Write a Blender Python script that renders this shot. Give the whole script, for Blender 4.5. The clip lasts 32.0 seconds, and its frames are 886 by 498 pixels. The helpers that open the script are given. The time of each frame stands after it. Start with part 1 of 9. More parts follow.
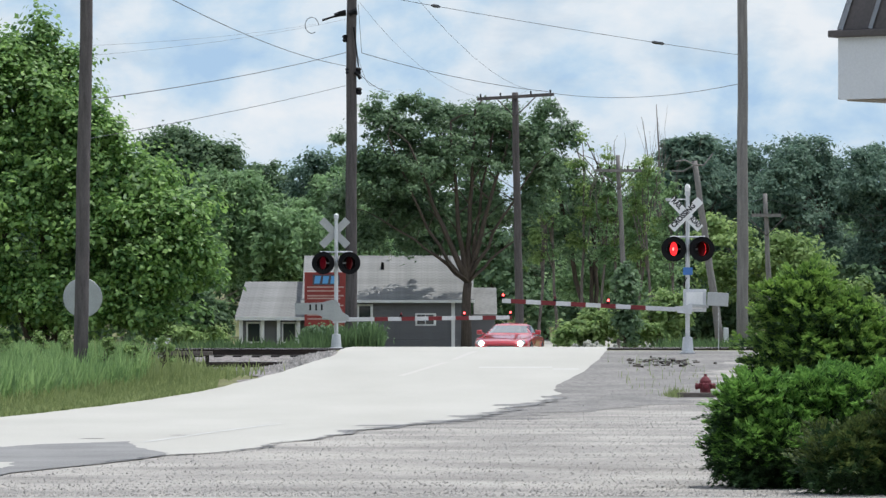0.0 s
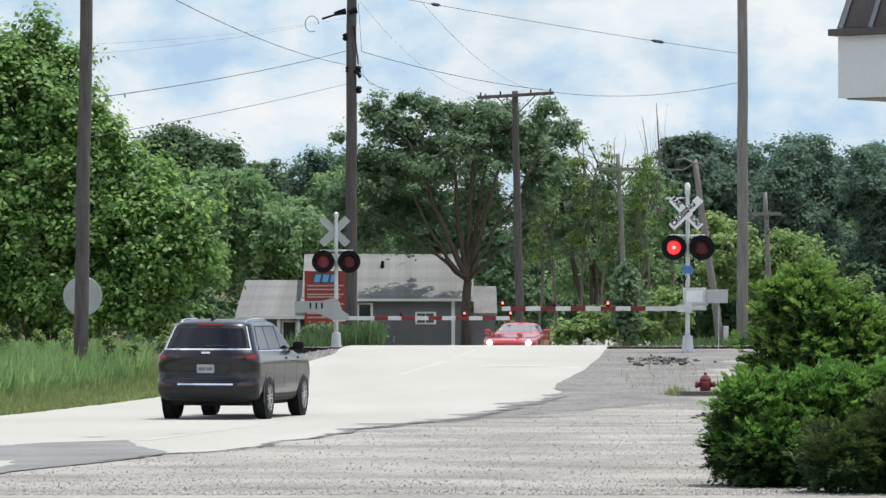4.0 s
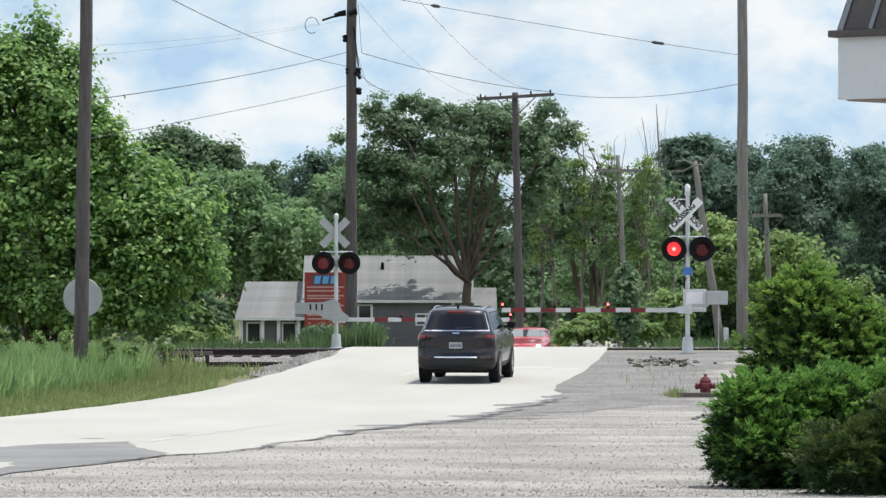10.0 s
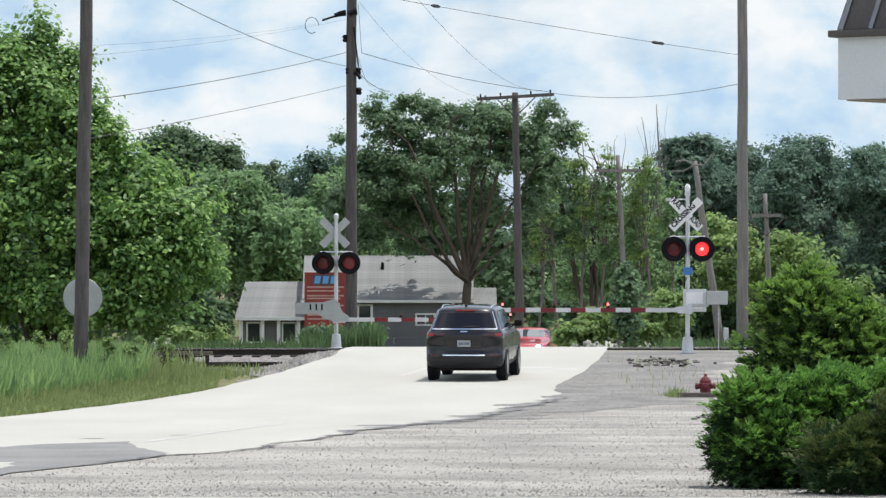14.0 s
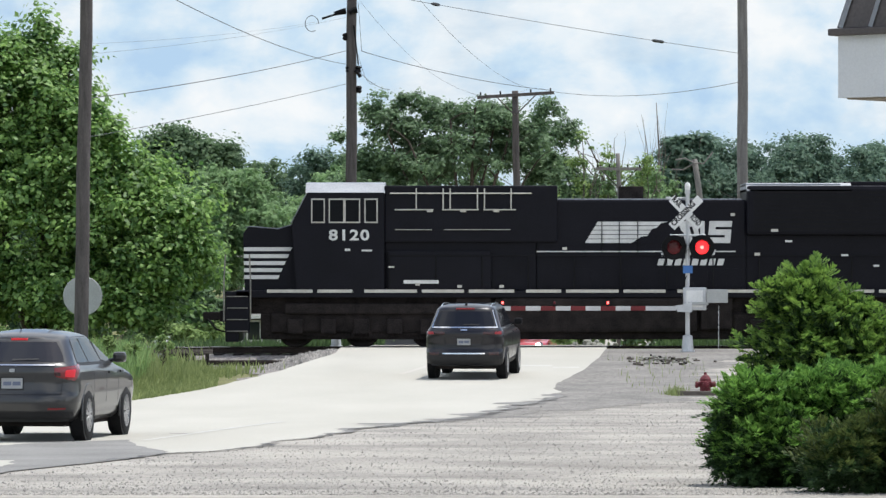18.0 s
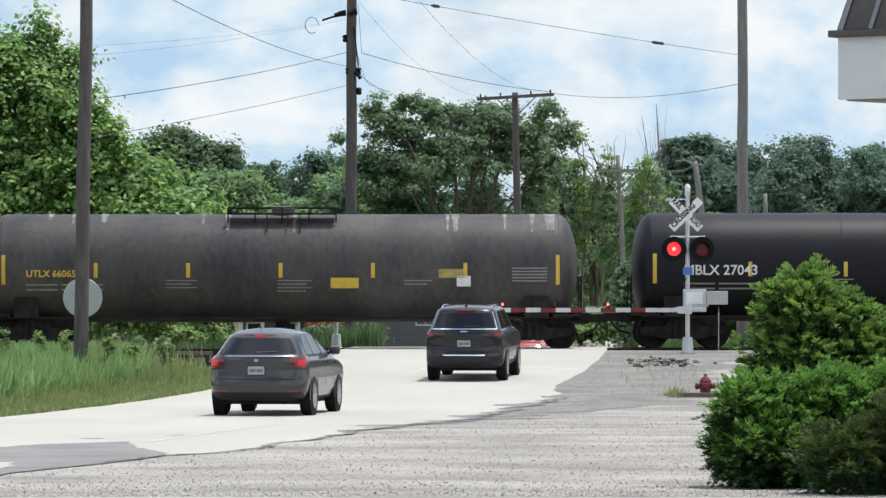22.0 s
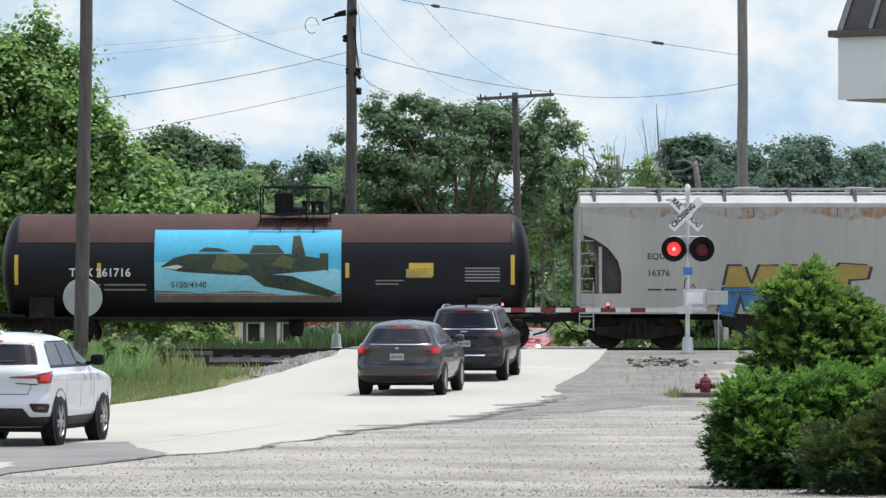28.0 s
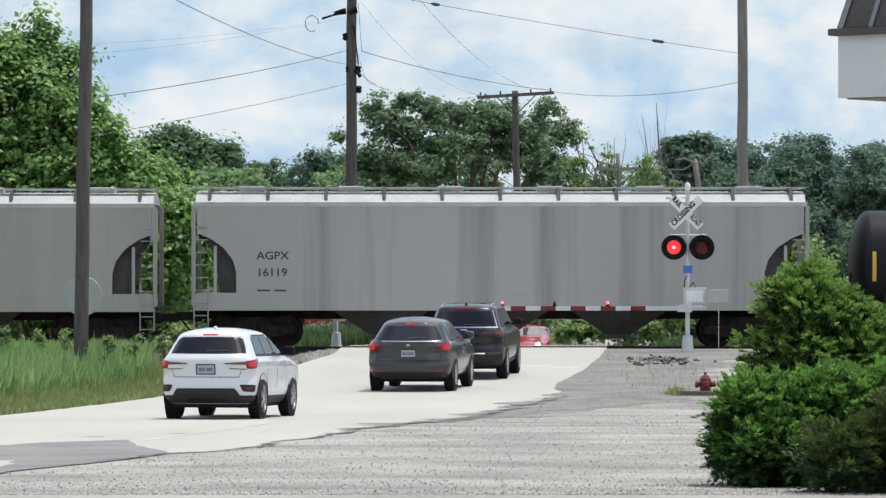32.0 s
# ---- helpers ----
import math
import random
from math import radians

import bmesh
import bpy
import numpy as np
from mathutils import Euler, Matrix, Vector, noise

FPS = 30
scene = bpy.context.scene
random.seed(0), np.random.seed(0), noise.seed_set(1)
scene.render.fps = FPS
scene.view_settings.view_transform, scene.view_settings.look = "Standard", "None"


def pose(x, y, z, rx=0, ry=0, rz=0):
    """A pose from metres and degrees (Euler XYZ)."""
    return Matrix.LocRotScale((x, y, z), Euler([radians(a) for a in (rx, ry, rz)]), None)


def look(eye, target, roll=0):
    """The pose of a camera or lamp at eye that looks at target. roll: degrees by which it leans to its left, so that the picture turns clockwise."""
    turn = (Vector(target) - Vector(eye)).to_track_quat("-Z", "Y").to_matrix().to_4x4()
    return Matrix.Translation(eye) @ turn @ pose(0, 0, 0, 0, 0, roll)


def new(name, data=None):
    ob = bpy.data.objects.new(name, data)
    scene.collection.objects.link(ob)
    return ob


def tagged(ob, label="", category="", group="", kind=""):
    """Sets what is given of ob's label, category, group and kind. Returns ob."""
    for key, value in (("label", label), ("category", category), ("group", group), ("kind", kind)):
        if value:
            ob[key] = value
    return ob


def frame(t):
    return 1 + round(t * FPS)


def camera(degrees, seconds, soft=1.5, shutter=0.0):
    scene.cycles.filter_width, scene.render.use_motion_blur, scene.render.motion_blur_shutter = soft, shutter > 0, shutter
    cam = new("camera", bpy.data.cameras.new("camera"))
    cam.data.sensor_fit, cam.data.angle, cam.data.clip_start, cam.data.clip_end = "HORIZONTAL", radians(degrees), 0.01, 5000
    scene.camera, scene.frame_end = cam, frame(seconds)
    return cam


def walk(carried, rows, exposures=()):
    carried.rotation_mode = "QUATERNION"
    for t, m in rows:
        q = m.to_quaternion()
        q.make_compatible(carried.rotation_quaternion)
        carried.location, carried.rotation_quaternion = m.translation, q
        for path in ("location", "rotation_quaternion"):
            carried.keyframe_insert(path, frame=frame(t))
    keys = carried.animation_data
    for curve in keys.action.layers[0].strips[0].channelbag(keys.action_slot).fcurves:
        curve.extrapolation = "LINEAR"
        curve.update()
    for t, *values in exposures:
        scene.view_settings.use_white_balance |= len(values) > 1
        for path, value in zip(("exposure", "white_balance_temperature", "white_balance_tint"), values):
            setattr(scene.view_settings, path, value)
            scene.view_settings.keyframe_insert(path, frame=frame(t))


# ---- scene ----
# Camera: a long lens on a stand beside a shop, with a few hand touches.
cam = camera(11.195, 32.0, soft=1.4)
EYE = (0.0, 0.0, 2.5)
NUDGE = [(0, 0, 0), (1.5, 0, 0), (2.5, -0.5, -1), (3, -0.5, -2.8), (3.5, 0, -2.8), (4.5, 0, -2.2), (5.5, -0.3, -1.5), (6, 0, 0), (6.5, 0, -1.2), (7, 0, 0),
         (10, 0, 0), (14, 0, 0), (14.5, -1, 0), (16.5, -1, -1.8), (17, -0.5, -3), (17.5, 0, -3.5), (18, 0, -3), (18.5, 0, -1.6), (19, 0, 0),
         (22, 0, 0), (24.5, 0, 0), (25, 0, -1.3), (25.5, 0, -1.3), (27.5, 0, -0.8), (28, 0, 0), (30, 0, 0), (30.5, 0.3, 1.8), (31, 1.8, 3),
         (31.5, 2.2, 0), (32, 0, -3)]
walk(cam, [(t, look(EYE, (-0.0125 * a, 100.0, 3.05 + 0.0125 * b))) for t, a, b in NUDGE],
     exposures=[(0, -0.10, 6200, 9.5), (1.0, -0.08, 6200, 9.5), (2.0, -0.02, 6300, 9.5), (3.0, -0.04, 6400, 9.5), (5.0, 0.04, 6400, 9.2), (27.0, 0.05, 6400, 9.2), (29.0, 0.02, 6400, 9.2), (31.0, -0.05, 6400, 9.2), (32.0, -0.05, 6400, 9.2)])

# Daylight: high summer sun beyond the railway, a little to the right
SUN_TO = Vector((0.24, 0.16, 0.95)).normalized()
sun_data = bpy.data.lights.new("sun", "SUN")
sun_data.energy, sun_data.angle, sun_data.color = 3.9, radians(0.6), (1.0, 0.965, 0.90)
sun = new("sun", sun_data)
sun.matrix_world = look(SUN_TO * 100, (0, 0, 0))

world = bpy.data.worlds.new("world")
scene.world = world
world.use_nodes = True
wn, wl = world.node_tree.nodes, world.node_tree.links
wn.clear()
sky = wn.new("ShaderNodeTexSky")
sky.sky_type, sky.sun_disc = "NISHITA", False
sky.sun_elevation = math.asin(SUN_TO.z)
sky.sun_rotation = math.atan2(SUN_TO.x, SUN_TO.y)
bg = wn.new("ShaderNodeBackground")
bg.inputs["Strength"].default_value = 0.165
# broken summer cloud over the whole sky
w_tc, w_no, w_rp, w_mx = wn.new("ShaderNodeTexCoord"), wn.new("ShaderNodeTexNoise"), wn.new("ShaderNodeValToRGB"), wn.new("ShaderNodeMix")
w_no.inputs["Scale"].default_value, w_no.inputs["Detail"].default_value = 3.0, 5.0
w_rp.color_ramp.elements[0].position, w_rp.color_ramp.elements[1].position = 0.42, 0.62
w_mx.data_type = "RGBA"
w_mx.inputs["B"].default_value = (8.5, 8.7, 9.0, 1)
wl.new(w_tc.outputs["Generated"], w_no.inputs["Vector"])
wl.new(w_no.outputs["Fac"], w_rp.inputs["Fac"])
wl.new(w_rp.outputs["Color"], w_mx.inputs["Factor"])
wl.new(sky.outputs["Color"], w_mx.inputs["A"])
wl.new(w_mx.outputs["Result"], bg.inputs["Color"])
w_out = wn.new("ShaderNodeOutputWorld")
wl.new(bg.outputs["Background"], w_out.inputs["Surface"])

# ------------------------------------------------------------------ materials


def mat(name, color, other=None, rough=0.7, metal=0.0, shine=0.3, scale=6.0, fine=60.0, bump=0.15, depth=0.01, contrast=0.5, coat=0.0, spread=(0.35, 0.65), stretch=None, vary=0.0):
    """Two colours mixed by coarse and fine noise, with fine relief; vary: by object."""
    m = bpy.data.materials.new(name)
    m.use_nodes = True
    n, l = m.node_tree.nodes, m.node_tree.links
    b = n["Principled BSDF"]
    b.inputs["Roughness"].default_value, b.inputs["Metallic"].default_value = rough, metal
    b.inputs["Coat Weight"].default_value = coat
    b.inputs["Specular IOR Level"].default_value = shine
    other = other or tuple(c * 0.72 for c in color)
    tc = n.new("ShaderNodeTexCoord")
    src = tc.outputs["Object"]
    if stretch:
        mp = n.new("ShaderNodeMapping")
        mp.inputs["Scale"].default_value = stretch
        l.new(src, mp.inputs["Vector"])
        src = mp.outputs["Vector"]
    a, f = n.new("ShaderNodeTexNoise"), n.new("ShaderNodeTexNoise")
    a.inputs["Scale"].default_value, a.inputs["Detail"].default_value = scale, 6
    f.inputs["Scale"].default_value, f.inputs["Detail"].default_value = fine, 4
    l.new(src, a.inputs["Vector"])
    l.new(src, f.inputs["Vector"])
    mixf = n.new("ShaderNodeMath")
    mixf.operation = "MULTIPLY_ADD"
    mixf.inputs[1].default_value = contrast
    l.new(f.outputs["Fac"], mixf.inputs[0])
    sub = n.new("ShaderNodeMath")
    sub.operation = "MULTIPLY_ADD"
    sub.inputs[1].default_value, sub.inputs[2].default_value = 1 - contrast, 0
    l.new(a.outputs["Fac"], sub.inputs[0])
    l.new(sub.outputs[0], mixf.inputs[2])
    rp = n.new("ShaderNodeValToRGB")
    rp.color_ramp.elements[0].position, rp.color_ramp.elements[1].position = spread
    rp.color_ramp.elements[0].color, rp.color_ramp.elements[1].color = (*other, 1), (*color, 1)
    l.new(mixf.outputs[0], rp.inputs["Fac"])
    out = rp.outputs["Color"]
    if vary:
        oi, hs, mr = n.new("ShaderNodeObjectInfo"), n.new("ShaderNodeHueSaturation"), n.new("ShaderNodeMapRange")
        mr.inputs["To Min"].default_value, mr.inputs["To Max"].default_value = 1 - vary, 1 + vary
        l.new(oi.outputs["Random"], mr.inputs["Value"])
        l.new(mr.outputs["Result"], hs.inputs["Value"])
        l.new(out, hs.inputs["Color"])
        out = hs.outputs["Color"]
    l.new(out, b.inputs["Base Color"])
    if bump:
        bp = n.new("ShaderNodeBump")
        bp.inputs["Strength"].default_value, bp.inputs["Distance"].default_value = bump, depth
        l.new(f.outputs["Fac"], bp.inputs["Height"])
        l.new(bp.outputs["Normal"], b.inputs["Normal"])
    return m


def leaf_mat(name, light, dark, shine=0.62, through_light=0.5, gloss=0.25):
    m = bpy.data.materials.new(name)
    m.use_nodes = True
    n, l = m.node_tree.nodes, m.node_tree.links
    b, out = n["Principled BSDF"], n["Material Output"]
    b.inputs["Roughness"].default_value = shine
    b.inputs["Specular IOR Level"].default_value = gloss
    geo, tc, no = n.new("ShaderNodeNewGeometry"), n.new("ShaderNodeTexCoord"), n.new("ShaderNodeTexNoise")
    no.inputs["Scale"].default_value = 0.9
    l.new(tc.outputs["Object"], no.inputs["Vector"])
    ad = n.new("ShaderNodeMath")
    ad.operation = "ADD"
    l.new(geo.outputs["Random Per Island"], ad.inputs[0])
    l.new(no.outputs["Fac"], ad.inputs[1])
    rp = n.new("ShaderNodeValToRGB")
    rp.color_ramp.elements[0].position, rp.color_ramp.elements[1].position = 0.35, 1.0
    hf = n.new("ShaderNodeMath")
    hf.operation = "MULTIPLY"
    hf.inputs[1].default_value = 0.66
    l.new(ad.outputs[0], hf.inputs[0])
    rp.color_ramp.elements[0].color, rp.color_ramp.elements[1].color = (*dark, 1), (*light, 1)
    l.new(hf.outputs[0], rp.inputs["Fac"])
    l.new(rp.outputs["Color"], b.inputs["Base Color"])
    tr, mx = n.new("ShaderNodeBsdfTranslucent"), n.new("ShaderNodeMixShader")
    l.new(rp.outputs["Color"], tr.inputs["Color"])
    mx.inputs["Fac"].default_value = through_light
    l.new(b.outputs["BSDF"], mx.inputs[1])
    l.new(tr.outputs["BSDF"], mx.inputs[2])
    l.new(mx.outputs["Shader"], out.inputs["Surface"])
    return m


def glow(name, color, strength, base=None):
    m = bpy.data.materials.new(name)
    m.use_nodes = True
    b = m.node_tree.nodes["Principled BSDF"]
    b.inputs["Base Color"].default_value = (*(base or color), 1)
    b.inputs["Emission Color"].default_value = (*color, 1)
    b.inputs["Emission Strength"].default_value = strength
    b.inputs["Roughness"].default_value = 0.3
    return m


def plain(name, color, rough=0.5, metal=0.0, coat=0.0):
    m = bpy.data.materials.new(name)
    m.use_nodes = True
    b = m.node_tree.nodes["Principled BSDF"]
    b.inputs["Base Color"].default_value = (*color, 1)
    b.inputs["Roughness"].default_value, b.inputs["Metallic"].default_value, b.inputs["Coat Weight"].default_value = rough, metal, coat
    return m


M = {}
M["ground"] = mat("dry_grass_soil", (0.19, 0.19, 0.08), (0.10, 0.105, 0.045), 0.95, scale=0.6, fine=12, bump=0.5, depth=0.05)
M["gravel"] = mat("gravel_lot", (0.37, 0.347, 0.31), (0.185, 0.174, 0.158), 0.95, scale=0.6, fine=20, bump=0.9, depth=0.03, contrast=0.36, spread=(0.37, 0.60), stretch=(0.5, 0.8, 1))
M["gravel_dark"] = mat("dark_oily_gravel", (0.245, 0.231, 0.212), (0.118, 0.112, 0.105), 0.95, scale=0.9, fine=9, bump=0.8, depth=0.03, contrast=0.5, spread=(0.34, 0.62), stretch=(1, 0.5, 1))
M["road"] = mat("pale_worn_road", (0.44, 0.425, 0.38), (0.375, 0.36, 0.318), 0.9, scale=0.35, fine=30, bump=0.25, depth=0.006, contrast=0.4, stretch=(1, 0.3, 1))
M["asphalt"] = mat("dark_asphalt_patch", (0.245, 0.24, 0.228), (0.155, 0.15, 0.145), 0.92, scale=0.8, fine=30, bump=0.4, depth=0.01)
M["pebble"] = leaf_mat("gravel_stone", (0.44, 0.415, 0.38), (0.22, 0.208, 0.195), 0.9, 0.0)
M["crack"] = mat("crack_filler", (0.15, 0.148, 0.148), (0.07, 0.07, 0.072), 0.9, scale=3, fine=40)
M["paint_white"] = mat("worn_white_paint", (0.50, 0.495, 0.47), (0.40, 0.39, 0.355), 0.8, scale=2.5, fine=30, bump=0.1)
M["paint_yellow"] = mat("faded_yellow_paint", (0.46, 0.43, 0.385), (0.43, 0.415, 0.385), 0.8, scale=2.5, fine=30, bump=0.1)
M["ballast"] = mat("ballast_stone", (0.34, 0.31, 0.29), (0.11, 0.10, 0.095), 0.95, scale=5, fine=16, bump=1.0, depth=0.05, contrast=0.6)
M["tie"] = mat("creosoted_tie", (0.035, 0.03, 0.026), (0.015, 0.013, 0.012), 0.9, scale=5, fine=40, stretch=(6, 1, 6))
# rust darkened for oil and for the shade on the rail's side
M["rail"] = mat("rusty_rail", (0.05, 0.036, 0.03), (0.02, 0.016, 0.015), 0.75, 0.3, scale=4, fine=50)
M["cab_glass"] = plain("dark_cab_glass", (0.006, 0.007, 0.009), 0.25)
M["cab_glass"].node_tree.nodes["Principled BSDF"].inputs["Specular IOR Level"].default_value = 0.08
M["rail_top"] = plain("polished_rail_top", (0.55, 0.54, 0.53), 0.3, 1.0)
M["pole"] = mat("weathered_pole", (0.125, 0.11, 0.105), (0.052, 0.046, 0.045), 0.9, scale=3, fine=30, bump=0.6, stretch=(5, 5, 0.5), vary=0.12)
M["pole_grey"] = mat("silvered_pole", (0.25, 0.235, 0.22), (0.13, 0.12, 0.115), 0.9, scale=3, fine=30, bump=0.6, stretch=(5, 5, 0.5), vary=0.12)
M["wire"] = plain("black_wire", (0.03, 0.03, 0.032), 0.6)
M["alu"] = mat("dull_aluminium", (0.62, 0.63, 0.64), (0.45, 0.46, 0.47), 0.45, 0.35, scale=3, fine=40, bump=0.05)
M["sign_white"] = mat("sign_white", (0.80, 0.80, 0.78), (0.66, 0.66, 0.64), 0.5, scale=3, fine=40, bump=0.03)
M["sign_back"] = mat("sign_back_metal", (0.42, 0.43, 0.42), (0.33, 0.34, 0.33), 0.55, 0.3, scale=2, fine=30, bump=0.03)
M["black"] = mat("black_paint", (0.012, 0.012, 0.013), (0.006, 0.006, 0.007), 0.6, scale=3, fine=40, bump=0.05, shine=0.12)
M["letter_black"] = plain("black_lettering", (0.02, 0.02, 0.022), 0.6)
M["letter_white"] = mat("white_lettering", (0.72, 0.72, 0.70), (0.5, 0.5, 0.49), 0.6, scale=3, fine=30, bump=0)
M["red_stripe"] = mat("red_sheeting", (0.17, 0.02, 0.024), (0.12, 0.016, 0.018), 0.45, scale=3, fine=30, bump=0.03)
M["white_stripe"] = mat("white_sheeting", (0.58, 0.58, 0.58), (0.46, 0.46, 0.46), 0.45, scale=3, fine=30, bump=0.03)
M["lamp_on"] = glow("lit_red_lamp", (1.0, 0.025, 0.03), 1.7, (0.5, 0.02, 0.02))
M["lamp_core"] = glow("lit_red_filament", (1.0, 0.14, 0.12), 5.0, (0.6, 0.02, 0.02))
M["lamp_weak"] = glow("weak_red_lamp", (1.0, 0.03, 0.08), 0.045, (0.08, 0.005, 0.010))
M["lamp_off"] = mat("unlit_red_lens", (0.13, 0.008, 0.012), (0.07, 0.004, 0.006), 0.3, scale=8, fine=60, bump=0.1, coat=0.1)
M["blue_sign"] = plain("blue_sign", (0.05, 0.16, 0.42), 0.5)
M["siding"] = mat("grey_siding", (0.165, 0.165, 0.17), (0.13, 0.13, 0.135), 0.8, scale=1.5, fine=25, bump=0.1, vary=0.05)
M["shingle"] = mat("pale_shingle", (0.265, 0.265, 0.255), (0.17, 0.17, 0.165), 0.9, scale=1.2, fine=9, bump=0.4, depth=0.02, vary=0.10)
M["trim"] = mat("white_trim", (0.74, 0.74, 0.72), (0.62, 0.62, 0.60), 0.6, scale=2, fine=30, bump=0.05)
M["glass_dark"] = plain("window_glass", (0.02, 0.025, 0.03), 0.06, 0.0, 0.5)
M["board_red"] = mat("red_sign_board", (0.27, 0.045, 0.04), (0.2, 0.035, 0.032), 0.6, scale=2, fine=30, bump=0.03)
M["board_text"] = mat("faded_sign_lettering", (0.50, 0.36, 0.33), (0.36, 0.2, 0.18), 0.6, scale=5, fine=40, bump=0)
M["board_dark"] = mat("dark_sign_panel", (0.10, 0.085, 0.10), (0.06, 0.05, 0.07), 0.6, scale=3, fine=30, bump=0)
M["board_blue"] = plain("blue_sign_panel", (0.10, 0.32, 0.62), 0.5)
M["stucco"] = mat("white_fascia", (0.62, 0.635, 0.65), (0.54, 0.555, 0.57), 0.8, scale=1.5, fine=60, bump=0.1)
M["soffit"] = mat("tan_soffit", (0.34, 0.30, 0.24), (0.28, 0.25, 0.2), 0.85, scale=2, fine=40)
M["mansard"] = mat("brown_grey_metal_roof", (0.10, 0.088, 0.085), (0.06, 0.053, 0.052), 0.6, scale=2, fine=40, bump=0.1)
M["bark"] = mat("bark", (0.12, 0.095, 0.075), (0.045, 0.036, 0.03), 0.95, scale=4, fine=24, bump=0.9, depth=0.03, stretch=(4, 4, 0.7))
M["deadwood"] = mat("dead_wood", (0.22, 0.19, 0.165), (0.11, 0.095, 0.085), 0.9, scale=4, fine=24, bump=0.5)
M["hydrant"] = mat("faded_red_hydrant", (0.17, 0.028, 0.036), (0.09, 0.018, 0.022), 0.6, scale=8, fine=60)
M["timber"] = mat("weathered_timber", (0.17, 0.145, 0.125), (0.08, 0.068, 0.06), 0.9, scale=4, fine=40, stretch=(1, 6, 6))
M["stone_pale"] = mat("pale_rubble", (0.34, 0.34, 0.29), (0.19, 0.19, 0.165), 0.95, scale=3, fine=20, vary=0.15)
M["leaf_oak"] = leaf_mat("leaf_bright", (0.33, 0.51, 0.145), (0.07, 0.16, 0.045), 0.5, 0.47, 0.4)
M["leaf_mid"] = leaf_mat("leaf_mid", (0.225, 0.34, 0.175), (0.095, 0.155, 0.085), 0.5, 0.5, 0.35)
M["leaf_willow"] = leaf_mat("leaf_willow", (0.34, 0.49, 0.235), (0.15, 0.25, 0.115))
M["leaf_far"] = leaf_mat("leaf_far", (0.18, 0.275, 0.135), (0.07, 0.125, 0.066))
M["leaf_blue"] = leaf_mat("leaf_bluegreen", (0.205, 0.30, 0.215), (0.075, 0.135, 0.098))
M["leaf_shrub"] = leaf_mat("leaf_shrub", (0.38, 0.50, 0.19), (0.14, 0.23, 0.075))
M["leaf_yew"] = leaf_mat("leaf_yew", (0.27, 0.42, 0.085), (0.10, 0.20, 0.042), 0.55, 0.45, 0.3)
M["leaf_olive"] = leaf_mat("leaf_dull_olive", (0.13, 0.17, 0.045), (0.045, 0.07, 0.022), 0.6, 0.35)
M["leaf_box"] = leaf_mat("leaf_young_green", (0.26, 0.46, 0.095), (0.09, 0.205, 0.042), 0.55, 0.45, 0.3)
# old inner growth, and the shade painted on down-facing sprays
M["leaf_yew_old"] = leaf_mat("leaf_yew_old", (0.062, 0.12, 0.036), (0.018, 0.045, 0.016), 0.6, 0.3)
M["grass"] = leaf_mat("grass_blade", (0.34, 0.48, 0.185), (0.15, 0.25, 0.09), 0.5, 0.5, 0.35)
M["grass_dark"] = leaf_mat("grass_dark", (0.15, 0.235, 0.095), (0.06, 0.105, 0.045), 0.65, 0.4)
M["grass_dry"] = leaf_mat("grass_dry", (0.345, 0.395, 0.165), (0.185, 0.235, 0.085), 0.7, 0.4)
# railway stock
M["loco"] = mat("black_loco_paint", (0.0095, 0.0095, 0.0145), (0.0055, 0.0055, 0.0080), 0.5, scale=1.2, fine=20, bump=0.04, spread=(0.3, 0.7), shine=0.12)
M["loco_roof"] = mat("grey_roof_panel", (0.30, 0.32, 0.35), (0.20, 0.21, 0.23), 0.5, 0.2, scale=1.5, fine=20)
M["under"] = mat("grimy_running_gear", (0.034, 0.028, 0.027), (0.009, 0.008, 0.008), 0.9, scale=3, fine=30, bump=0.3, shine=0.12)
M["sill_grey"] = mat("dull_sill_stripe", (0.26, 0.25, 0.22), (0.15, 0.145, 0.13), 0.7, scale=2, fine=20, bump=0.02)
M["handrail"] = mat("pale_handrail", (0.60, 0.58, 0.52), (0.42, 0.40, 0.36), 0.6, scale=4, fine=40, bump=0.02)
M["tank_black"] = mat("black_tank_paint", (0.0100, 0.0105, 0.0155), (0.0055, 0.0058, 0.0080), 0.5, shine=0.2, scale=0.8, fine=14, bump=0.04)
M["tank_grey"] = mat("weathered_grey_tank", (0.078, 0.070, 0.064), (0.026, 0.026, 0.030), 0.6, scale=0.7, fine=7, bump=0.05, stretch=(1, 1, 0.45), contrast=0.35)
M["tank_bluegrey"] = mat("blue_grey_tank", (0.10, 0.105, 0.12), (0.055, 0.06, 0.07), 0.5, scale=0.7, fine=7, bump=0.05, stretch=(1, 1, 0.4))
M["tank_rust"] = mat("rust_brown_tank_top", (0.075, 0.032, 0.026), (0.035, 0.020, 0.019), 0.75, scale=1.2, fine=16, bump=0.1)
M["stain_white"] = mat("spilled_white_residue", (0.30, 0.29, 0.27), (0.05, 0.05, 0.05), 0.7, scale=2.2, fine=14, bump=0.05)
M["hop_white"] = mat("grey_white_hopper_paint", (0.37, 0.362, 0.342), (0.305, 0.298, 0.28), 0.6, scale=0.5, fine=6, bump=0.03, stretch=(1.5, 1, 0.15), contrast=0.3)
M["hop_grey"] = mat("pale_grey_hopper_paint", (0.235, 0.235, 0.233), (0.195, 0.197, 0.198), 0.6, scale=0.5, fine=6, bump=0.03, stretch=(1.5, 1, 0.15), contrast=0.3)
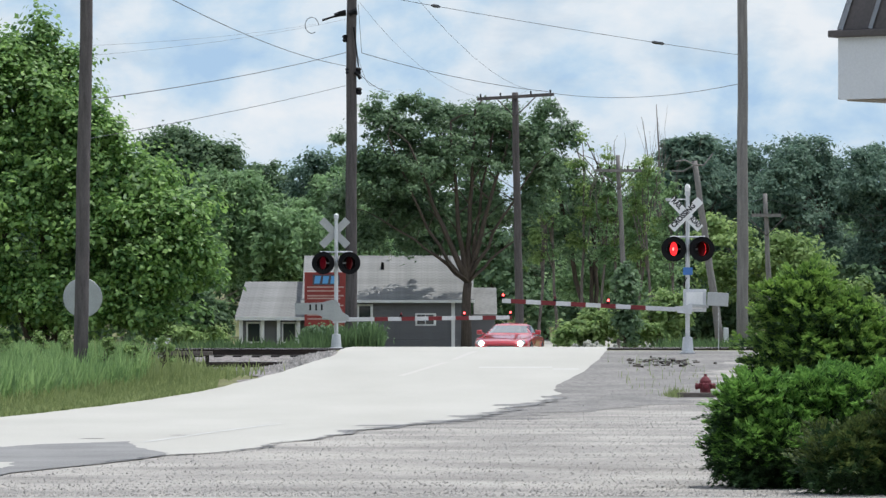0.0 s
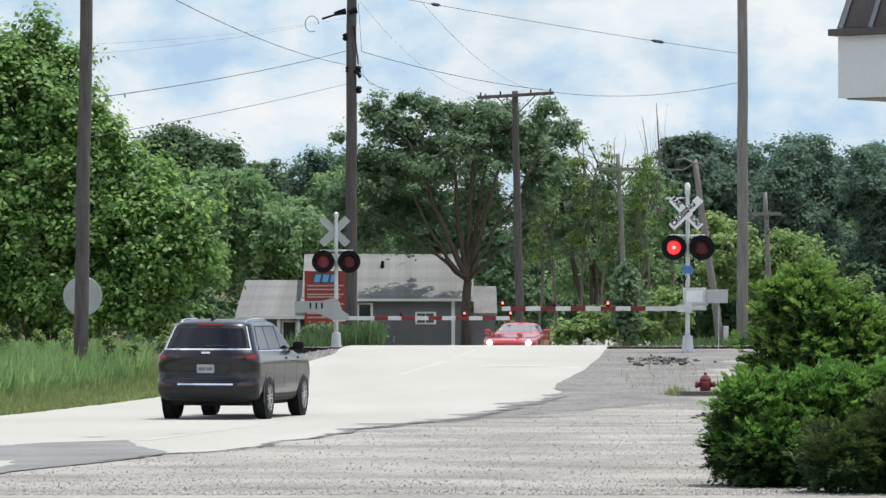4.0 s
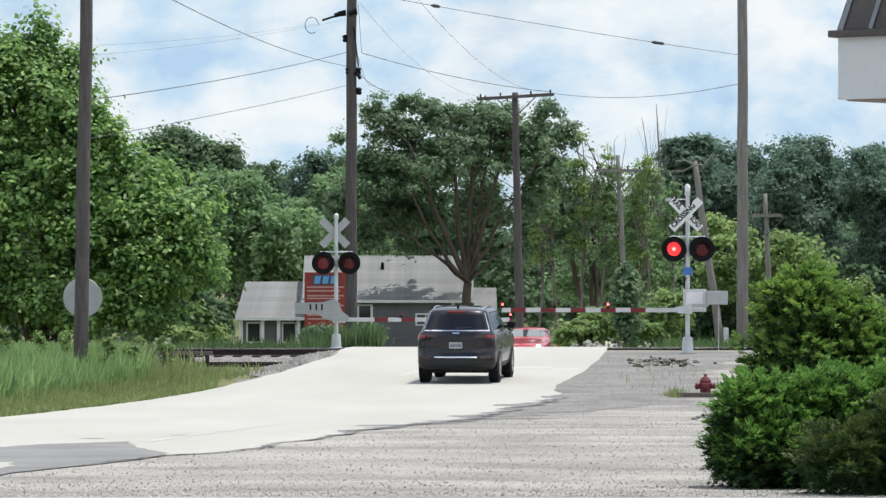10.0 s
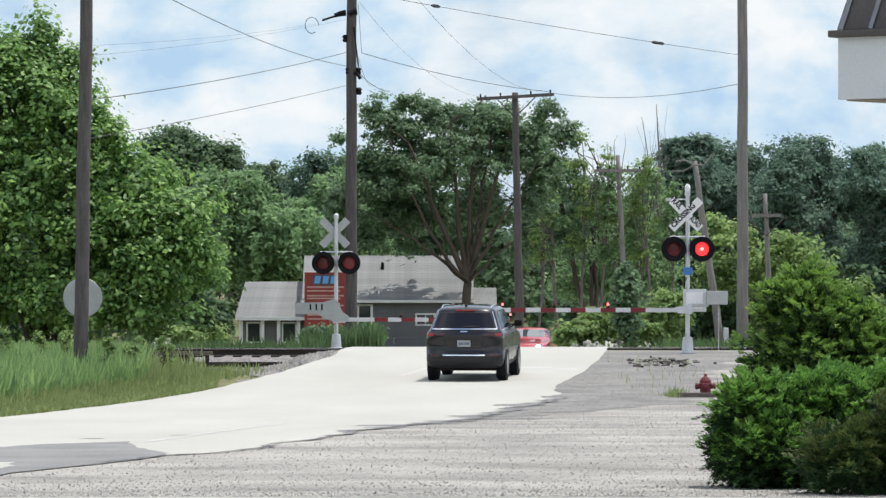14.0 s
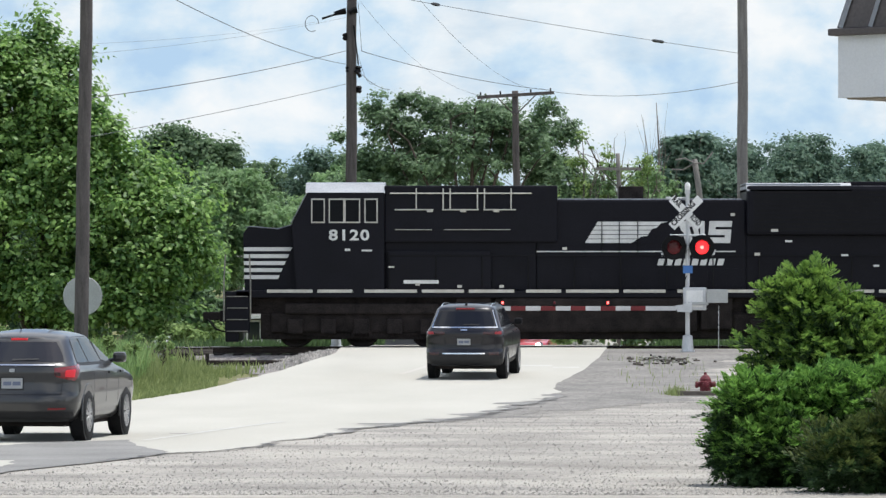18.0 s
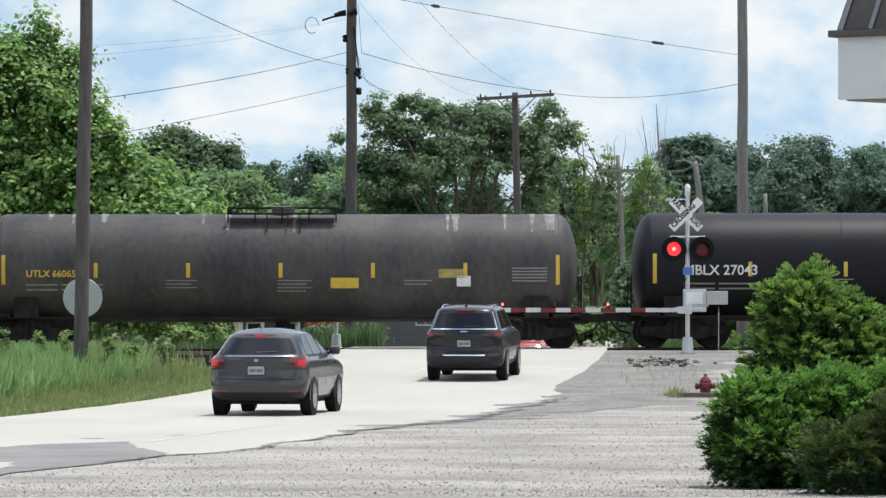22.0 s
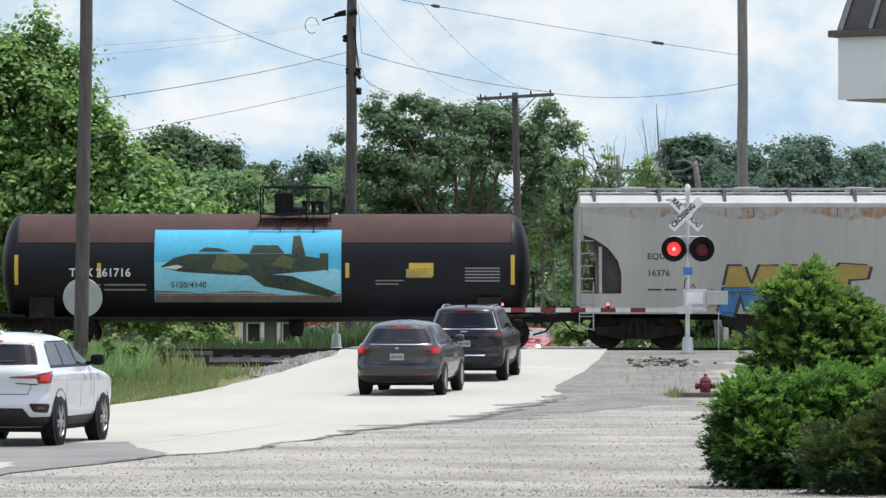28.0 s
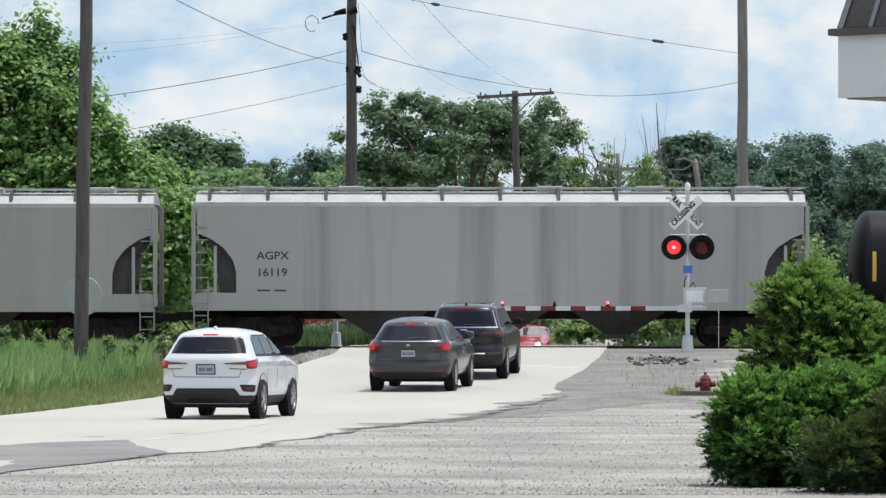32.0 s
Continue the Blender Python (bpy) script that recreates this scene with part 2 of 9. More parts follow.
M["hop_agpx"] = mat("streaked_hopper_paint", (0.345, 0.342, 0.332), (0.20, 0.20, 0.20), 0.6, scale=0.55, fine=5, bump=0.03, stretch=(1.6, 1, 0.04), contrast=0.15, spread=(0.33, 0.49))
M["hop_rust"] = mat("rust_streaked_hopper_paint", (0.315, 0.285, 0.225), (0.215, 0.105, 0.048), 0.75, scale=0.6, fine=3.5, bump=0.06, stretch=(1.2, 1, 0.10), contrast=0.34, spread=(0.36, 0.58))
M["hop_cream"] = mat("cream_hopper_paint", (0.36, 0.35, 0.325), (0.285, 0.275, 0.255), 0.6, scale=0.5, fine=6, bump=0.03, stretch=(1.5, 1, 0.15), contrast=0.3)
# grey dark enough to carry the shade in end openings and underneath
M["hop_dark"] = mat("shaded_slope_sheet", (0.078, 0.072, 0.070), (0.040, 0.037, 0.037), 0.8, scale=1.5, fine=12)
M["rib_paint"] = mat("faded_rib_paint", (0.34, 0.315, 0.265), (0.27, 0.205, 0.145), 0.7, scale=1.2, fine=8, bump=0.03, stretch=(1, 1, 0.3))
M["stain_bright"] = mat("fresh_white_residue", (0.62, 0.62, 0.61), (0.06, 0.06, 0.062), 0.4, scale=2.6, fine=9, bump=0.05, spread=(0.40, 0.56))
M["roof_green"] = mat("grey_green_roof", (0.20, 0.23, 0.225), (0.13, 0.15, 0.145), 0.6, scale=2, fine=20)
M["roof_pale"] = mat("pale_running_board", (0.46, 0.46, 0.45), (0.34, 0.34, 0.33), 0.6, scale=2, fine=20)
M["rust_band"] = mat("rusting_top_edge", (0.32, 0.315, 0.30), (0.27, 0.17, 0.10), 0.7, scale=1.0, fine=7, bump=0.03, stretch=(1.4, 1, 0.8), contrast=0.4, spread=(0.38, 0.5))
M["reflector"] = mat("yellow_reflector", (0.62, 0.42, 0.06), (0.5, 0.33, 0.05), 0.5, scale=4, fine=30, bump=0)
M["reflector_worn"] = mat("worn_yellow_panel", (0.42, 0.33, 0.10), (0.20, 0.17, 0.07), 0.6, scale=4, fine=20, bump=0)
M["tag_blue"] = mat("spray_blue", (0.055, 0.18, 0.36), (0.035, 0.11, 0.25), 0.7, scale=2, fine=14, bump=0)
M["tag_yellow"] = mat("spray_yellow", (0.34, 0.26, 0.075), (0.26, 0.18, 0.06), 0.7, scale=2, fine=14, bump=0)
M["tag_dark"] = mat("spray_black", (0.05, 0.05, 0.055), (0.03, 0.03, 0.032), 0.7, scale=2, fine=14, bump=0)
M["tag_pale"] = mat("spray_pale_grey", (0.38, 0.43, 0.44), (0.28, 0.33, 0.34), 0.7, scale=2, fine=14, bump=0)
M["tag_teal"] = mat("spray_teal", (0.045, 0.12, 0.14), (0.03, 0.08, 0.095), 0.7, scale=2, fine=14, bump=0)
M["mural_sky"] = mat("mural_sky_blue", (0.10, 0.48, 0.66), (0.07, 0.38, 0.60), 0.6, scale=1.2, fine=10, bump=0)
M["mural_pale"] = mat("mural_pale_blue", (0.30, 0.62, 0.72), (0.18, 0.52, 0.68), 0.6, scale=1.2, fine=10, bump=0)
M["mural_green"] = mat("mural_dark_green", (0.055, 0.085, 0.045), (0.03, 0.035, 0.035), 0.7, scale=1.6, fine=10, bump=0)
M["mural_olive"] = mat("mural_olive_green", (0.13, 0.15, 0.06), (0.08, 0.095, 0.045), 0.7, scale=1.6, fine=10, bump=0)
M["mural_tan"] = mat("mural_tan_ground", (0.22, 0.16, 0.12), (0.12, 0.08, 0.07), 0.7, scale=1.6, fine=10, bump=0)
# road vehicles
M["tyre"] = mat("tyre_rubber", (0.022, 0.022, 0.023), (0.012, 0.012, 0.012), 0.85, scale=8, fine=60)
M["rim"] = plain("alloy_rim", (0.50, 0.50, 0.51), 0.3, 0.9)
M["car_glass"] = plain("tinted_car_glass", (0.010, 0.011, 0.016), 0.08, 0.0, 0.0)
M["car_glass"].node_tree.nodes["Principled BSDF"].inputs["Specular IOR Level"].default_value = 0.28
M["plastic"] = mat("black_plastic", (0.022, 0.022, 0.024), (0.015, 0.015, 0.016), 0.6, scale=6, fine=80, bump=0.05)
M["chrome"] = plain("chrome", (0.75, 0.75, 0.76), 0.12, 1.0)
M["plate"] = mat("number_plate", (0.36, 0.37, 0.37), (0.28, 0.29, 0.3), 0.5, scale=8, fine=60, bump=0)
M["plate_bar"] = plain("plate_bars", (0.12, 0.14, 0.2), 0.6)
M["brake"] = glow("lit_brake_lamp", (1.0, 0.015, 0.03), 0.38, (0.26, 0.008, 0.014))
M["tail"] = plain("red_tail_lens", (0.17, 0.010, 0.012), 0.15, 0.0, 0.6)
M["tail_smoked"] = plain("smoked_red_lens", (0.035, 0.008, 0.010), 0.2, 0.0, 0.3)
M["head"] = glow("lit_headlamp", (1.0, 0.93, 0.86), 14.0, (0.9, 0.9, 0.9))
M["paint_grey"] = mat("dark_grey_car_paint", (0.0125, 0.0115, 0.0160), (0.0095, 0.0088, 0.0125), 0.32, 0.3, scale=2, fine=200, bump=0, coat=0.55)
M["paint_taupe"] = mat("taupe_grey_car_paint", (0.041, 0.041, 0.042), (0.034, 0.0335, 0.034), 0.34, 0.4, scale=2, fine=200, bump=0, coat=0.7)
M["paint_pearl"] = plain("white_car_paint", (0.60, 0.61, 0.63), 0.3, 0.0, 0.8)
M["paint_red"] = plain("red_car_paint", (0.42, 0.02, 0.03), 0.28, 0.1, 1.0)

# ------------------------------------------------------------------ mesh tools


def thing(name, label, category, m=None, group="", kind=""):
    ob = new(name)
    ob.empty_display_size = 0.2
    if m is not None:
        ob.matrix_basis = m
    return tagged(ob, label, category, group, kind)


def finish(name, bm, material, parent=None, label="", smooth=False):
    me = bpy.data.meshes.new(name)
    bm.normal_update()
    bm.to_mesh(me)
    bm.free()
    for k in (material if isinstance(material, (list, tuple)) else [material]):
        me.materials.append(M[k])
    if smooth:
        me.polygons.foreach_set("use_smooth", [True] * len(me.polygons))
        me.update()
    ob = new(name, me)
    if parent is not None:
        ob.parent = parent
    return tagged(ob, label)


def part(name, bm, material, parent, label="", smooth=False):
    return finish(name, bm, material, parent, label, smooth)


def again(ob, m, parent=None):
    """Another object on the same mesh."""
    o = new(ob.name.split(".")[0], ob.data)
    o.parent = parent or ob.parent
    o.matrix_basis = m
    if "label" in ob:
        tagged(o, ob["label"])
    return o


def box(bm, x0, x1, y0, y1, z0, z1, bevel=0.0, m=None):
    v = [bm.verts.new((x, y, z)) for x in (x0, x1) for y in (y0, y1) for z in (z0, z1)]
    fs = [bm.faces.new([v[i] for i in f]) for f in ((0, 1, 3, 2), (4, 6, 7, 5), (0, 4, 5, 1), (2, 3, 7, 6), (0, 2, 6, 4), (1, 5, 7, 3))]
    if bevel:
        es = list({e for f in fs for e in f.edges})
        r = bmesh.ops.bevel(bm, geom=es, offset=bevel, segments=2, profile=0.6, affect="EDGES")
        v = list({w for f in r["faces"] for w in f.verts} | {w for w in v if w.is_valid})
    if m is not None:
        bmesh.ops.transform(bm, matrix=m, verts=[w for w in v if w.is_valid])
    return bm


def boxes(*rows, bevel=0.0):
    bm = bmesh.new()
    for r in rows:
        box(bm, *r, bevel=bevel)
    return bm


def prism(bm, pts, axis, a, b):
    """Extrudes a plane outline from a to b along axis (0, 1 or 2); pts are the other two coordinates in order."""
    def at(p, k):
        c = list(p)
        c.insert(axis, k)
        return bm.verts.new(c)
    lo, hi = [at(p, a) for p in pts], [at(p, b) for p in pts]
    n = len(pts)
    bm.faces.new(lo)
    bm.faces.new(hi[::-1])
    for i in range(n):
        bm.faces.new((lo[i], hi[i], hi[(i + 1) % n], lo[(i + 1) % n]))
    bmesh.ops.recalc_face_normals(bm, faces=bm.faces[:])
    return bm


def ring(bm, centre, axis_m, r, n, squash=1.0):
    return [bm.verts.new(Vector(centre) + axis_m @ Vector((r * math.cos(2 * math.pi * i / n), r * squash * math.sin(2 * math.pi * i / n), 0))) for i in range(n)]


def lathe(bm, rows, centre=(0, 0, 0), axis="Z", n=24, caps=True):
    """Turns rows of (distance along the axis, radius) round the axis."""
    rot = {"Z": Matrix.Identity(3), "X": Matrix(((0, 0, 1), (1, 0, 0), (0, 1, 0))), "Y": Matrix(((0, 1, 0), (0, 0, 1), (1, 0, 0)))}[axis]
    loops = []
    for d, r in rows:
        loops.append(ring(bm, Vector(centre) + rot @ Vector((0, 0, d)), rot, max(r, 1e-4), n))
    for a, b in zip(loops, loops[1:]):
        for i in range(n):
            bm.faces.new((a[i], a[(i + 1) % n], b[(i + 1) % n], b[i]))
    if caps:
        bm.faces.new(loops[0][::-1])
        bm.faces.new(loops[-1])
    bmesh.ops.recalc_face_normals(bm, faces=bm.faces[:])
    return bm


def tube(bm, pts, radii, n=8, caps=True):
    pts = [Vector(p) for p in pts]
    if not isinstance(radii, (list, tuple)):
        radii = [radii] * len(pts)
    loops, side = [], None
    for i, p in enumerate(pts):
        d = (pts[min(i + 1, len(pts) - 1)] - pts[max(i - 1, 0)]).normalized()
        if side is None:
            side = d.orthogonal()
        side = (side - d * side.dot(d)).normalized()
        q = Matrix((side, d.cross(side), d)).transposed()
        loops.append(ring(bm, p, q, radii[i], n))
    for a, b in zip(loops, loops[1:]):
        for i in range(n):
            bm.faces.new((a[i], a[(i + 1) % n], b[(i + 1) % n], b[i]))
    if caps and n > 2:
        bm.faces.new(loops[0][::-1])
        bm.faces.new(loops[-1])
    return bm


def rod(bm, a, b, r, n=6):
    return tube(bm, [a, b], [r, r], n)


def loft(bm, loops, close=True, caps=True):
    vs = [[bm.verts.new(p) for p in lp] for lp in loops]
    n = len(vs[0])
    for a, b in zip(vs, vs[1:]):
        for i in range(n if close else n - 1):
            bm.faces.new((a[i], a[(i + 1) % n], b[(i + 1) % n], b[i]))
    if caps:
        bm.faces.new(vs[0][::-1])
        bm.faces.new(vs[-1])
    bmesh.ops.recalc_face_normals(bm, faces=bm.faces[:])
    return bm


def quads(name, verts, material, parent=None, label="", per=4):
    """A mesh of loose faces from an array of corners."""
    v = np.ascontiguousarray(verts, dtype=np.float32).reshape(-1, 3)
    n = len(v) // per
    me = bpy.data.meshes.new(name)
    me.vertices.add(len(v))
    me.vertices.foreach_set("co", v.ravel())
    me.loops.add(len(v))
    me.loops.foreach_set("vertex_index", np.arange(len(v), dtype=np.int32))
    me.polygons.add(n)
    me.polygons.foreach_set("loop_start", np.arange(n, dtype=np.int32) * per)
    me.update(calc_edges=True)
    me.materials.append(M[material])
    ob = new(name, me)
    if parent is not None:
        ob.parent = parent
    return tagged(ob, label)


def writing(name, body, size, m, material, parent, label="", bold=0.0, wide=1.0):
    """Letters in the built-in font, standing in the plane x z and read from -y."""
    cu = bpy.data.curves.new(name, "FONT")
    cu.body, cu.size, cu.extrude, cu.offset, cu.resolution_u = body, size, 0.002, bold, 3
    cu.align_x, cu.align_y = "LEFT", "BOTTOM"
    tmp = bpy.data.objects.new(name, cu)
    me = bpy.data.meshes.new_from_object(tmp)
    bpy.data.objects.remove(tmp)
    me.transform(m @ pose(0, 0, 0, 90) @ Matrix.Diagonal((wide, 1, 1, 1)))
    me.materials.clear()
    me.materials.append(M[material])
    ob = new(name, me)
    ob.parent = parent
    return tagged(ob, label)


def smoothstep(a, b, x):
    t = min(1.0, max(0.0, (x - a) / (b - a)))
    return t * t * (3 - 2 * t)


def along(pts, t):
    """Straight interpolation in a list of (place, value)."""
    if t <= pts[0][0]:
        return pts[0][1]
    for (a, u), (b, v) in zip(pts, pts[1:]):
        if t <= b:
            return u + (v - u) * (t - a) / (b - a)
    return pts[-1][1]


def grid_sheet(name, xs, ys, height, material):
    me = bpy.data.meshes.new(name)
    nx, ny = len(xs), len(ys)
    co = [(x, y, height(x, y)) for y in ys for x in xs]
    fs = [(j * nx + i, j * nx + i + 1, (j + 1) * nx + i + 1, (j + 1) * nx + i) for j in range(ny - 1) for i in range(nx - 1)]
    me.from_pydata(co, [], fs)
    me.polygons.foreach_set("use_smooth", [True] * len(fs))
    me.materials.append(M[material])
    return new(name, me)

# ------------------------------------------------------------------ ground, road, railway
PROFILE = [(-40, 1.0), (0, 0.9), (30, 0.45), (50, 0.12), (72, 0.01), (82, -0.135), (93, -0.172), (100, -0.125), (106, -0.04), (112, 0.08), (118, 0.21), (126, 0.34), (134, 0.34), (142, 0.1), (150, -0.33),
           (158, -0.62), (170, -1.0), (600, -1.0)]
LEFT_EDGE = [(20, -17.2), (60, -11.6), (81.6, -8.2), (100, -5.38), (112, -3.9), (122, -2.95), (128, -2.9), (136, -2.6), (150, -1.6), (200, 2.0), (320, 12.0)]
RIGHT_EDGE = [(20, -10.6), (50, -6.1), (54, -5.3), (57.8, -4.3), (60, -3.75), (61.5, -3.0), (65, -2.3), (68, -1.8), (72, -1.15), (79, 0.25), (89, 1.45), (95, 2.35), (98, 2.5), (101, 2.5), (104, 2.62), (111, 3.42), (119, 4.1), (127, 4.6), (136, 5.0),
              (150, 5.9), (200, 9.2), (320, 18.0)]
TRACK_Y, SIDING_Y = 130.6, 123.4


def road_z(y):
    return 0.5 * along(PROFILE, y) + 0.25 * along(PROFILE, y - 2.5) + 0.25 * along(PROFILE, y + 2.5)


def rail_z(x):
    return 0.35 + 0.002 * max(-60, min(60, x))


def ground_z(x, y):
    z = road_z(y)
    side = along(LEFT_EDGE, y) - x
    z -= 0.32 * smoothstep(0.2, 2.2, side) * smoothstep(104, 118, y) * (1 - smoothstep(150, 170, y))
    z -= 0.25 * smoothstep(7.5, 12, abs(x - 1)) * smoothstep(127, 133, y) * (1 - smoothstep(150, 165, y))
    z += 6.0 * smoothstep(210, 420, y) * smoothstep(0, 60, abs(x - 5)) + 1.2 * smoothstep(230, 420, y)
    z += 0.04 * noise.noise((x * 0.35, y * 0.2, 0)) * (smoothstep(0.3, 1.5, side) if y < 127 else smoothstep(0.3, 1.5, max(side, x - along(RIGHT_EDGE, y))))
    return z


def spaced(*stops):
    out = []
    for a, b, step in stops:
        n = max(1, round((b - a) / step))
        out += [a + (b - a) * i / n for i in range(n)]
    return out + [stops[-1][1]]


ground = grid_sheet("ground", spaced((-2500, -400, 300), (-400, -60, 30), (-60, -20, 4), (-20, 20, 0.8), (20, 60, 4), (60, 400, 30), (400, 2500, 300)),
                    spaced((-400, -40, 60), (-40, 40, 6), (40, 175, 1.1), (175, 260, 5), (260, 500, 20), (500, 3500, 300)), lambda x, y: ground_z(x, y) - 0.03, "ground")
tagged(ground, "rough grassy soil rising to wooded ground beyond the railway", "ground", kind="structure")


def strip(name, ys, left, right, lift, material, n=8):
    me = bpy.data.meshes.new(name)
    co, fs = [], []
    for y in ys:
        a, b = left(y), right(y)
        co += [(a + (b - a) * i / n, y, road_z(y) + lift) for i in range(n + 1)]
    for j in range(len(ys) - 1):
        fs += [(j * (n + 1) + i, j * (n + 1) + i + 1, (j + 1) * (n + 1) + i + 1, (j + 1) * (n + 1) + i) for i in range(n)]
    me.from_pydata(co, [], fs)
    me.polygons.foreach_set("use_smooth", [True] * len(fs))
    me.materials.append(M[material])
    return new(name, me)


def ragged(y, k, amp):
    return amp * (noise.noise((y * 0.5, k, 0)) + 0.6 * noise.noise((y * 1.7, k, 3)) + 0.25 * noise.noise((y * 5.0, k, 7)))


def left_edge(y):
    return along(LEFT_EDGE, y) + ragged(y, 1, 0.12)


def right_edge(y):
    return along(RIGHT_EDGE, y) + ragged(y, 2, 0.28) * (1 - 0.8 * smoothstep(96, 102, y))


ROAD_YS = spaced((20, 58, 2), (58, 100, 0.25), (100, 140, 0.8), (140, 320, 6))
tagged(strip("road", ROAD_YS, left_edge, right_edge, 0.02, "road", 10), "pale worn two-lane road with ragged edges", "road", kind="structure")
# gravel lot on the near side and along the rails
tagged(strip("gravel_lot", spaced((24, 58, 2), (58, 127.0, 0.6)), lambda y: right_edge(y) - 1.6, lambda y: 40 + 0 * y, 0.012, "gravel", 30),
       "grey gravel lot with worn wheel tracks beside the road", "gravel lot", kind="structure")
tagged(strip("dark_gravel", spaced((76, 126.5, 0.25)), lambda y: right_edge(y) - 0.3, lambda y: right_edge(y) + along([(76, 0.1), (84, 0.9), (92, 2.6), (100, 3.6), (112, 3.2), (120, 4.2), (126.5, 4.6)], y) + ragged(y, 41, 1.5), 0.0165, "gravel_dark", 6),
       "darker compacted gravel along the road's edge", "gravel", kind="structure")
# older asphalt showing where the road's edge has broken off
tagged(strip("asphalt_patch", spaced((44, 56, 2), (56, 65.7, 0.2)), lambda y: along([(44, -10.0), (62.6, -8.6), (63.2, -6.2), (64.5, -5.7), (65.6, -4.65), (65.7, -4.6)], y) + ragged(y, 5, 0.15),
             lambda y: along([(44, -6.0), (54, -5.15), (57.3, -4.22), (59.5, -3.75), (60.8, -3.7), (63, -4.25), (65.1, -4.5), (65.7, -4.55)], y) + ragged(y, 6, 0.12), 0.026, "asphalt"),
       "dark broken asphalt along the road's edge", "asphalt", kind="structure")
tagged(strip("asphalt_patch", spaced((69.5, 97, 0.15)), lambda y: right_edge(y) - abs(0.16 + ragged(y, 31, 0.9)) * along([(69.5, 0.4), (74, 1.0), (80, 1.3), (86, 0.8), (93, 1.6), (97, 0.5)], y), lambda y: right_edge(y) + 0.05 + abs(ragged(y, 33, 0.5)),
             0.025, "asphalt", 3), "dark broken asphalt along the road's edge", "asphalt", kind="structure")
for k, (y0, y1, off, w) in enumerate([(57, 64.0, 0.12, 0.05), (63.5, 71, 0.06, 0.06), (70.5, 80, 0.02, 0.05), (79, 95, 0.0, 0.12)]):
    tagged(strip("broken_edge", spaced((y0, y1, 0.15)), lambda y, o=off, w=w, k=k: right_edge(y) + o - w * abs(0.7 + ragged(y, 11 + k, 1.0)), lambda y, o=off, w=w, k=k: right_edge(y) + o + w * abs(0.5 + ragged(y, 21 + k, 0.9)),
                 0.030 + 0.001 * k, "asphalt" if k % 2 else "crack", 2), "dark crumbled edge of the asphalt", "road edge", kind="structure")


tagged(strip("concrete_remnant", spaced((55.3, 57.4, 0.15)), lambda y: -6.4, lambda y: -5.35 + ragged(y, 51, 0.12) - 0.1 * abs(y - 56.2), 0.030, "road", 3), "remnant of pale road surface in the asphalt", "road", kind="structure")


def lane_x(y):
    """The middle of the lane that leads to the crossing."""
    return along([(-60, -25.2), (20, -13.0), (60, -6.9), (66, -5.95), (71, -5.15), (76.5, -4.45), (80.3, -3.9), (93.5, -1.6), (106.4, 0.53), (118, 2.1), (128, 3.0), (150, 4.6)], y)


def marking(name, label, y0, y1, a, b, material="paint_white", lift=0.024):
    return tagged(strip(name, spaced((y0, y1, 0.8)), a, b, lift, material, 2), label, "road marking", kind="structure")


marking("edge_line", "faded white edge line on the road", 65.5, 76.5, lambda y: lane_x(y) + 1.64, lambda y: lane_x(y) + 1.77)
marking("stop_line", "white stop line across the lane", 113.6, 114.3, lambda y: 0.9, lambda y: 2.75)
marking("stop_line", "white stop line across the lane", 112.6, 113.2, lambda y: 2.75, lambda y: 3.4)
for y0, y1 in ((109, 117), (119, 126)):
    marking("centre_line", "worn yellow centre line", y0, y1, lambda y: lane_x(y) - 1.98, lambda y: lane_x(y) - 1.82, "paint_yellow")
for y0, y1, o in ((67.0, 67.15, 0.4), (71.2, 71.35, -2.6), (68.6, 68.7, 1.3)):
    marking("road_crack", "tarred crack in the road", y0, y1, lambda y, o=o: lane_x(y) + o + 0.1 * math.sin(9 * y), lambda y, o=o: lane_x(y) + o + 0.35, "crack", 0.025)


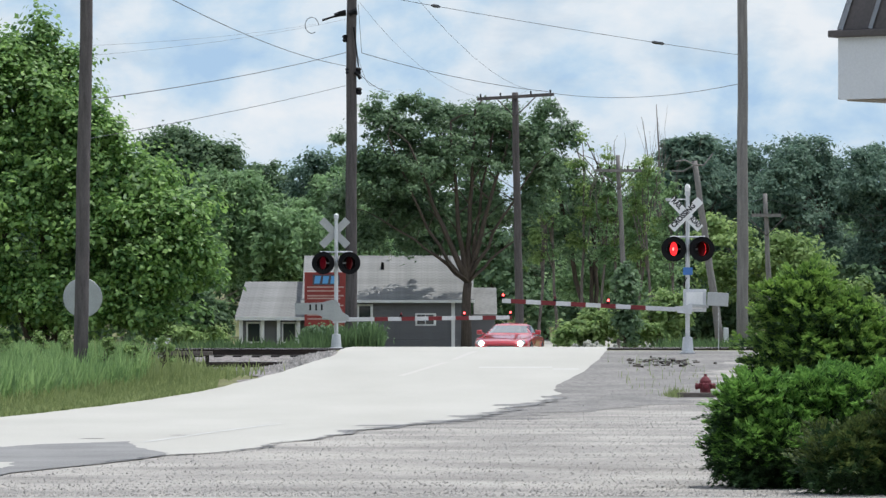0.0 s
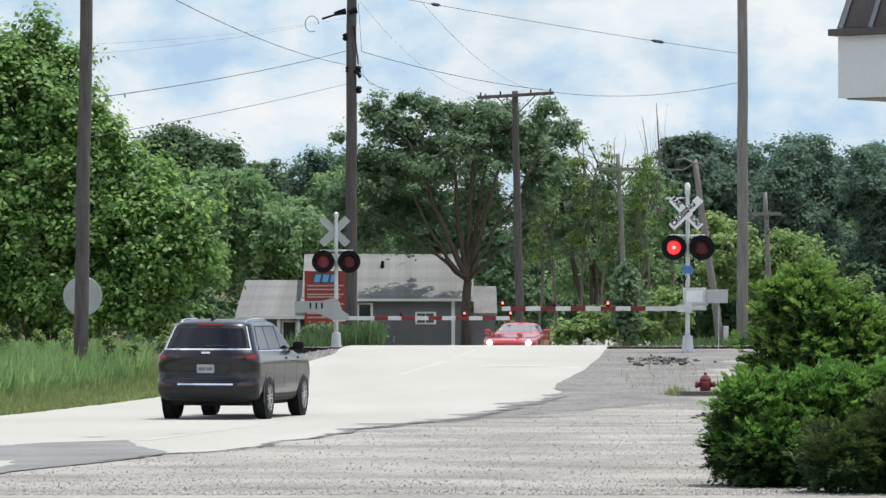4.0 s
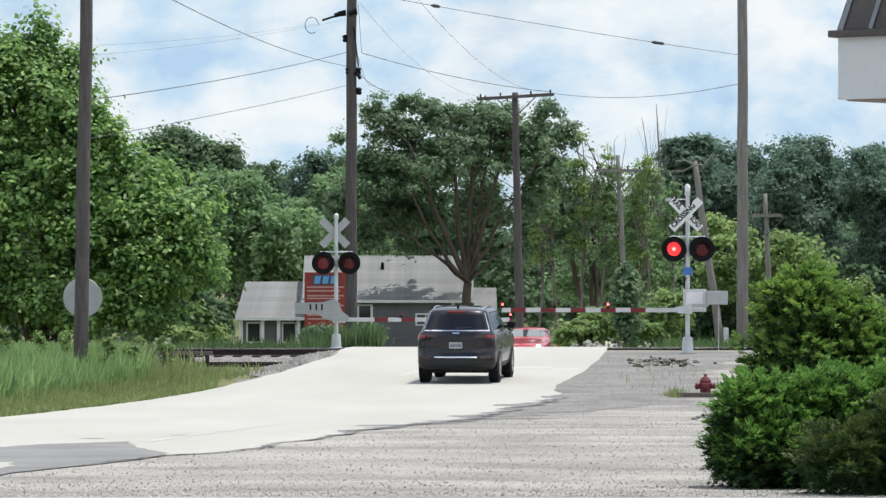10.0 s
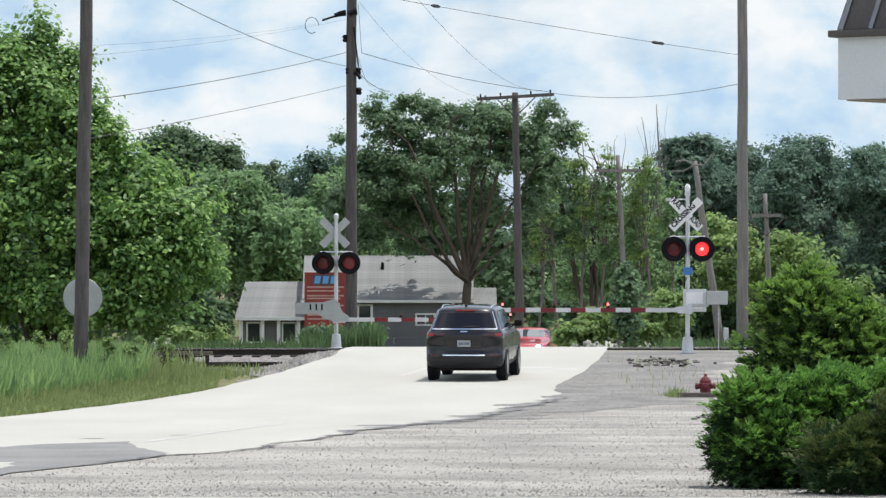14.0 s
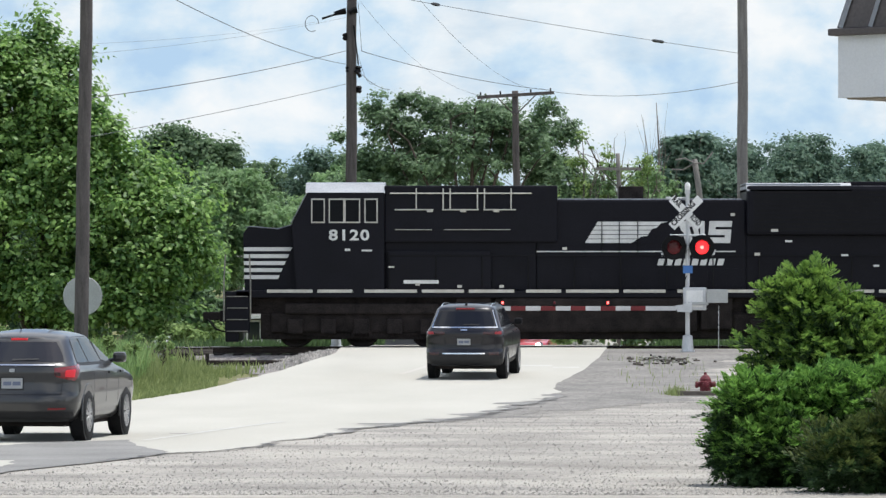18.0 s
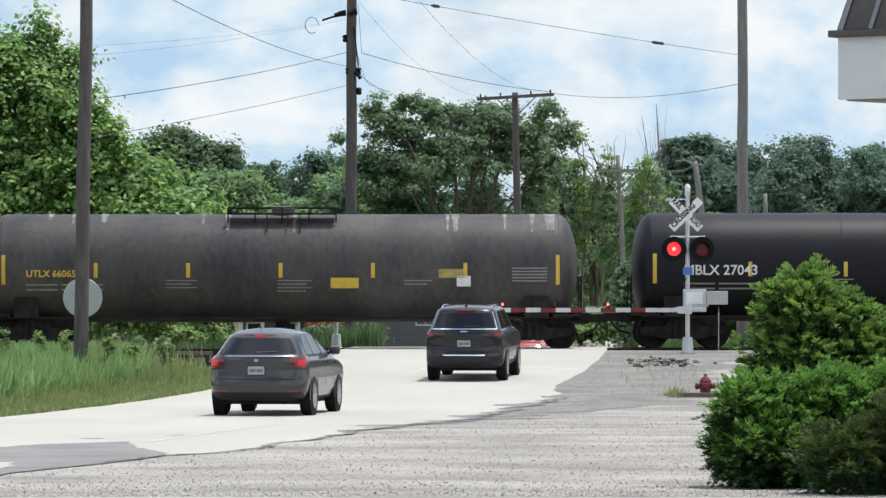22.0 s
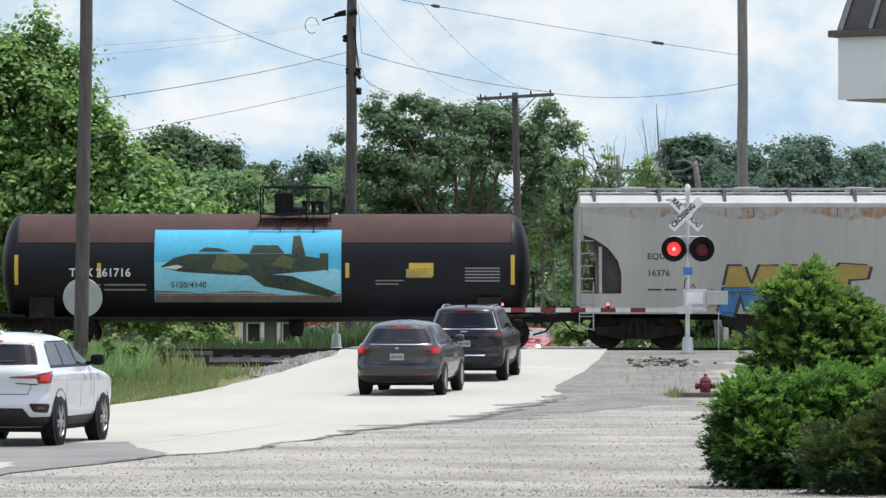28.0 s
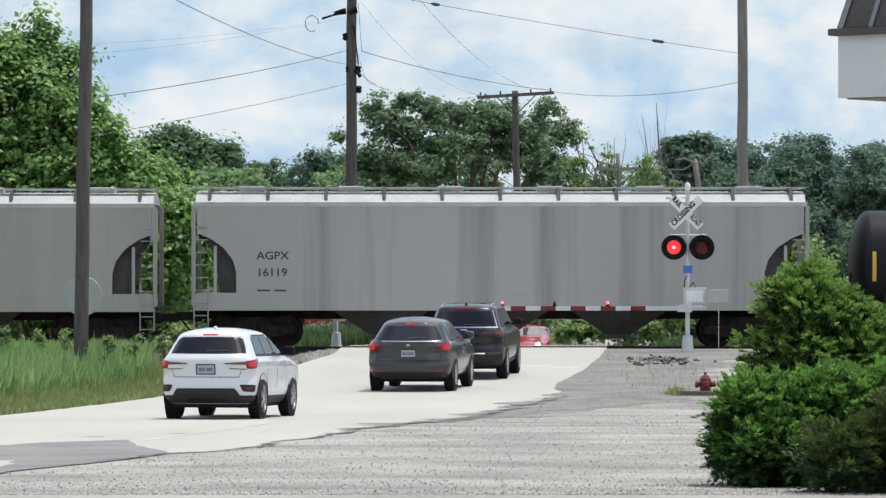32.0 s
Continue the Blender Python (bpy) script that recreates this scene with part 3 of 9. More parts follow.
def railway(name, yc, x0, x1, lift, label):
    tr = thing(name, label, "railway track", kind="structure")
    rails = []
    for dy in (-0.76, 0.76):
        bm = bmesh.new()
        prof = [(-0.07, 0), (0.07, 0), (0.07, 0.015), (0.012, 0.03), (0.012, 0.13), (0.036, 0.14), (0.036, 0.172), (-0.036, 0.172), (-0.036, 0.14), (-0.012, 0.13), (-0.012, 0.03), (-0.07, 0.015)]
        xs = spaced((x0, x1, 12))
        loft(bm, [[(x, yc + dy + p, rail_z(x) - 0.172 + lift + q) for p, q in prof] for x in xs])
        rails.append(part("rail", bm, "rail", tr))
        bm = bmesh.new()
        loft(bm, [[(x, yc + dy + p, rail_z(x) + lift + q) for p, q in ((-0.03, 0.0005), (0.03, 0.0005), (0.026, 0.003), (-0.026, 0.003))] for x in xs])
        part("rail_head", bm, "rail_top" if lift == 0 else "rail", rails[-1], "polished running surface")
    bm = bmesh.new()
    xs = spaced((x0, x1, 6))
    loft(bm, [[(x, yc + p, rail_z(x) + lift + q) for p, q in ((-2.9, -0.62), (-1.75, -0.25), (-1.2, -0.215), (1.2, -0.215), (1.75, -0.25), (2.9, -0.62))] for x in xs])
    # the siding's bed takes the tie colour: oil plus painted rail shade
    part("ballast_bed", bm, "ballast" if lift == 0 else "tie", tr, "grey stone ballast" if lift == 0 else "ballast dark with oil and painted shade")
    tie = None
    x = max(x0, -40)
    while x < min(x1, 40):
        if tie is None:
            tie = part("tie", boxes((-0.12, 0.12, -1.3, 1.3, -0.19, 0.0), bevel=0.012), "tie", tr)
            tie.matrix_basis = pose(x, yc, rail_z(x) + lift - 0.176)
        else:
            again(tie, pose(x, yc + random.uniform(-0.04, 0.04), rail_z(x) + lift - 0.176 + random.uniform(-0.01, 0.005), 0, 0, random.uniform(-1, 1)))
        x += 0.55
    return tr


railway("main_track", TRACK_Y, -420, 420, 0.0, "main line track on grey stone ballast")
railway("siding_track", SIDING_Y, -60, -2.2, -0.26, "old rusty siding track ending at the road")
tagged(strip("ballast_shoulder", spaced((106, 127.5, 0.6)), lambda y: left_edge(y) - along([(106, 0.0), (110, 0.5), (113, 1.3), (116, 3.2), (127.5, 4.5)], y) + ragged(y, 61, 0.5), lambda y: left_edge(y) + 0.4, 0.0, "ballast", 12),
       "grey ballast stone shoulder beside the road", "ballast", kind="structure")
bal = bpy.data.objects["ballast_shoulder"].data
for v in bal.vertices:
    v.co.z = ground_z(v.co.x, v.co.y) - 0.008
# loose ballast stones beside the road
pts = []
rs = np.random.RandomState(5)
for k in range(1500):
    y = rs.uniform(112, 126)
    x = along(LEFT_EDGE, y) - abs(rs.normal(0, 1.1)) - 0.05 if k % 3 else along(RIGHT_EDGE, y) + abs(rs.normal(0, 2.2))
    r = rs.uniform(0.02, 0.065) if k % 3 else rs.uniform(0.012, 0.035)
    c = np.array((x, y, ground_z(x, y) - 0.01))
    tetra = c + r * (np.array([(1, 0, 0), (-0.5, 0.9, 0), (-0.5, -0.9, 0), (0.1, 0, 1.1)]) + rs.normal(0, 0.2, (4, 3)))
    for f in ((0, 2, 1), (0, 1, 3), (1, 2, 3), (2, 0, 3)):
        pts += [tetra[i] for i in f]
for k in range(30000):
    y = 47 + 62 * rs.uniform(0, 1) ** 2.4
    x = along(RIGHT_EDGE, y) + 0.1 + rs.uniform(0, 1) * (5.4 * y / 50 - 0.2 - along(RIGHT_EDGE, y) + 0.3)
    r = rs.uniform(0.007, 0.017) if k % 14 else rs.uniform(0.014, 0.026)
    c = np.array((x, y, road_z(y) + 0.008))
    tetra = c + r * (np.array([(1, 0, 0), (-0.5, 0.9, 0), (-0.5, -0.9, 0), (0.1, 0, 1.1)]) + rs.normal(0, 0.2, (4, 3)))
    for f in ((0, 2, 1), (0, 1, 3), (1, 2, 3), (2, 0, 3)):
        pts += [tetra[i] for i in f]
tagged(quads("loose_stones", np.array(pts), "pebble", per=3), "scattered grey ballast stones at the road's edge", "stones", kind="stuff")

# ------------------------------------------------------------------ poles and wires


def utility_pole(label, base, top, r0, r1, arms=(), fittings=(), wood="pole"):
    p = thing("utility_pole", label, "utility pole", pose(*base), "utility poles")
    d = Vector(top) - Vector(base)
    bm = bmesh.new()
    n = 9
    tube(bm, [d * (i / n) + Vector((0.012 * math.sin(i * 2.1 + base[0]), 0, 0)) - Vector((0, 0, 0.5 if i == 0 else 0)) for i in range(n + 1)], [r0 + (r1 - r0) * i / n for i in range(n + 1)], 14)
    part("shaft", bm, wood, p, smooth=True)
    for x0, x1, z, dy, *up in arms:
        rise = up[0] if up else 0.0
        a, b = Vector((x0, -dy, z - rise)), Vector((x1, dy, z + rise))
        c = d * (z / d.z)
        bm = bmesh.new()
        box(bm, -(b - a).length / 2, (b - a).length / 2, -0.05, 0.05, -0.06, 0.06, m=Matrix.Translation((a + b) / 2 + Vector((c.x, c.y - 0.16, 0))) @ pose(0, 0, 0, 0, -math.degrees(math.atan2(2 * rise, x1 - x0)), math.degrees(math.atan2(2 * dy, x1 - x0))))
        arm = part("crossarm", bm, wood, p)
        for t in (0.04, 0.3, 0.7, 0.96):
            bm = bmesh.new()
            lathe(bm, [(0, 0.02), (0.04, 0.035), (0.07, 0.03), (0.1, 0.035), (0.12, 0.02)], a.lerp(b, t) + Vector((c.x, c.y - 0.16, 0.06)), "Z", 8)
            part("insulator", bm, "black", arm)
        bm = bmesh.new()
        for sx in (-0.75, 0.75):
            rod(bm, (c.x + sx, c.y - 0.16 + dy * sx / 2, z), (c.x, c.y - 0.14, z - 0.75), 0.022, 5)
        part("brace", bm, "pole", p)
    for z, sx in fittings:
        c = d * (z / d.z)
        bm = bmesh.new()
        lathe(bm, [(0, 0.05), (0.06, 0.1), (0.12, 0.07), (0.18, 0.11), (0.24, 0.05)], (c.x + sx, c.y - 0.05, z - 0.12), "Z", 8)
        rod(bm, (c.x, c.y, z), (c.x + sx, c.y - 0.05, z), 0.03, 6)
        part("insulator", bm, "black", p)
    return p


utility_pole("tall weathered wooden pole standing in the roadside grass", (-8.03, 100, -0.1), (-7.80, 100, 14.0), 0.165, 0.125)
utility_pole("tall weathered wooden pole with insulators beyond the track", (-2.97, 146, -0.6), (-2.95, 146, 13.2), 0.20, 0.155, fittings=((9.65, 0.22), (9.65, -0.1), (9.0, 0.24), (10.7, -0.2)))
utility_pole("tall straight wooden pole beyond the track", (9.28, 140, -0.2), (9.28, 140, 14.5), 0.185, 0.14, wood="pole_grey")
utility_pole("wooden pole with a long crossarm behind the tree", (2.84, 166, -0.72), (2.64, 166, 9.16), 0.17, 0.115, arms=((-1.38, 1.42, 9.72, 0.45, 0.10),))
utility_pole("distant slim pole with a crossarm", (7.38, 180, -0.99), (6.95, 180, 7.23), 0.12, 0.08, arms=((-0.92, 0.92, 7.6, 0.2),), wood="pole_grey")
lean = utility_pole("leaning grey pole with slack arms", (9.12, 148, 0.04), (8.23, 148, 6.20), 0.14, 0.09, wood="pole_grey")
for far_end, bow in (((7.49, 148, 5.87), -0.12), ((8.84, 148, 6.44), -0.2), ((7.62, 148, 6.18), 0.1)):
    p0, p1 = Vector((8.22, 147.8, 6.07)) - Vector((9.12, 148, 0.04)), Vector(far_end) - Vector((9.12, 148, 0.04))
    part("slack_arm", tube(bmesh.new(), [p0, p0.lerp(p1, 0.5) + Vector((0, 0, bow)), p1], 0.025, 6), "pole_grey", lean, "bent pale arm")
part("meter_box", boxes((0.05, 0.22, -0.2, -0.05, 0.15, 0.7), bevel=0.02), "alu", lean, "small grey metal box")
utility_pole("distant pole half hidden in the trees", (12.06, 166, -0.30), (11.83, 166, 5.45), 0.11, 0.08, arms=((-0.55, 0.55, 4.95, 0.2),), wood="pole_grey")


def wire(a, b, sag, r=0.014, splices=()):
    a, b = Vector(a), Vector(b)
    n = 14
    pts = [a.lerp(b, i / n) - Vector((0, 0, sag * 4 * (i / n) * (1 - i / n))) for i in range(n + 1)]
    w = tagged(finish("overhead_wire", tube(bmesh.new(), pts, r * 0.62, 5), "wire"), "thin black overhead wire between poles", "wire", "overhead wires")
    for t in splices:
        k = t * n
        c = pts[int(k)].lerp(pts[int(k) + 1], k - int(k))
        d = (b - a).normalized()
        part("splice", tube(bmesh.new(), [c - d * 0.25, c - d * 0.1, c + d * 0.1, c + d * 0.25], [0.02, 0.05, 0.05, 0.02], 6), "wire", w)


wire((-7.80, 100, 6.35), (-3.14, 146, 9.65), 0.11, 0.016)
wire((-7.80, 100, 5.50), (-3.14, 146, 8.58), 0.06, 0.012)
wire((-8.05, 100, 7.31), (-3.14, 146, 10.73), 0.12, 0.0045)
wire((-8.05, 100, 7.54), (-4.09, 146, 10.58), 0.1, 0.004)
wire((-5.56, 90, 8.05), (-3.14, 146, 9.22), 0.20, 0.014)
wire((-2.63, 146, 9.64), (3.96, 166, 9.18), 0.16, 0.017)
wire((3.96, 166, 9.14), (9.13, 140, 8.38), 0.28, 0.014)
wire((-1.41, 120, 9.83), (9.13, 140, 9.29), 0.05, 0.012, (0.115, 0.735, 0.75))
wire((-0.60, 110, 9.17), (4.40, 200, 10.62), 0.6, 0.008)
wire((-2.70, 146, 11.28), (3.77, 200, 10.62), 1.4, 0.007)
tall = bpy.data.objects["utility_pole.001"]
tb = Vector((-2.97, 146, -0.6))
for a, b, r in (((-3.13, 145.8, 10.87), (-3.90, 145.8, 10.68), 0.045), ((-3.13, 145.8, 10.94), (-3.50, 145.8, 10.83), 0.09), ((-2.77, 145.8, 10.97), (-3.03, 145.8, 10.87), 0.12), ((-2.88, 145.8, 10.46), (-2.73, 145.8, 9.19), 0.03), ((-2.84, 145.8, 9.01), (-2.66, 145.8, 8.79), 0.08)):
    part("bracket", tube(bmesh.new(), [Vector(a) - tb, (Vector(a) + Vector(b)) / 2 - tb + Vector((0, 0, 0.03)), Vector(b) - tb], [r, r * 0.7, r * 0.8], 6), "black", tall, "dark line bracket")
loop_pts = [Vector((-4.23, 145.8, 10.52)) - tb + Vector((0.22 * math.cos(k / 12 * 6.28), 0, 0.26 * math.sin(k / 12 * 6.28))) for k in range(11)]
part("slack_loop", tube(bmesh.new(), loop_pts, 0.012, 5), "wire", tall, "loop of slack wire")
wire((-2.74, 146, 11.21), (-2.63, 146, 9.64), -0.05, 0.012)
wire((-2.77, 146, 9.05), (-1.88, 160, 8.96), 0.15, 0.016)
wire((-2.74, 146, 9.53), (-2.19, 146, 8.61), 0.35, 0.010)
wire((-0.35, 200, 8.72), (8.80, 230, 4.43), 0.5, 0.030)
wire((6.89, 180, 6.66), (4.12, 168, 9.16), 0.4, 0.010)
wire((11.79, 166, 4.72), (17.35, 166, 4.18), 0.3, 0.010)
wire((11.79, 166, 5.30), (17.35, 166, 4.72), 0.3, 0.010)
wire((8.25, 148, 5.92), (11.79, 166, 5.30), 0.5, 0.012)
wire((8.99, 235, 2.94), (10.78, 200, 2.38), 0.4, 0.012)

# ------------------------------------------------------------------ crossing signals
GATES, LAMPS = [], []


def crossing_signal(name_label, at, face, top, cross_z, lamp_z, box_z, arm_len, arm_dir, lamp_dx, arm_lamps, far):
    """A mast with crossbuck, two flashing lamps and a gate. face: -1, its crossbuck is read from the near side."""
    s = thing("crossing_signal", name_label, "crossing signal", pose(*at), "crossing signals")
    bm = bmesh.new()
    lathe(bm, [(-0.3, 0.2), (0.06, 0.2), (0.07, 0.16), (0.1, 0.16), (0.46, 0.13), (0.48, 0.062), (top - 0.16, 0.055), (top - 0.15, 0.075), (top - 0.04, 0.075), (top, 0.02)], (0, 0, 0), "Z", 16)
    part("mast", bm, "alu", s, smooth=False)
    part("foundation", boxes((-0.32, 0.32, -0.32, 0.32, -0.5, -0.02), bevel=0.03), "stone_pale", s)
    # crossbuck
    blades = []
    for a in (45, -45):
        bm = bmesh.new()
        box(bm, -0.56, 0.56, -0.008, 0.008, -0.115, 0.115, m=pose(-0.05, (0.10 if far else -0.11) - (0.012 if a > 0 else 0), cross_z, 0, -a if not far else a, 0))
        blades.append(part("crossbuck_blade", bm, "sign_back" if far else "sign_white", s))
        if not far:
            m = pose(-0.05, -0.11 - (0.012 if a > 0 else 0) - 0.011, cross_z, 0, -a, 0)
            if a > 0:
                writing("word", "CROSSING", 0.205, m @ pose(-0.50, 0, -0.072), "letter_black", blades[-1], bold=0.009, wide=0.86)
            else:
                writing("word", "RAIL", 0.205, m @ pose(-0.535, 0, -0.072), "letter_black", blades[-1], bold=0.008, wide=0.76)
                writing("word", "ROAD", 0.205, m @ pose(0.16, 0, -0.072), "letter_black", blades[-1], bold=0.008, wide=0.58)
    # lamps
    bm = bmesh.new()
    rod(bm, (-lamp_dx - 0.1, 0, lamp_z + 0.33), (lamp_dx + 0.1, 0, lamp_z + 0.33), 0.03, 8)
    rod(bm, (-lamp_dx, 0, lamp_z), (lamp_dx, 0, lamp_z), 0.025, 8)
    part("lamp_bracket", bm, "alu", s)
    for sx in (-1, 1):
        x = sx * lamp_dx
        bm = bmesh.new()
        lathe(bm, [(-0.035, 0.33), (-0.03, 0.345), (0.01, 0.345), (0.012, 0.215), (0.2, 0.2), (0.26, 0.1)], (x, -0.14, lamp_z), "Y", 28, caps=False)
        lathe(bm, [(-0.03, 0.335), (-0.026, 0.205)], (x, -0.14, lamp_z), "Y", 28, caps=False)
        head = part("lamp_head", bm, "black", s, "round black lamp background")
        bm = bmesh.new()
        n = 12
        hood = []
        for d, dz in ((0.0, 0.0), (-0.3, 0.02)):
            hood.append([(x + 0.205 * math.cos(math.pi * (i / (n - 1) * 1.2 - 0.1)), -0.17 + d, lamp_z + dz + 0.205 * math.sin(math.pi * (i / (n - 1) * 1.2 - 0.1))) for i in range(n)])
        hood.append([(x + (p[0] - x) * 0.95, p[1], lamp_z + (p[2] - lamp_z) * 0.95) for p in hood[1]])
        hood.append([(x + (p[0] - x) * 0.95, p[1], lamp_z + (p[2] - lamp_z) * 0.95) for p in hood[0]])
        loft(bm, hood, close=False, caps=False)
        part("visor", bm, "black", head)
        # the turning light unit: one face lit, the other dull red
        pivot = new("light_unit")
        pivot.parent = s
        pivot.matrix_basis = pose(x, -0.165, lamp_z)
        bm = bmesh.new()
        lathe(bm, [(-0.022, 0.02), (-0.02, 0.12), (-0.012, 0.185), (-0.002, 0.188)], (0, 0, 0), "Y", 20, caps=True)
        part("lit_lens", bm, "lamp_weak" if far else "lamp_on", pivot, "glowing red lens")
        bm = bmesh.new()
        lathe(bm, [(-0.026, 0.02), (-0.024, 0.045), (-0.0225, 0.05)], (0, 0, 0), "Y", 14, caps=True)
        part("bright_core", bm, "lamp_weak" if far else "lamp_core", pivot)
        bm = bmesh.new()
        lathe(bm, [(0.0005, 0.188), (0.012, 0.185), (0.02, 0.12), (0.022, 0.02)], (0, 0, 0), "Y", 20, caps=True)
        part("dull_lens", bm, "lamp_off", pivot, "unlit red lens")
        LAMPS.append((pivot, sx, far))
    if not far:
        part("information_sign", boxes((-0.13, 0.13, -0.1, -0.085, 2.17, 2.38), bevel=0.004), "blue_sign", s, "small blue sign")
        part("lamp_cap", lathe(bmesh.new(), [(0, 0.07), (0.1, 0.08), (0.18, 0.06), (0.2, 0.02)], (0, -0.02, top - 0.04), "Z", 12), "sign_white", s)
        bm = bmesh.new()
        rod(bm, (0, -0.03, cross_z + 0.42), (-0.50, 0.02, cross_z + 0.40), 0.018, 6)
        box(bm, -0.60, -0.46, -0.04, 0.08, cross_z + 0.37, cross_z + 0.44, 0.015)
        part("side_bracket", bm, "alu", s, "small bracket behind the crossbuck")
        bm = bmesh.new()
        for q in range(7):
            rod(bm, (0.83, -0.30, 0.22 + 0.14 * q), (0.835, -0.30, 0.30 + 0.14 * q), 0.012, 5)
        rod(bm, (0.832, -0.30, 0.1), (0.84, -0.30, 1.28), 0.006, 5)
        part("hanging_chain", bm, "alu", s, "pale chain hanging from the counterweight")
        bm = bmesh.new()
        tube(bm, [(-0.03, -0.06, 2.1), (-0.09, -0.09, 1.95), (-0.10, -0.1, 1.75)], 0.014, 6)
        tube(bm, [(0.05, -0.08, 1.80), (0.14, -0.2, 1.92), (0.2, -0.25, 1.80)], 0.014, 6)
        part("cable", bm, "black", s, "black signal cable")
    # gate mechanism
    d = arm_dir
    bm = bmesh.new()
    if far:
        box(bm, -0.42, 0.10, -0.26, 0.14, box_z + 0.10, box_z + 0.62, 0.04)
    else:
        box(bm, min(0.12 * d, -0.5 * d), max(0.12 * d, -0.5 * d), -0.30, 0.12, box_z + 0.06, box_z + 0.68, 0.03)
    body = part("gate_mechanism", bm, "alu", s, "pale metal gate machine")
    if not far:
        part("access_door", boxes((min(0.05 * d, -0.4 * d), max(0.05 * d, -0.4 * d), -0.315, -0.3, box_z + 0.14, box_z + 0.6), bevel=0.004), "sign_white", body)
    arm = new("gate_arm")
    arm.parent = s
    bm = bmesh.new()
    if far:
        prism(bm, [(-1.25, 0.52), (-1.23, 0.18), (-0.59, 0.18), (-0.07, -0.05), (0.39, -0.02), (0.39, 0.12), (0.20, 0.24), (0.04, 0.60), (-0.10, 0.62), (-0.40, 0.54)], 1, -0.42, -0.35)
    else:
        box(bm, min(-0.5 * d, -1.08 * d), max(-0.5 * d, -1.08 * d), -0.42, -0.36, 0.16, 0.53, 0.015)
        box(bm, min(0, -0.55 * d), max(0, -0.55 * d), -0.38, -0.345, 0.10, 0.18, 0.01)
    weight = part("counterweight", bm, "sign_back", arm, "pale counterweight plate")
    for q in (-0.80, -0.62, -0.45) if far else ():
        part("slot", boxes((q, q + 0.05, -0.428, -0.42, 0.30, 0.48)), "black", weight)
    bm = bmesh.new()
    prism(bm, [(-0.1 * d, 0.20), (-0.1 * d, -0.10), (0.3 * d, -0.08), (0.36 * d, 0.09), (0.1 * d, 0.12)], 1, -0.40, -0.34)
    part("arm_bracket", bm, "alu", arm)
    x, k, seg = 0.33, 0, 0.41
    while x < arm_len:
        x1 = min(x + (0.84 if k == 0 else seg), arm_len)
        part("stripe", boxes((min(x * d, x1 * d), max(x * d, x1 * d), -0.39 - 0.0, -0.355, -0.05 + 0.0, 0.07), bevel=0.006), "white_stripe" if k % 2 == 0 else "red_stripe", arm, "white band" if k % 2 == 0 else "red band")
        x, k = x1, k + 1
    for j, lx in enumerate(arm_lamps):
        lit = j == 2 or j == (1 if far else 0)
        bm = bmesh.new()
        lathe(bm, [(0, 0.05), (0.05, 0.05), (0.06, 0.035)], (lx * d, -0.37, 0.07), "Z", 10)
        base = part("arm_lamp", bm, "black", arm)
        lathe(bm := bmesh.new(), [(0.055, 0.034), (0.09, 0.038), (0.125, 0.024), (0.14, 0.01)], (lx * d, -0.37, 0.07), "Z", 10)
        part("lens", bm, "lamp_on" if lit else "lamp_off", base, "small red lamp")
        if lit:
            part("lens_core", lathe(bmesh.new(), [(-0.01, 0.03), (0, 0.03)], (lx * d, -0.415, 0.165), "Y", 8), "lamp_core", base)
    arm.matrix_basis = pose(0, 0, box_z + 0.10)
    GATES.append((arm, box_z + 0.10, d, 0.25 if far else 1.0))
    return s


crossing_signal("aluminium crossing signal mast with crossbuck, red lamps and gate", (6.71, 124.0, 0.30), -1, 4.50, 3.83, 2.88, 1.10, 5.1, -1, 0.385, (2.2, 3.66, 5.08), False)
crossing_signal("crossing signal beyond the track, seen from its back, gate lowered", (-3.25, 137.6, 0.20), 1, 4.14, 3.55, 2.63, 0.80, 5.35, 1, 0.395, (1.98, 3.9, 5.3), True)

# ------------------------------------------------------------------ plants


def leaf_faces(rs, centres, normals, size, long=1.6, spread=0.6):
    """Small four-cornered leaves at centres, facing roughly along normals."""
    n = len(centres)
    nrm = normals + rs.normal(0, spread, (n, 3))
    nrm /= np.linalg.norm(nrm, axis=1)[:, None] + 1e-9
    a = np.cross(nrm, rs.normal(0, 1, (n, 3)))
    a /= np.linalg.norm(a, axis=1)[:, None] + 1e-9
    b = np.cross(nrm, a)
    sz = (size * rs.uniform(0.6, 1.35, n))[:, None]
    tip = centres + a * sz * long * 0.5 - nrm * sz * 0.12
    end = centres - a * sz * long * 0.5 - nrm * sz * 0.12
    return np.stack([end, centres + b * sz * 0.5, tip, centres - b * sz * 0.5], axis=1).reshape(-1, 3)


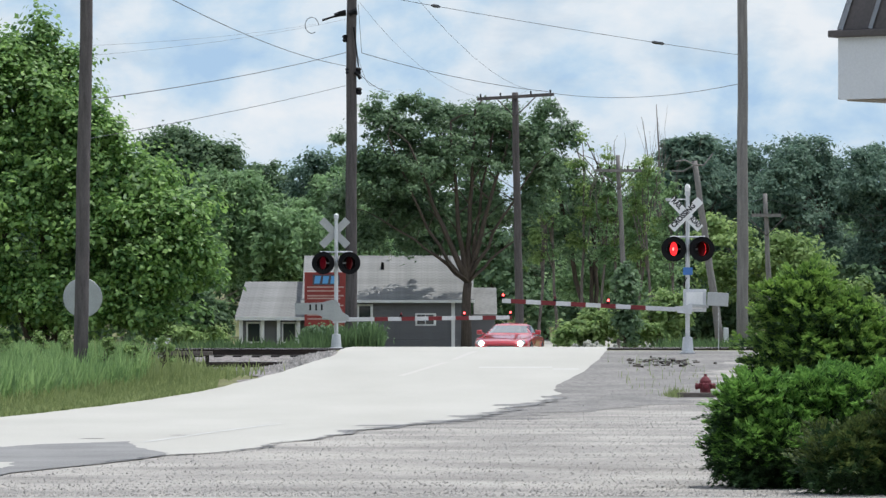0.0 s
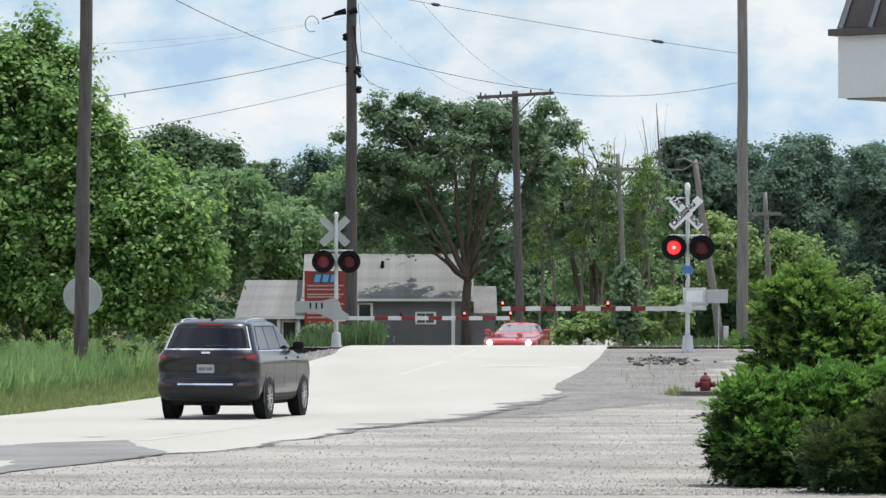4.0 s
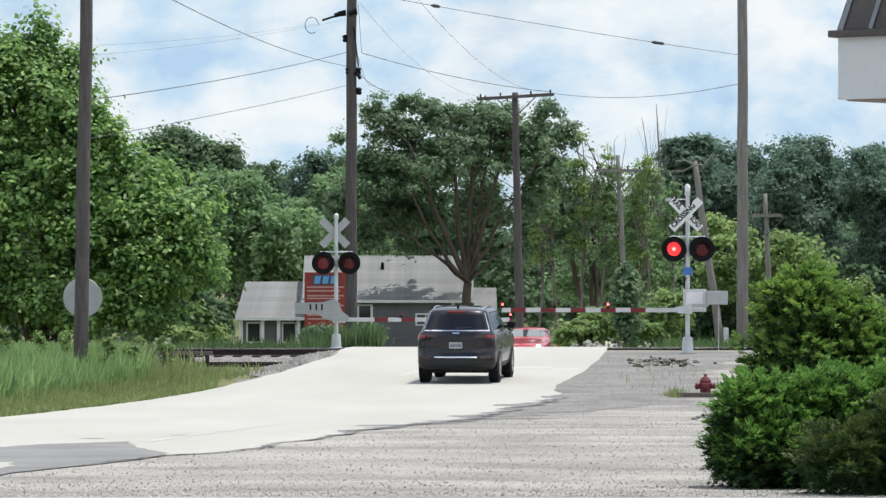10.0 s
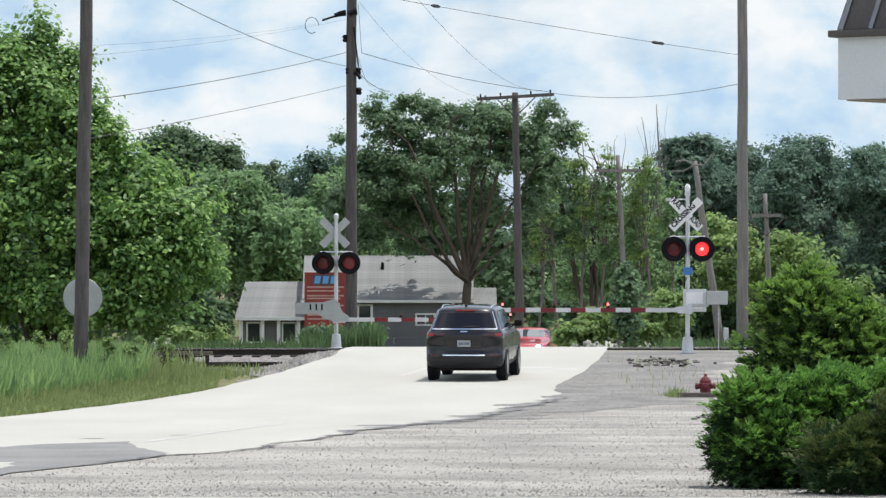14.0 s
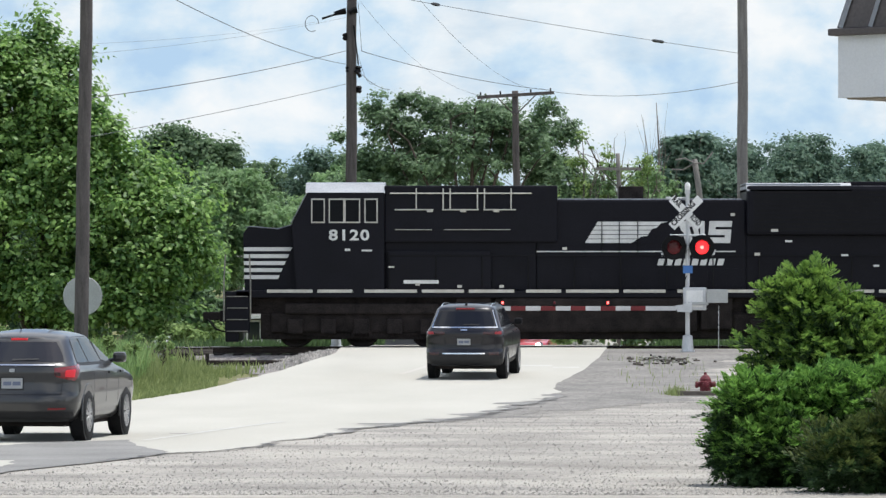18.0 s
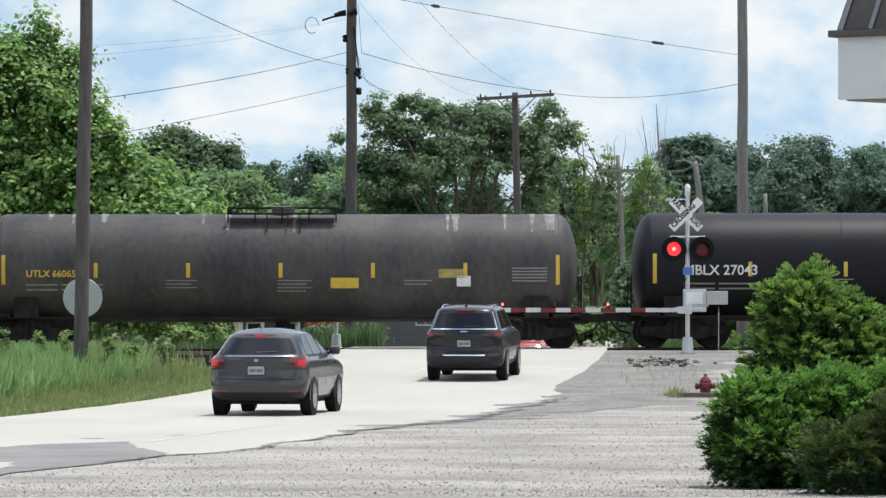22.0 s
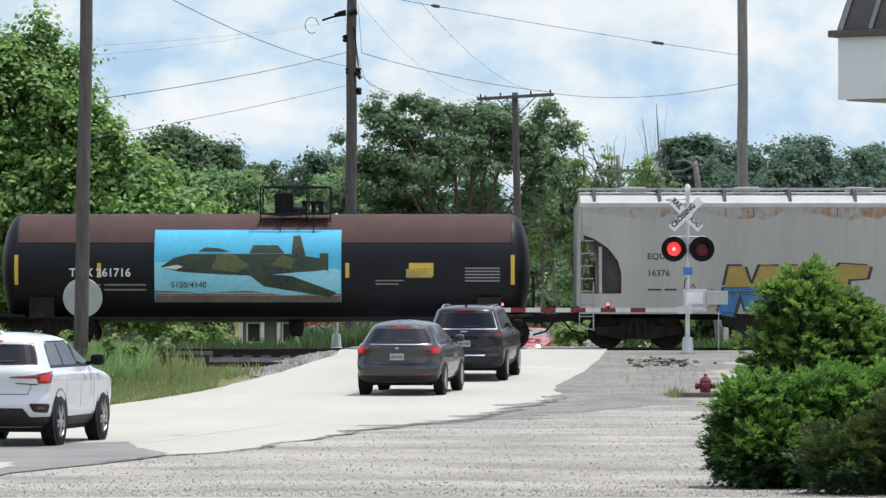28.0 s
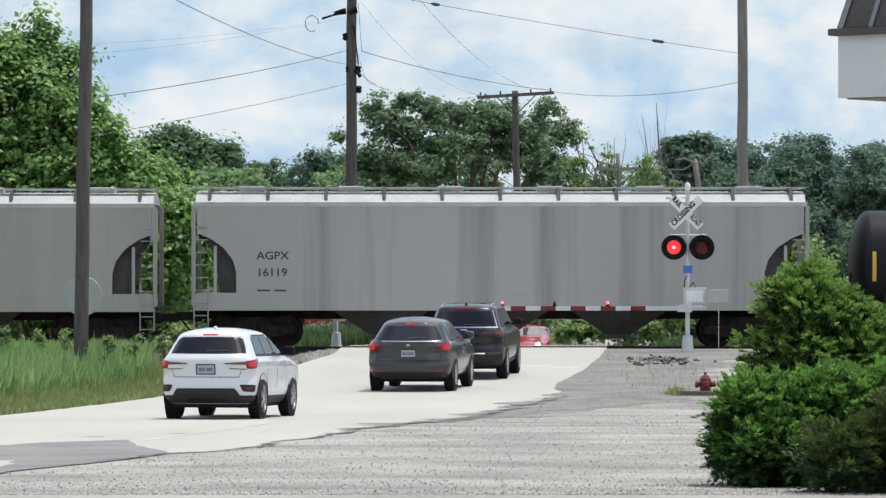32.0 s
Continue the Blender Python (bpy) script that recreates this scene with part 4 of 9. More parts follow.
def crown_points(rs, lobes, n, clump, per, hang=0.0, fill=0.25):
    """Clumps on and in a set of lobes: (x, y, z, rx, ry, rz)."""
    lobes = np.array(lobes, float)
    area = (lobes[:, 3] * lobes[:, 5]) ** 0.9
    puff = clump * 1.75
    per_puff = per * 6
    m = max(3, n // per_puff)
    pick = rs.choice(len(lobes), m, p=area / area.sum())
    d = rs.normal(0, 1, (m, 3))
    d /= np.linalg.norm(d, axis=1)[:, None]
    d[:, 2] = np.where(d[:, 2] < -0.6, -d[:, 2], d[:, 2])
    r = np.where(rs.rand(m) < fill, rs.uniform(0.25, 0.8, m), rs.uniform(0.72, 1.0, m) + 0.12 * (rs.rand(m) < 0.15))
    c = lobes[pick, :3] + d * lobes[pick, 3:] * r[:, None]
    u = rs.normal(0, 1, (m, per_puff, 3))
    u /= np.linalg.norm(u, axis=2)[:, :, None]
    low = u[:, :, 2] < -0.25
    u[:, :, 2] = np.where(low & (rs.rand(m, per_puff) < 0.7), -u[:, :, 2], u[:, :, 2])
    size = puff * rs.uniform(0.4, 1.0, (m, 1, 1)) * (1 + 0.9 * (rs.rand(m, 1, 1) < 0.25))
    shape = np.array((1.1, 1.1, 0.75)) * rs.uniform(0.8, 1.2, (m, 1, 3))
    off = u * size * shape * rs.uniform(0.4, 1.12, (m, per_puff, 1))
    loose = rs.rand(m, per_puff, 1) < 0.15
    off = np.where(loose, np.clip(rs.normal(0, 1, off.shape), -1.4, 1.4) * size * 0.5, off)
    off += d[:, None, :] * size * rs.uniform(-0.2, 0.3, (m, per_puff, 1))
    if hang:
        off[:, :, 2] = -np.abs(rs.normal(0, hang, (m, per_puff))) + 0.2
        off[:, :, :2] *= 0.6
    pts = (c[:, None, :] + off).reshape(-1, 3)
    nr = u.reshape(-1, 3) * 0.8 + np.repeat(d, per_puff, axis=0) * 0.3
    nr[:, 2] += 0.6
    return pts, nr


def limb_paths(rs, base, tops, r0):
    bm = bmesh.new()
    for top, r, bend, *rest in tops:
        p0, p3 = (rest[0] if rest else Vector((0, 0, 0))), Vector(top)
        pts = []
        for i in range(8):
            t = i / 7
            q = p0.lerp(p3, t)
            q += Vector((bend * math.sin(math.pi * t) * 0.6 + rs.normal(0, 0.05), rs.normal(0, 0.05), 0.25 * p3.z * math.sin(math.pi * t) * 0.3))
            pts.append(q)
        if not rest:
            pts[0] = Vector((0, 0, -0.3))
        else:
            pts[0] = p0
        tube(bm, pts, [r * (1 - 0.85 * i / 7) for i in range(8)], 8)
    return bm


def tree(label, base, lobes, leaf, n, size, seed, tops, clump=0.35, per=14, hang=0.0, fill=0.25, name="tree", group="trees", category="tree", long=1.6, wood="bark"):
    rs = np.random.RandomState(seed)
    t = thing(name, label, category, pose(*base), group)
    b = np.array(base)
    pts, nr = crown_points(rs, [tuple(np.array(q[:3]) - b) + tuple(q[3:]) for q in lobes], n, clump, per, hang, fill)
    tp = []
    for (p, r, bend) in tops:
        tp.append((Vector(p) - Vector(base), r, bend))
        for k in range(4):
            a = Vector(p) - Vector(base)
            tp.append((a + Vector((rs.uniform(-1, 1) * a.z * 0.16, rs.uniform(-1, 1) * a.z * 0.16, rs.uniform(-0.15, 0.1) * a.z)), r * 0.4, bend * 0.5, a * rs.uniform(0.35, 0.6) + Vector((bend * 0.57, 0, 0.07 * a.z))))
    if tp:
        part("trunk", limb_paths(rs, base, tp, 0.3), wood, t, "rough bark trunk and limbs", True)
    quads("crown", leaf_faces(rs, pts, nr, size, long, 0.45), leaf, t, "leafy crown")
    return t


# broad tree beside the line
tree("large broad-leaved tree with bright green sunlit leaves", (-13.5, 152, -0.7),
     [(-14.17, 152, 8.01)+(2.2, 2.4, 2.2), (-16.14, 153, 7.19)+(3.2, 3, 3.2), (-12.34, 151, 5.99)+(2.2, 2.2, 2.2), (-10.55, 151, 5.14)+(1.6, 1.7, 1.2), (-13.67, 151, 4.10)+(3.2, 2.4, 3), (-10.95, 150, 2.97)+(2.5, 2.2, 2.0),
      (-8.89, 150, 3.62)+(1.5, 1.5, 1.4), (-8.51, 150, 2.41)+(1.1, 1.3, 1.2), (-12.82, 150, 1.47)+(3.2, 2.0, 1.5), (-10.20, 150, 1.38)+(2.2, 1.8, 1.3), (-14.90, 152, 9.62)+(1.3, 1.2, 0.7), (-13.76, 152, 9.34)+(0.9, 0.9, 0.6), (-13.47, 152, 10.29)+(0.35, 0.4, 0.4), (-13.53, 152, 10.77)+(0.12, 0.2, 0.35), (-12.52, 152, 9.53)+(0.5, 0.5, 0.25), (-13.00, 152, 10.29)+(0.3,0.3,0.3), (-12.91, 151, 7.41)+(1.1, 1.2, 1.2)],
     "leaf_oak", 120000, 0.135, 11, [((-13.6, 152, 8.5), 0.32, 0.3), ((-10.5, 151.5, 5.5), 0.2, 0.4), ((-15.5, 152, 6.0), 0.22, -0.4)], 0.42, 22, fill=0.12)
# clear-stemmed tree before the house
T0 = (0.92, 176, -0.65)
tree("multi-stemmed shade tree with a wide open crown", T0,
     [(-0.53, 176, 6.79)+(2.3, 3.0, 1.7), (1.67, 176, 7.23)+(2.2, 3.0, 1.8), (-2.07, 176, 6.13)+(1.5, 2.2, 1.5), (-2.07, 176, 8.00)+(1.1, 1.4, 1.0), (-0.09, 177, 8.47)+(1.6, 1.8, 0.8), (1.89, 176, 8.44)+(1.5, 1.8, 0.8),
      (3.21, 176, 7.23)+(1.3, 1.8, 1.3), (-2.84, 176, 8.66)+(0.5, 0.6, 0.4), (-2.08, 177, 4.38)+(1.3, 1.6, 0.7), (-0.53, 178, 4.50)+(1.5, 2.0, 0.8), (1.68, 177, 4.82)+(1.3, 1.8, 0.8), (-1.09, 178, 3.50)+(1.0, 1.4, 0.4), (3.54, 176, 5.03)+(0.9, 1.2, 0.9), (-2.51, 176, 9.21)+(0.3, 0.4, 0.3), (3.98, 176, 8.77)+(0.5, 0.6, 0.6), (-1.41, 176, 9.10)+(0.6, 0.6, 0.5), (-4.05, 176, 7.67)+(0.4, 0.5, 0.25), (-3.17, 176, 5.91)+(0.8, 1.0, 1.2), (-2.96, 177, 3.72)+(0.9, 1.0, 0.7), (-3.87, 178, 5.06)+(0.9, 1.0, 0.9), (-1.87, 178, 5.28)+(1.2, 1.4, 1.0), (3.89, 177, 6.15)+(0.9, 1.0, 1.2)],
     "leaf_mid", 76000, 0.095, 12, [], 0.2, 8, fill=0.7)
bm = bmesh.new()
o = Vector(T0)
stem = [(0.92, 176, -0.91), (0.90, 176, 0.85), (0.92, 176, 1.73), (0.97, 176, 2.17)]
tube(bm, [Vector(p) - o for p in stem], [0.24, 0.19, 0.17, 0.16], 10)
rsb = np.random.RandomState(3)
for p, q, r in (((-1.29, 174.6, 7.52), (0.13, 175, 3.92), 0.13), ((-2.05, 174.6, 7.85), (-0.53, 175, 3.48), 0.08), ((0.35, 174.6, 8.39), (0.48, 175, 4.36), 0.12), ((1.27, 175, 8.95), (0.96, 175, 4.80), 0.12), ((2.64, 174.6, 7.96), (1.44, 175, 4.14), 0.12),
                ((3.63, 174.8, 6.76), (1.66, 175, 3.70), 0.08), ((3.08, 174.8, 4.03), (2.10, 175, 3.38), 0.06), ((-2.71, 174.8, 4.79), (-0.53, 175, 3.48), 0.06), ((1.99, 175, 8.62), (1.36, 175, 4.58), 0.08), ((-0.42, 174.8, 3.37), (0.35, 175, 2.83), 0.04)):
    a, b, c = Vector(stem[-1]) - o, Vector(q) - o, Vector(p) - o
    pts = [a * (1 - t) ** 2 + b * 2 * t * (1 - t) + c * t * t + Vector((rsb.normal(0, 0.04), rsb.normal(0, 0.1), 0)) for t in [k / 8 for k in range(9)]]
    pts[0] = a
    tube(bm, pts, [r * (1 - 0.8 * k / 8) + 0.01 for k in range(9)], 8)
    for k in range(6):
        t = pts[3 + k]
        e2 = t + Vector((rsb.uniform(-1.0, 1.0), rsb.uniform(-0.9, 0.9), rsb.uniform(0.2, 0.9)))
        tube(bm, [t, t.lerp(e2, 0.5) + Vector((0, 0, 0.08)), e2], [r * 0.3, r * 0.2, 0.008], 5)
part("trunk", bm, "bark", [x for x in bpy.data.objects if x.name.startswith("tree")][-1], "dark forked trunk and limbs", True)
# willows and mixed trees behind the left of the house
tree("pale green willow with drooping branches", (-8.2, 195, -1.0), [(-9.60, 195, 5.79)+(1.5, 1.8, 1.2), (-8.38, 195, 5.55)+(1.6, 1.8, 1.3), (-7.37, 194, 4.08)+(1.7, 1.8, 1.4), (-9.31, 194, 3.59)+(1.6, 1.8, 1.4), (-6.19, 195, 3.84)+(1.6, 1.6, 1.4), (-10.58, 195, 5.06)+(1.3,1.4,1.2)],
     "leaf_willow", 42000, 0.11, 13, [((-8.6, 195, 5.5), 0.25, 0.3)], 0.3, 16, 0.75, 0.35, long=2.6)
tree("pale green willow with drooping branches", (-5.0, 201, -1.0), [(-5.63, 201, 4.64)+(1.6, 1.6, 1.3), (-4.62, 201, 5.64)+(1.5, 1.6, 1.5), (-6.35, 200, 3.12)+(1.4, 1.5, 1.0), (-3.62, 201, 3.63)+(1.5, 1.5, 1.2)],
     "leaf_willow", 30000, 0.11, 14, [((-5.2, 201, 4.5), 0.22, -0.3)], 0.3, 16, 0.6, 0.35, long=2.4)
tree("tall grey-green tree behind the willows", (-11.5, 215, -1.0), [(-13.01, 215, 7.74)+(1.6, 1.6, 1.2), (-11.66, 215, 7.20)+(1.8, 1.8, 1.4), (-13.21, 214, 5.31)+(2.0, 1.8, 2.2), (-12.74, 215, 8.55)+(0.9, 0.9, 0.7), (-10.72, 215, 7.74)+(1.0, 1.0, 0.8)],
     "leaf_far", 34000, 0.14, 15, [((-11.8, 215, 8.0), 0.25, 0.2)], 0.36, 14)
# thin scrubby trees to the right of the tall pole
tree("thin straggling tree with gaps in its crown", (6.3, 188, -1.0), [(4.14, 188, 8.02)+(1.2, 1.1, 1.0), (4.72, 188, 6.14)+(1.2, 1.1, 1.3), (5.31, 188, 3.79)+(1.4, 1.1, 1.4), (3.67, 188, 3.56)+(1.2, 1.1, 1.3), (6.02, 188, 5.67)+(0.9, 0.9, 1.0), (5.08, 188, 8.14)+(0.7,0.7,0.8)],
     "leaf_mid", 17000, 0.1, 16, [((4.25, 188, 8.49), 0.13, -0.3), ((5.78, 188, 7.32), 0.11, 0.5), ((6.84, 188, 4.50), 0.12, -0.6)], 0.22, 8, fill=0.6)
tree("thin straggling tree hung with vines", (8.0, 192, -1.0), [(7.22, 192, 4.54)+(1.2, 1.1, 1.3), (8.30, 192, 4.06)+(1.2, 1.1, 1.5), (8.54, 192, 5.98)+(0.9, 0.9, 1.0), (7.34, 192, 2.14)+(1.3, 1.0, 1.2), (8.98, 191, 2.14)+(1.2, 1.0, 1.2), (5.66, 192, 1.90)+(1.2, 1.0, 1.3)],
     "leaf_willow", 22000, 0.1, 17, [((6.14, 192, 8.14), 0.12, 0.5), ((8.06, 192, 6.46), 0.11, 0.3)], 0.24, 8, fill=0.6)
# slender pale-stemmed saplings in the scrub
rs6 = np.random.RandomState(66)
for k, (x, z, lean_x) in enumerate(((3.9, 6.6, 0.3), (4.7, 7.4, -0.4), (5.6, 8.2, 0.2), (6.3, 6.9, 0.5), (7.2, 7.6, -0.3), (7.9, 6.6, 0.4), (8.6, 7.1, -0.5), (9.3, 6.0, 0.2))):
    b = (x, 184.5 + 0.4 * (k % 3), -1.0)
    lobes = [(x + lean_x * f + rs6.uniform(-0.3, 0.3), b[1], z * f, 0.55 * (1.25 - f) + 0.18, 0.5, 0.55) for f in (0.45, 0.6, 0.72, 0.84, 0.95)]
    tree("slender sapling with a pale stem and sparse leaves", b, lobes, "leaf_willow" if k % 2 else "leaf_shrub", 2200, 0.085, 300 + k, [((x + lean_x, b[1], z), 0.075, 0.25 * lean_x)], 0.16, 6, fill=0.7, name="sapling", group="saplings", wood="deadwood")
# standing dead stems
for k, (b, tops) in enumerate([((9.45, 200, 0.62), [((9.45, 200, 10.0), 0.10, 0.18), ((8.70, 200, 9.45), 0.06, 0.35), ((9.75, 200, 8.6), 0.05, -0.2)]), ((6.76, 196, 0.66), [((5.49, 196, 8.87), 0.10, 0.5), ((6.39, 196, 7.03), 0.08, -0.4), ((7.13, 196, 8.13), 0.05, 0.2)])]):
    dt = thing("dead_tree", "bare dead tree stem with a few twigs", "dead tree", pose(*b), "dead trees")
    rs0 = np.random.RandomState(40 + k)
    tt = [(Vector(p) - Vector(b), r, e) for p, r, e in tops]
    tt += [(Vector(p) - Vector(b) + Vector((rs0.uniform(-1.2, 1.2), 0, rs0.uniform(-1.2, 0))), 0.025, rs0.uniform(-0.5, 0.5)) for p, r, e in tops for _ in range(4)]
    part("stem", limb_paths(rs0, b, tt, 0.1), "deadwood", dt, "", True)

# mixed wood behind everything: many separate trees
rs1 = np.random.RandomState(77)
WOOD = [(-25, 235, 8.5), (-19, 228, 8.0), (-15.5, 240, 8.6), (-13, 235, 8.3), (-9.5, 245, 8.4), (-6.5, 236, 8.8), (-3.5, 232, 8.6), (-0.5, 236, 9.0), (2.5, 226, 7.6), (5.5, 240, 7.4), (8.0, 236, 6.8),
        (11, 250, 7.2), (13.5, 232, 8.6), (15.5, 238, 9.4), (17.5, 226, 8.8), (19.5, 236, 9.6), (22, 228, 8.2), (24.5, 234, 9.0), (27.5, 230, 8.4), (33, 236, 9), (14.5, 242, 8.9), (16.5, 241, 9.0), (18.4, 243, 9.3), (20.7, 244, 8.8), (23.2, 242, 9.2), (12.2, 244, 7.6)]
for k, (x, y, h) in enumerate(WOOD):
    far = "leaf_blue" if x > 12 or k % 4 == 1 else "leaf_far"
    b = (x, y, -0.9)
    lobes = []
    for j in range(9):
        a = j / 8
        lobes.append((x + rs1.uniform(-1.5, 1.5) * (1.2 - 0.6 * a), y + rs1.uniform(-1, 1), 0.6 + a * (h - 1.6), rs1.uniform(1.1, 1.9) * (1.25 - 0.5 * a), 1.5, rs1.uniform(0.9, 1.5)))
    tree("dense dark green woodland tree" if far == "leaf_blue" else "dense green woodland tree", b, lobes, far, 25000, 0.135, 100 + k, [((x, y, h - 1.5), 0.22, rs1.uniform(-0.5, 0.5))], 0.32, 10, group="woodland trees")
# conifer top among the far trees
tree("dark conifer among the far trees", (11.96, 222, 0.42), [(11.96, 222, 6.80)+(1.3, 1.2, 2.0), (11.54, 222, 8.05)+(0.9, 0.8, 0.9), (12.65, 222, 8.19)+(0.8, 0.8, 0.9), (11.27, 222, 8.61)+(0.4, 0.4, 0.5), (12.15, 222, 8.69)+(0.5, 0.4, 0.5), (12.93, 222, 8.69)+(0.3, 0.3, 0.4)], "leaf_blue", 9000, 0.16, 61,
     [((11.96, 222, 8.74), 0.15, 0.0)], 0.2, 10, long=2.8)
# far wooded rise
fp = []
for _ in range(40000):
    x = rs1.uniform(-75, 80)
    y = rs1.uniform(262, 330)
    z = ground_z(x, y) + rs1.uniform(0.2, 1) ** 0.6 * (7.6 + 1.6 * noise.noise((x * 0.16, y * 0.05, 2)) + 1.0 * noise.noise((x * 0.5, y * 0.2, 5)) - 2.4 * smoothstep(-30, -6, x) * (1 - smoothstep(6, 26, x)))
    fp.append((x, y, z))
fp = np.array(fp)
nn = np.tile(np.array((0, -0.6, 0.8)), (len(fp), 1))
tagged(quads("far_woods", leaf_faces(rs1, fp, nn, 0.62, 1.4, 0.8), "leaf_far"), "far wooded hillside of dense green trees", "woods", kind="stuff")

# shrubs beyond the track


def shrub(label, base, lobes, leaf, n, size, seed, name="shrub", clump=0.16, per=12):
    return tree(label, base, lobes, leaf, n, size, seed, [((q[0], q[1], q[2] + 0.5 * q[5]), 0.02 + 0.01 * q[5], 0.05) for q in lobes], clump, per, name=name, group="shrubs", category="shrub")


shrub("bright green bushes beside the crossing", (4.42, 150, -0.41), [(4.61, 150, 0.40)+(0.7, 0.7, 0.48), (5.46, 150, 0.57)+(0.7, 0.7, 0.55), (4.05, 150, 0.19)+(0.35, 0.4, 0.3), (5.12, 151, 0.90)+(0.6, 0.6, 0.35)], "leaf_shrub", 6000, 0.11, 71)
shrub("narrow evergreen covered in green vines", (5.98, 149, -0.39), [(5.98, 149, 0.54)+(0.42, 0.4, 0.6), (5.98, 149, 1.66)+(0.38, 0.4, 0.7), (5.98, 149, 2.41)+(0.28, 0.3, 0.5)], "leaf_mid", 5000, 0.10, 72)
shrub("green bushes along the fence line", (7.24, 152, -0.45), [(7.14, 152, 0.69)+(0.8, 0.7, 0.8), (7.71, 152, 1.07)+(0.6, 0.6, 0.8), (6.72, 151, 0.33)+(0.5, 0.5, 0.5)], "leaf_shrub", 5000, 0.11, 73)
shrub("pale green shrub in front of the dark wood", (13.09, 170, -0.79), [(12.88, 170, 3.24)+(1.1, 0.8, 0.7), (13.51, 170, 2.39)+(1.3, 0.8, 0.9), (12.03, 170, 2.18)+(1.1, 0.8, 1.1), (11.09, 172, 3.47)+(0.9, 0.8, 0.9), (10.66, 172, 1.75)+(1.1, 0.8, 1.3), (10.41, 175, 3.92)+(0.7, 0.7, 0.6), (13.09, 170, 0.69)+(1.5, 0.8, 1.2), (15.82, 172, 1.32)+(1.0, 0.8, 0.9)], "leaf_shrub", 15000, 0.13, 74, clump=0.25)
shrub("tall dark undergrowth under the far trees", (13.87, 215, -2.20), [(11.18, 215, 1.56)+(2.0, 1.2, 2.2), (14.40, 215, 0.48)+(2.5, 1.2, 2.0), (7.42, 215, 0.22)+(2.2, 1.2, 1.8), (4.19, 215, 0.48)+(2.2, 1.2, 1.7), (2.59, 216, 2.63)+(1.6, 1.2, 1.7), (18.70, 215, 1.02)+(2.6, 1.2, 2.4)], "leaf_far", 16000, 0.2, 75, clump=0.3)
shrub("low shrubs and tall weeds before the willow", (-8.32, 150, -0.41), [(-8.40, 148, 0.37)+(0.6, 0.5, 0.35), (-9.39, 149, 0.54)+(0.5, 0.5, 0.4), (-7.76, 150, 0.34)+(0.5, 0.5, 0.35)], "leaf_shrub", 4500, 0.1, 76)
shrub("dark clipped bush by the house", (-4.48, 160, -0.60), [(-4.48, 160, 0.20)+(0.5, 0.5, 0.45), (-2.84, 158, 0.17)+(0.6, 0.5, 0.45), (-3.76, 159, 0.10)+(0.6, 0.5, 0.4)], "leaf_mid", 5000, 0.1, 77)
shrub("undergrowth below the broad tree", (-12.26, 168, -0.75), [(-15.20, 168, 0.51)+(2.2, 1, 1.0), (-11.77, 170, 0.27)+(2.2, 1, 1.1), (-10.78, 190, 1.19)+(1.8, 1, 1.8), (-7.45, 196, 1.15)+(2.2, 1, 1.8)], "leaf_far", 12000, 0.17, 78, clump=0.25)
shrub("dark undergrowth beside the house", (-8.9, 173, -0.9), [(-8.8, 173, 0.5)+(1.0, 0.7, 1.2), (-9.9, 174, 0.7)+(1.1, 0.7, 1.4), (-11.2, 174, 0.5)+(1.2, 0.7, 1.2)], "leaf_far", 9000, 0.14, 79, clump=0.2)
shrub("dark undergrowth behind the signal", (9.4, 172, -0.9), [(8.7, 172, 0.3)+(1.1, 0.7, 1.0), (9.9, 173, 0.4)+(1.2, 0.7, 1.1), (11.2, 173, 0.3)+(1.2, 0.7, 1.0)], "leaf_far", 9000, 0.14, 80, clump=0.2)
# pile of pale rubble beside the crossing
pile = thing("rubble_pile", "low pile of pale broken stone beyond the track", "rubble pile", pose(*(4.60, 141, -0.02)))
stone = None
for k in range(90):
    x = rs1.normal(0, 0.42)
    p = pose(x, rs1.normal(0, 0.2), abs(rs1.normal(0, 0.1)) + 0.16 * max(0, 1 - abs(x) / 0.6), *rs1.uniform(0, 360, 3)) @ Matrix.Diagonal((*rs1.uniform(0.05, 0.12, 3), 1))
    if stone is None:
        bm = bmesh.new()
        bmesh.ops.create_icosphere(bm, subdivisions=1, radius=1)
        for v in bm.verts:
            v.co *= rs1.uniform(0.8, 1.15)
        stone = part("stone", bm, "stone_pale", pile)
        stone.matrix_basis = p
    else:
        again(stone, p)


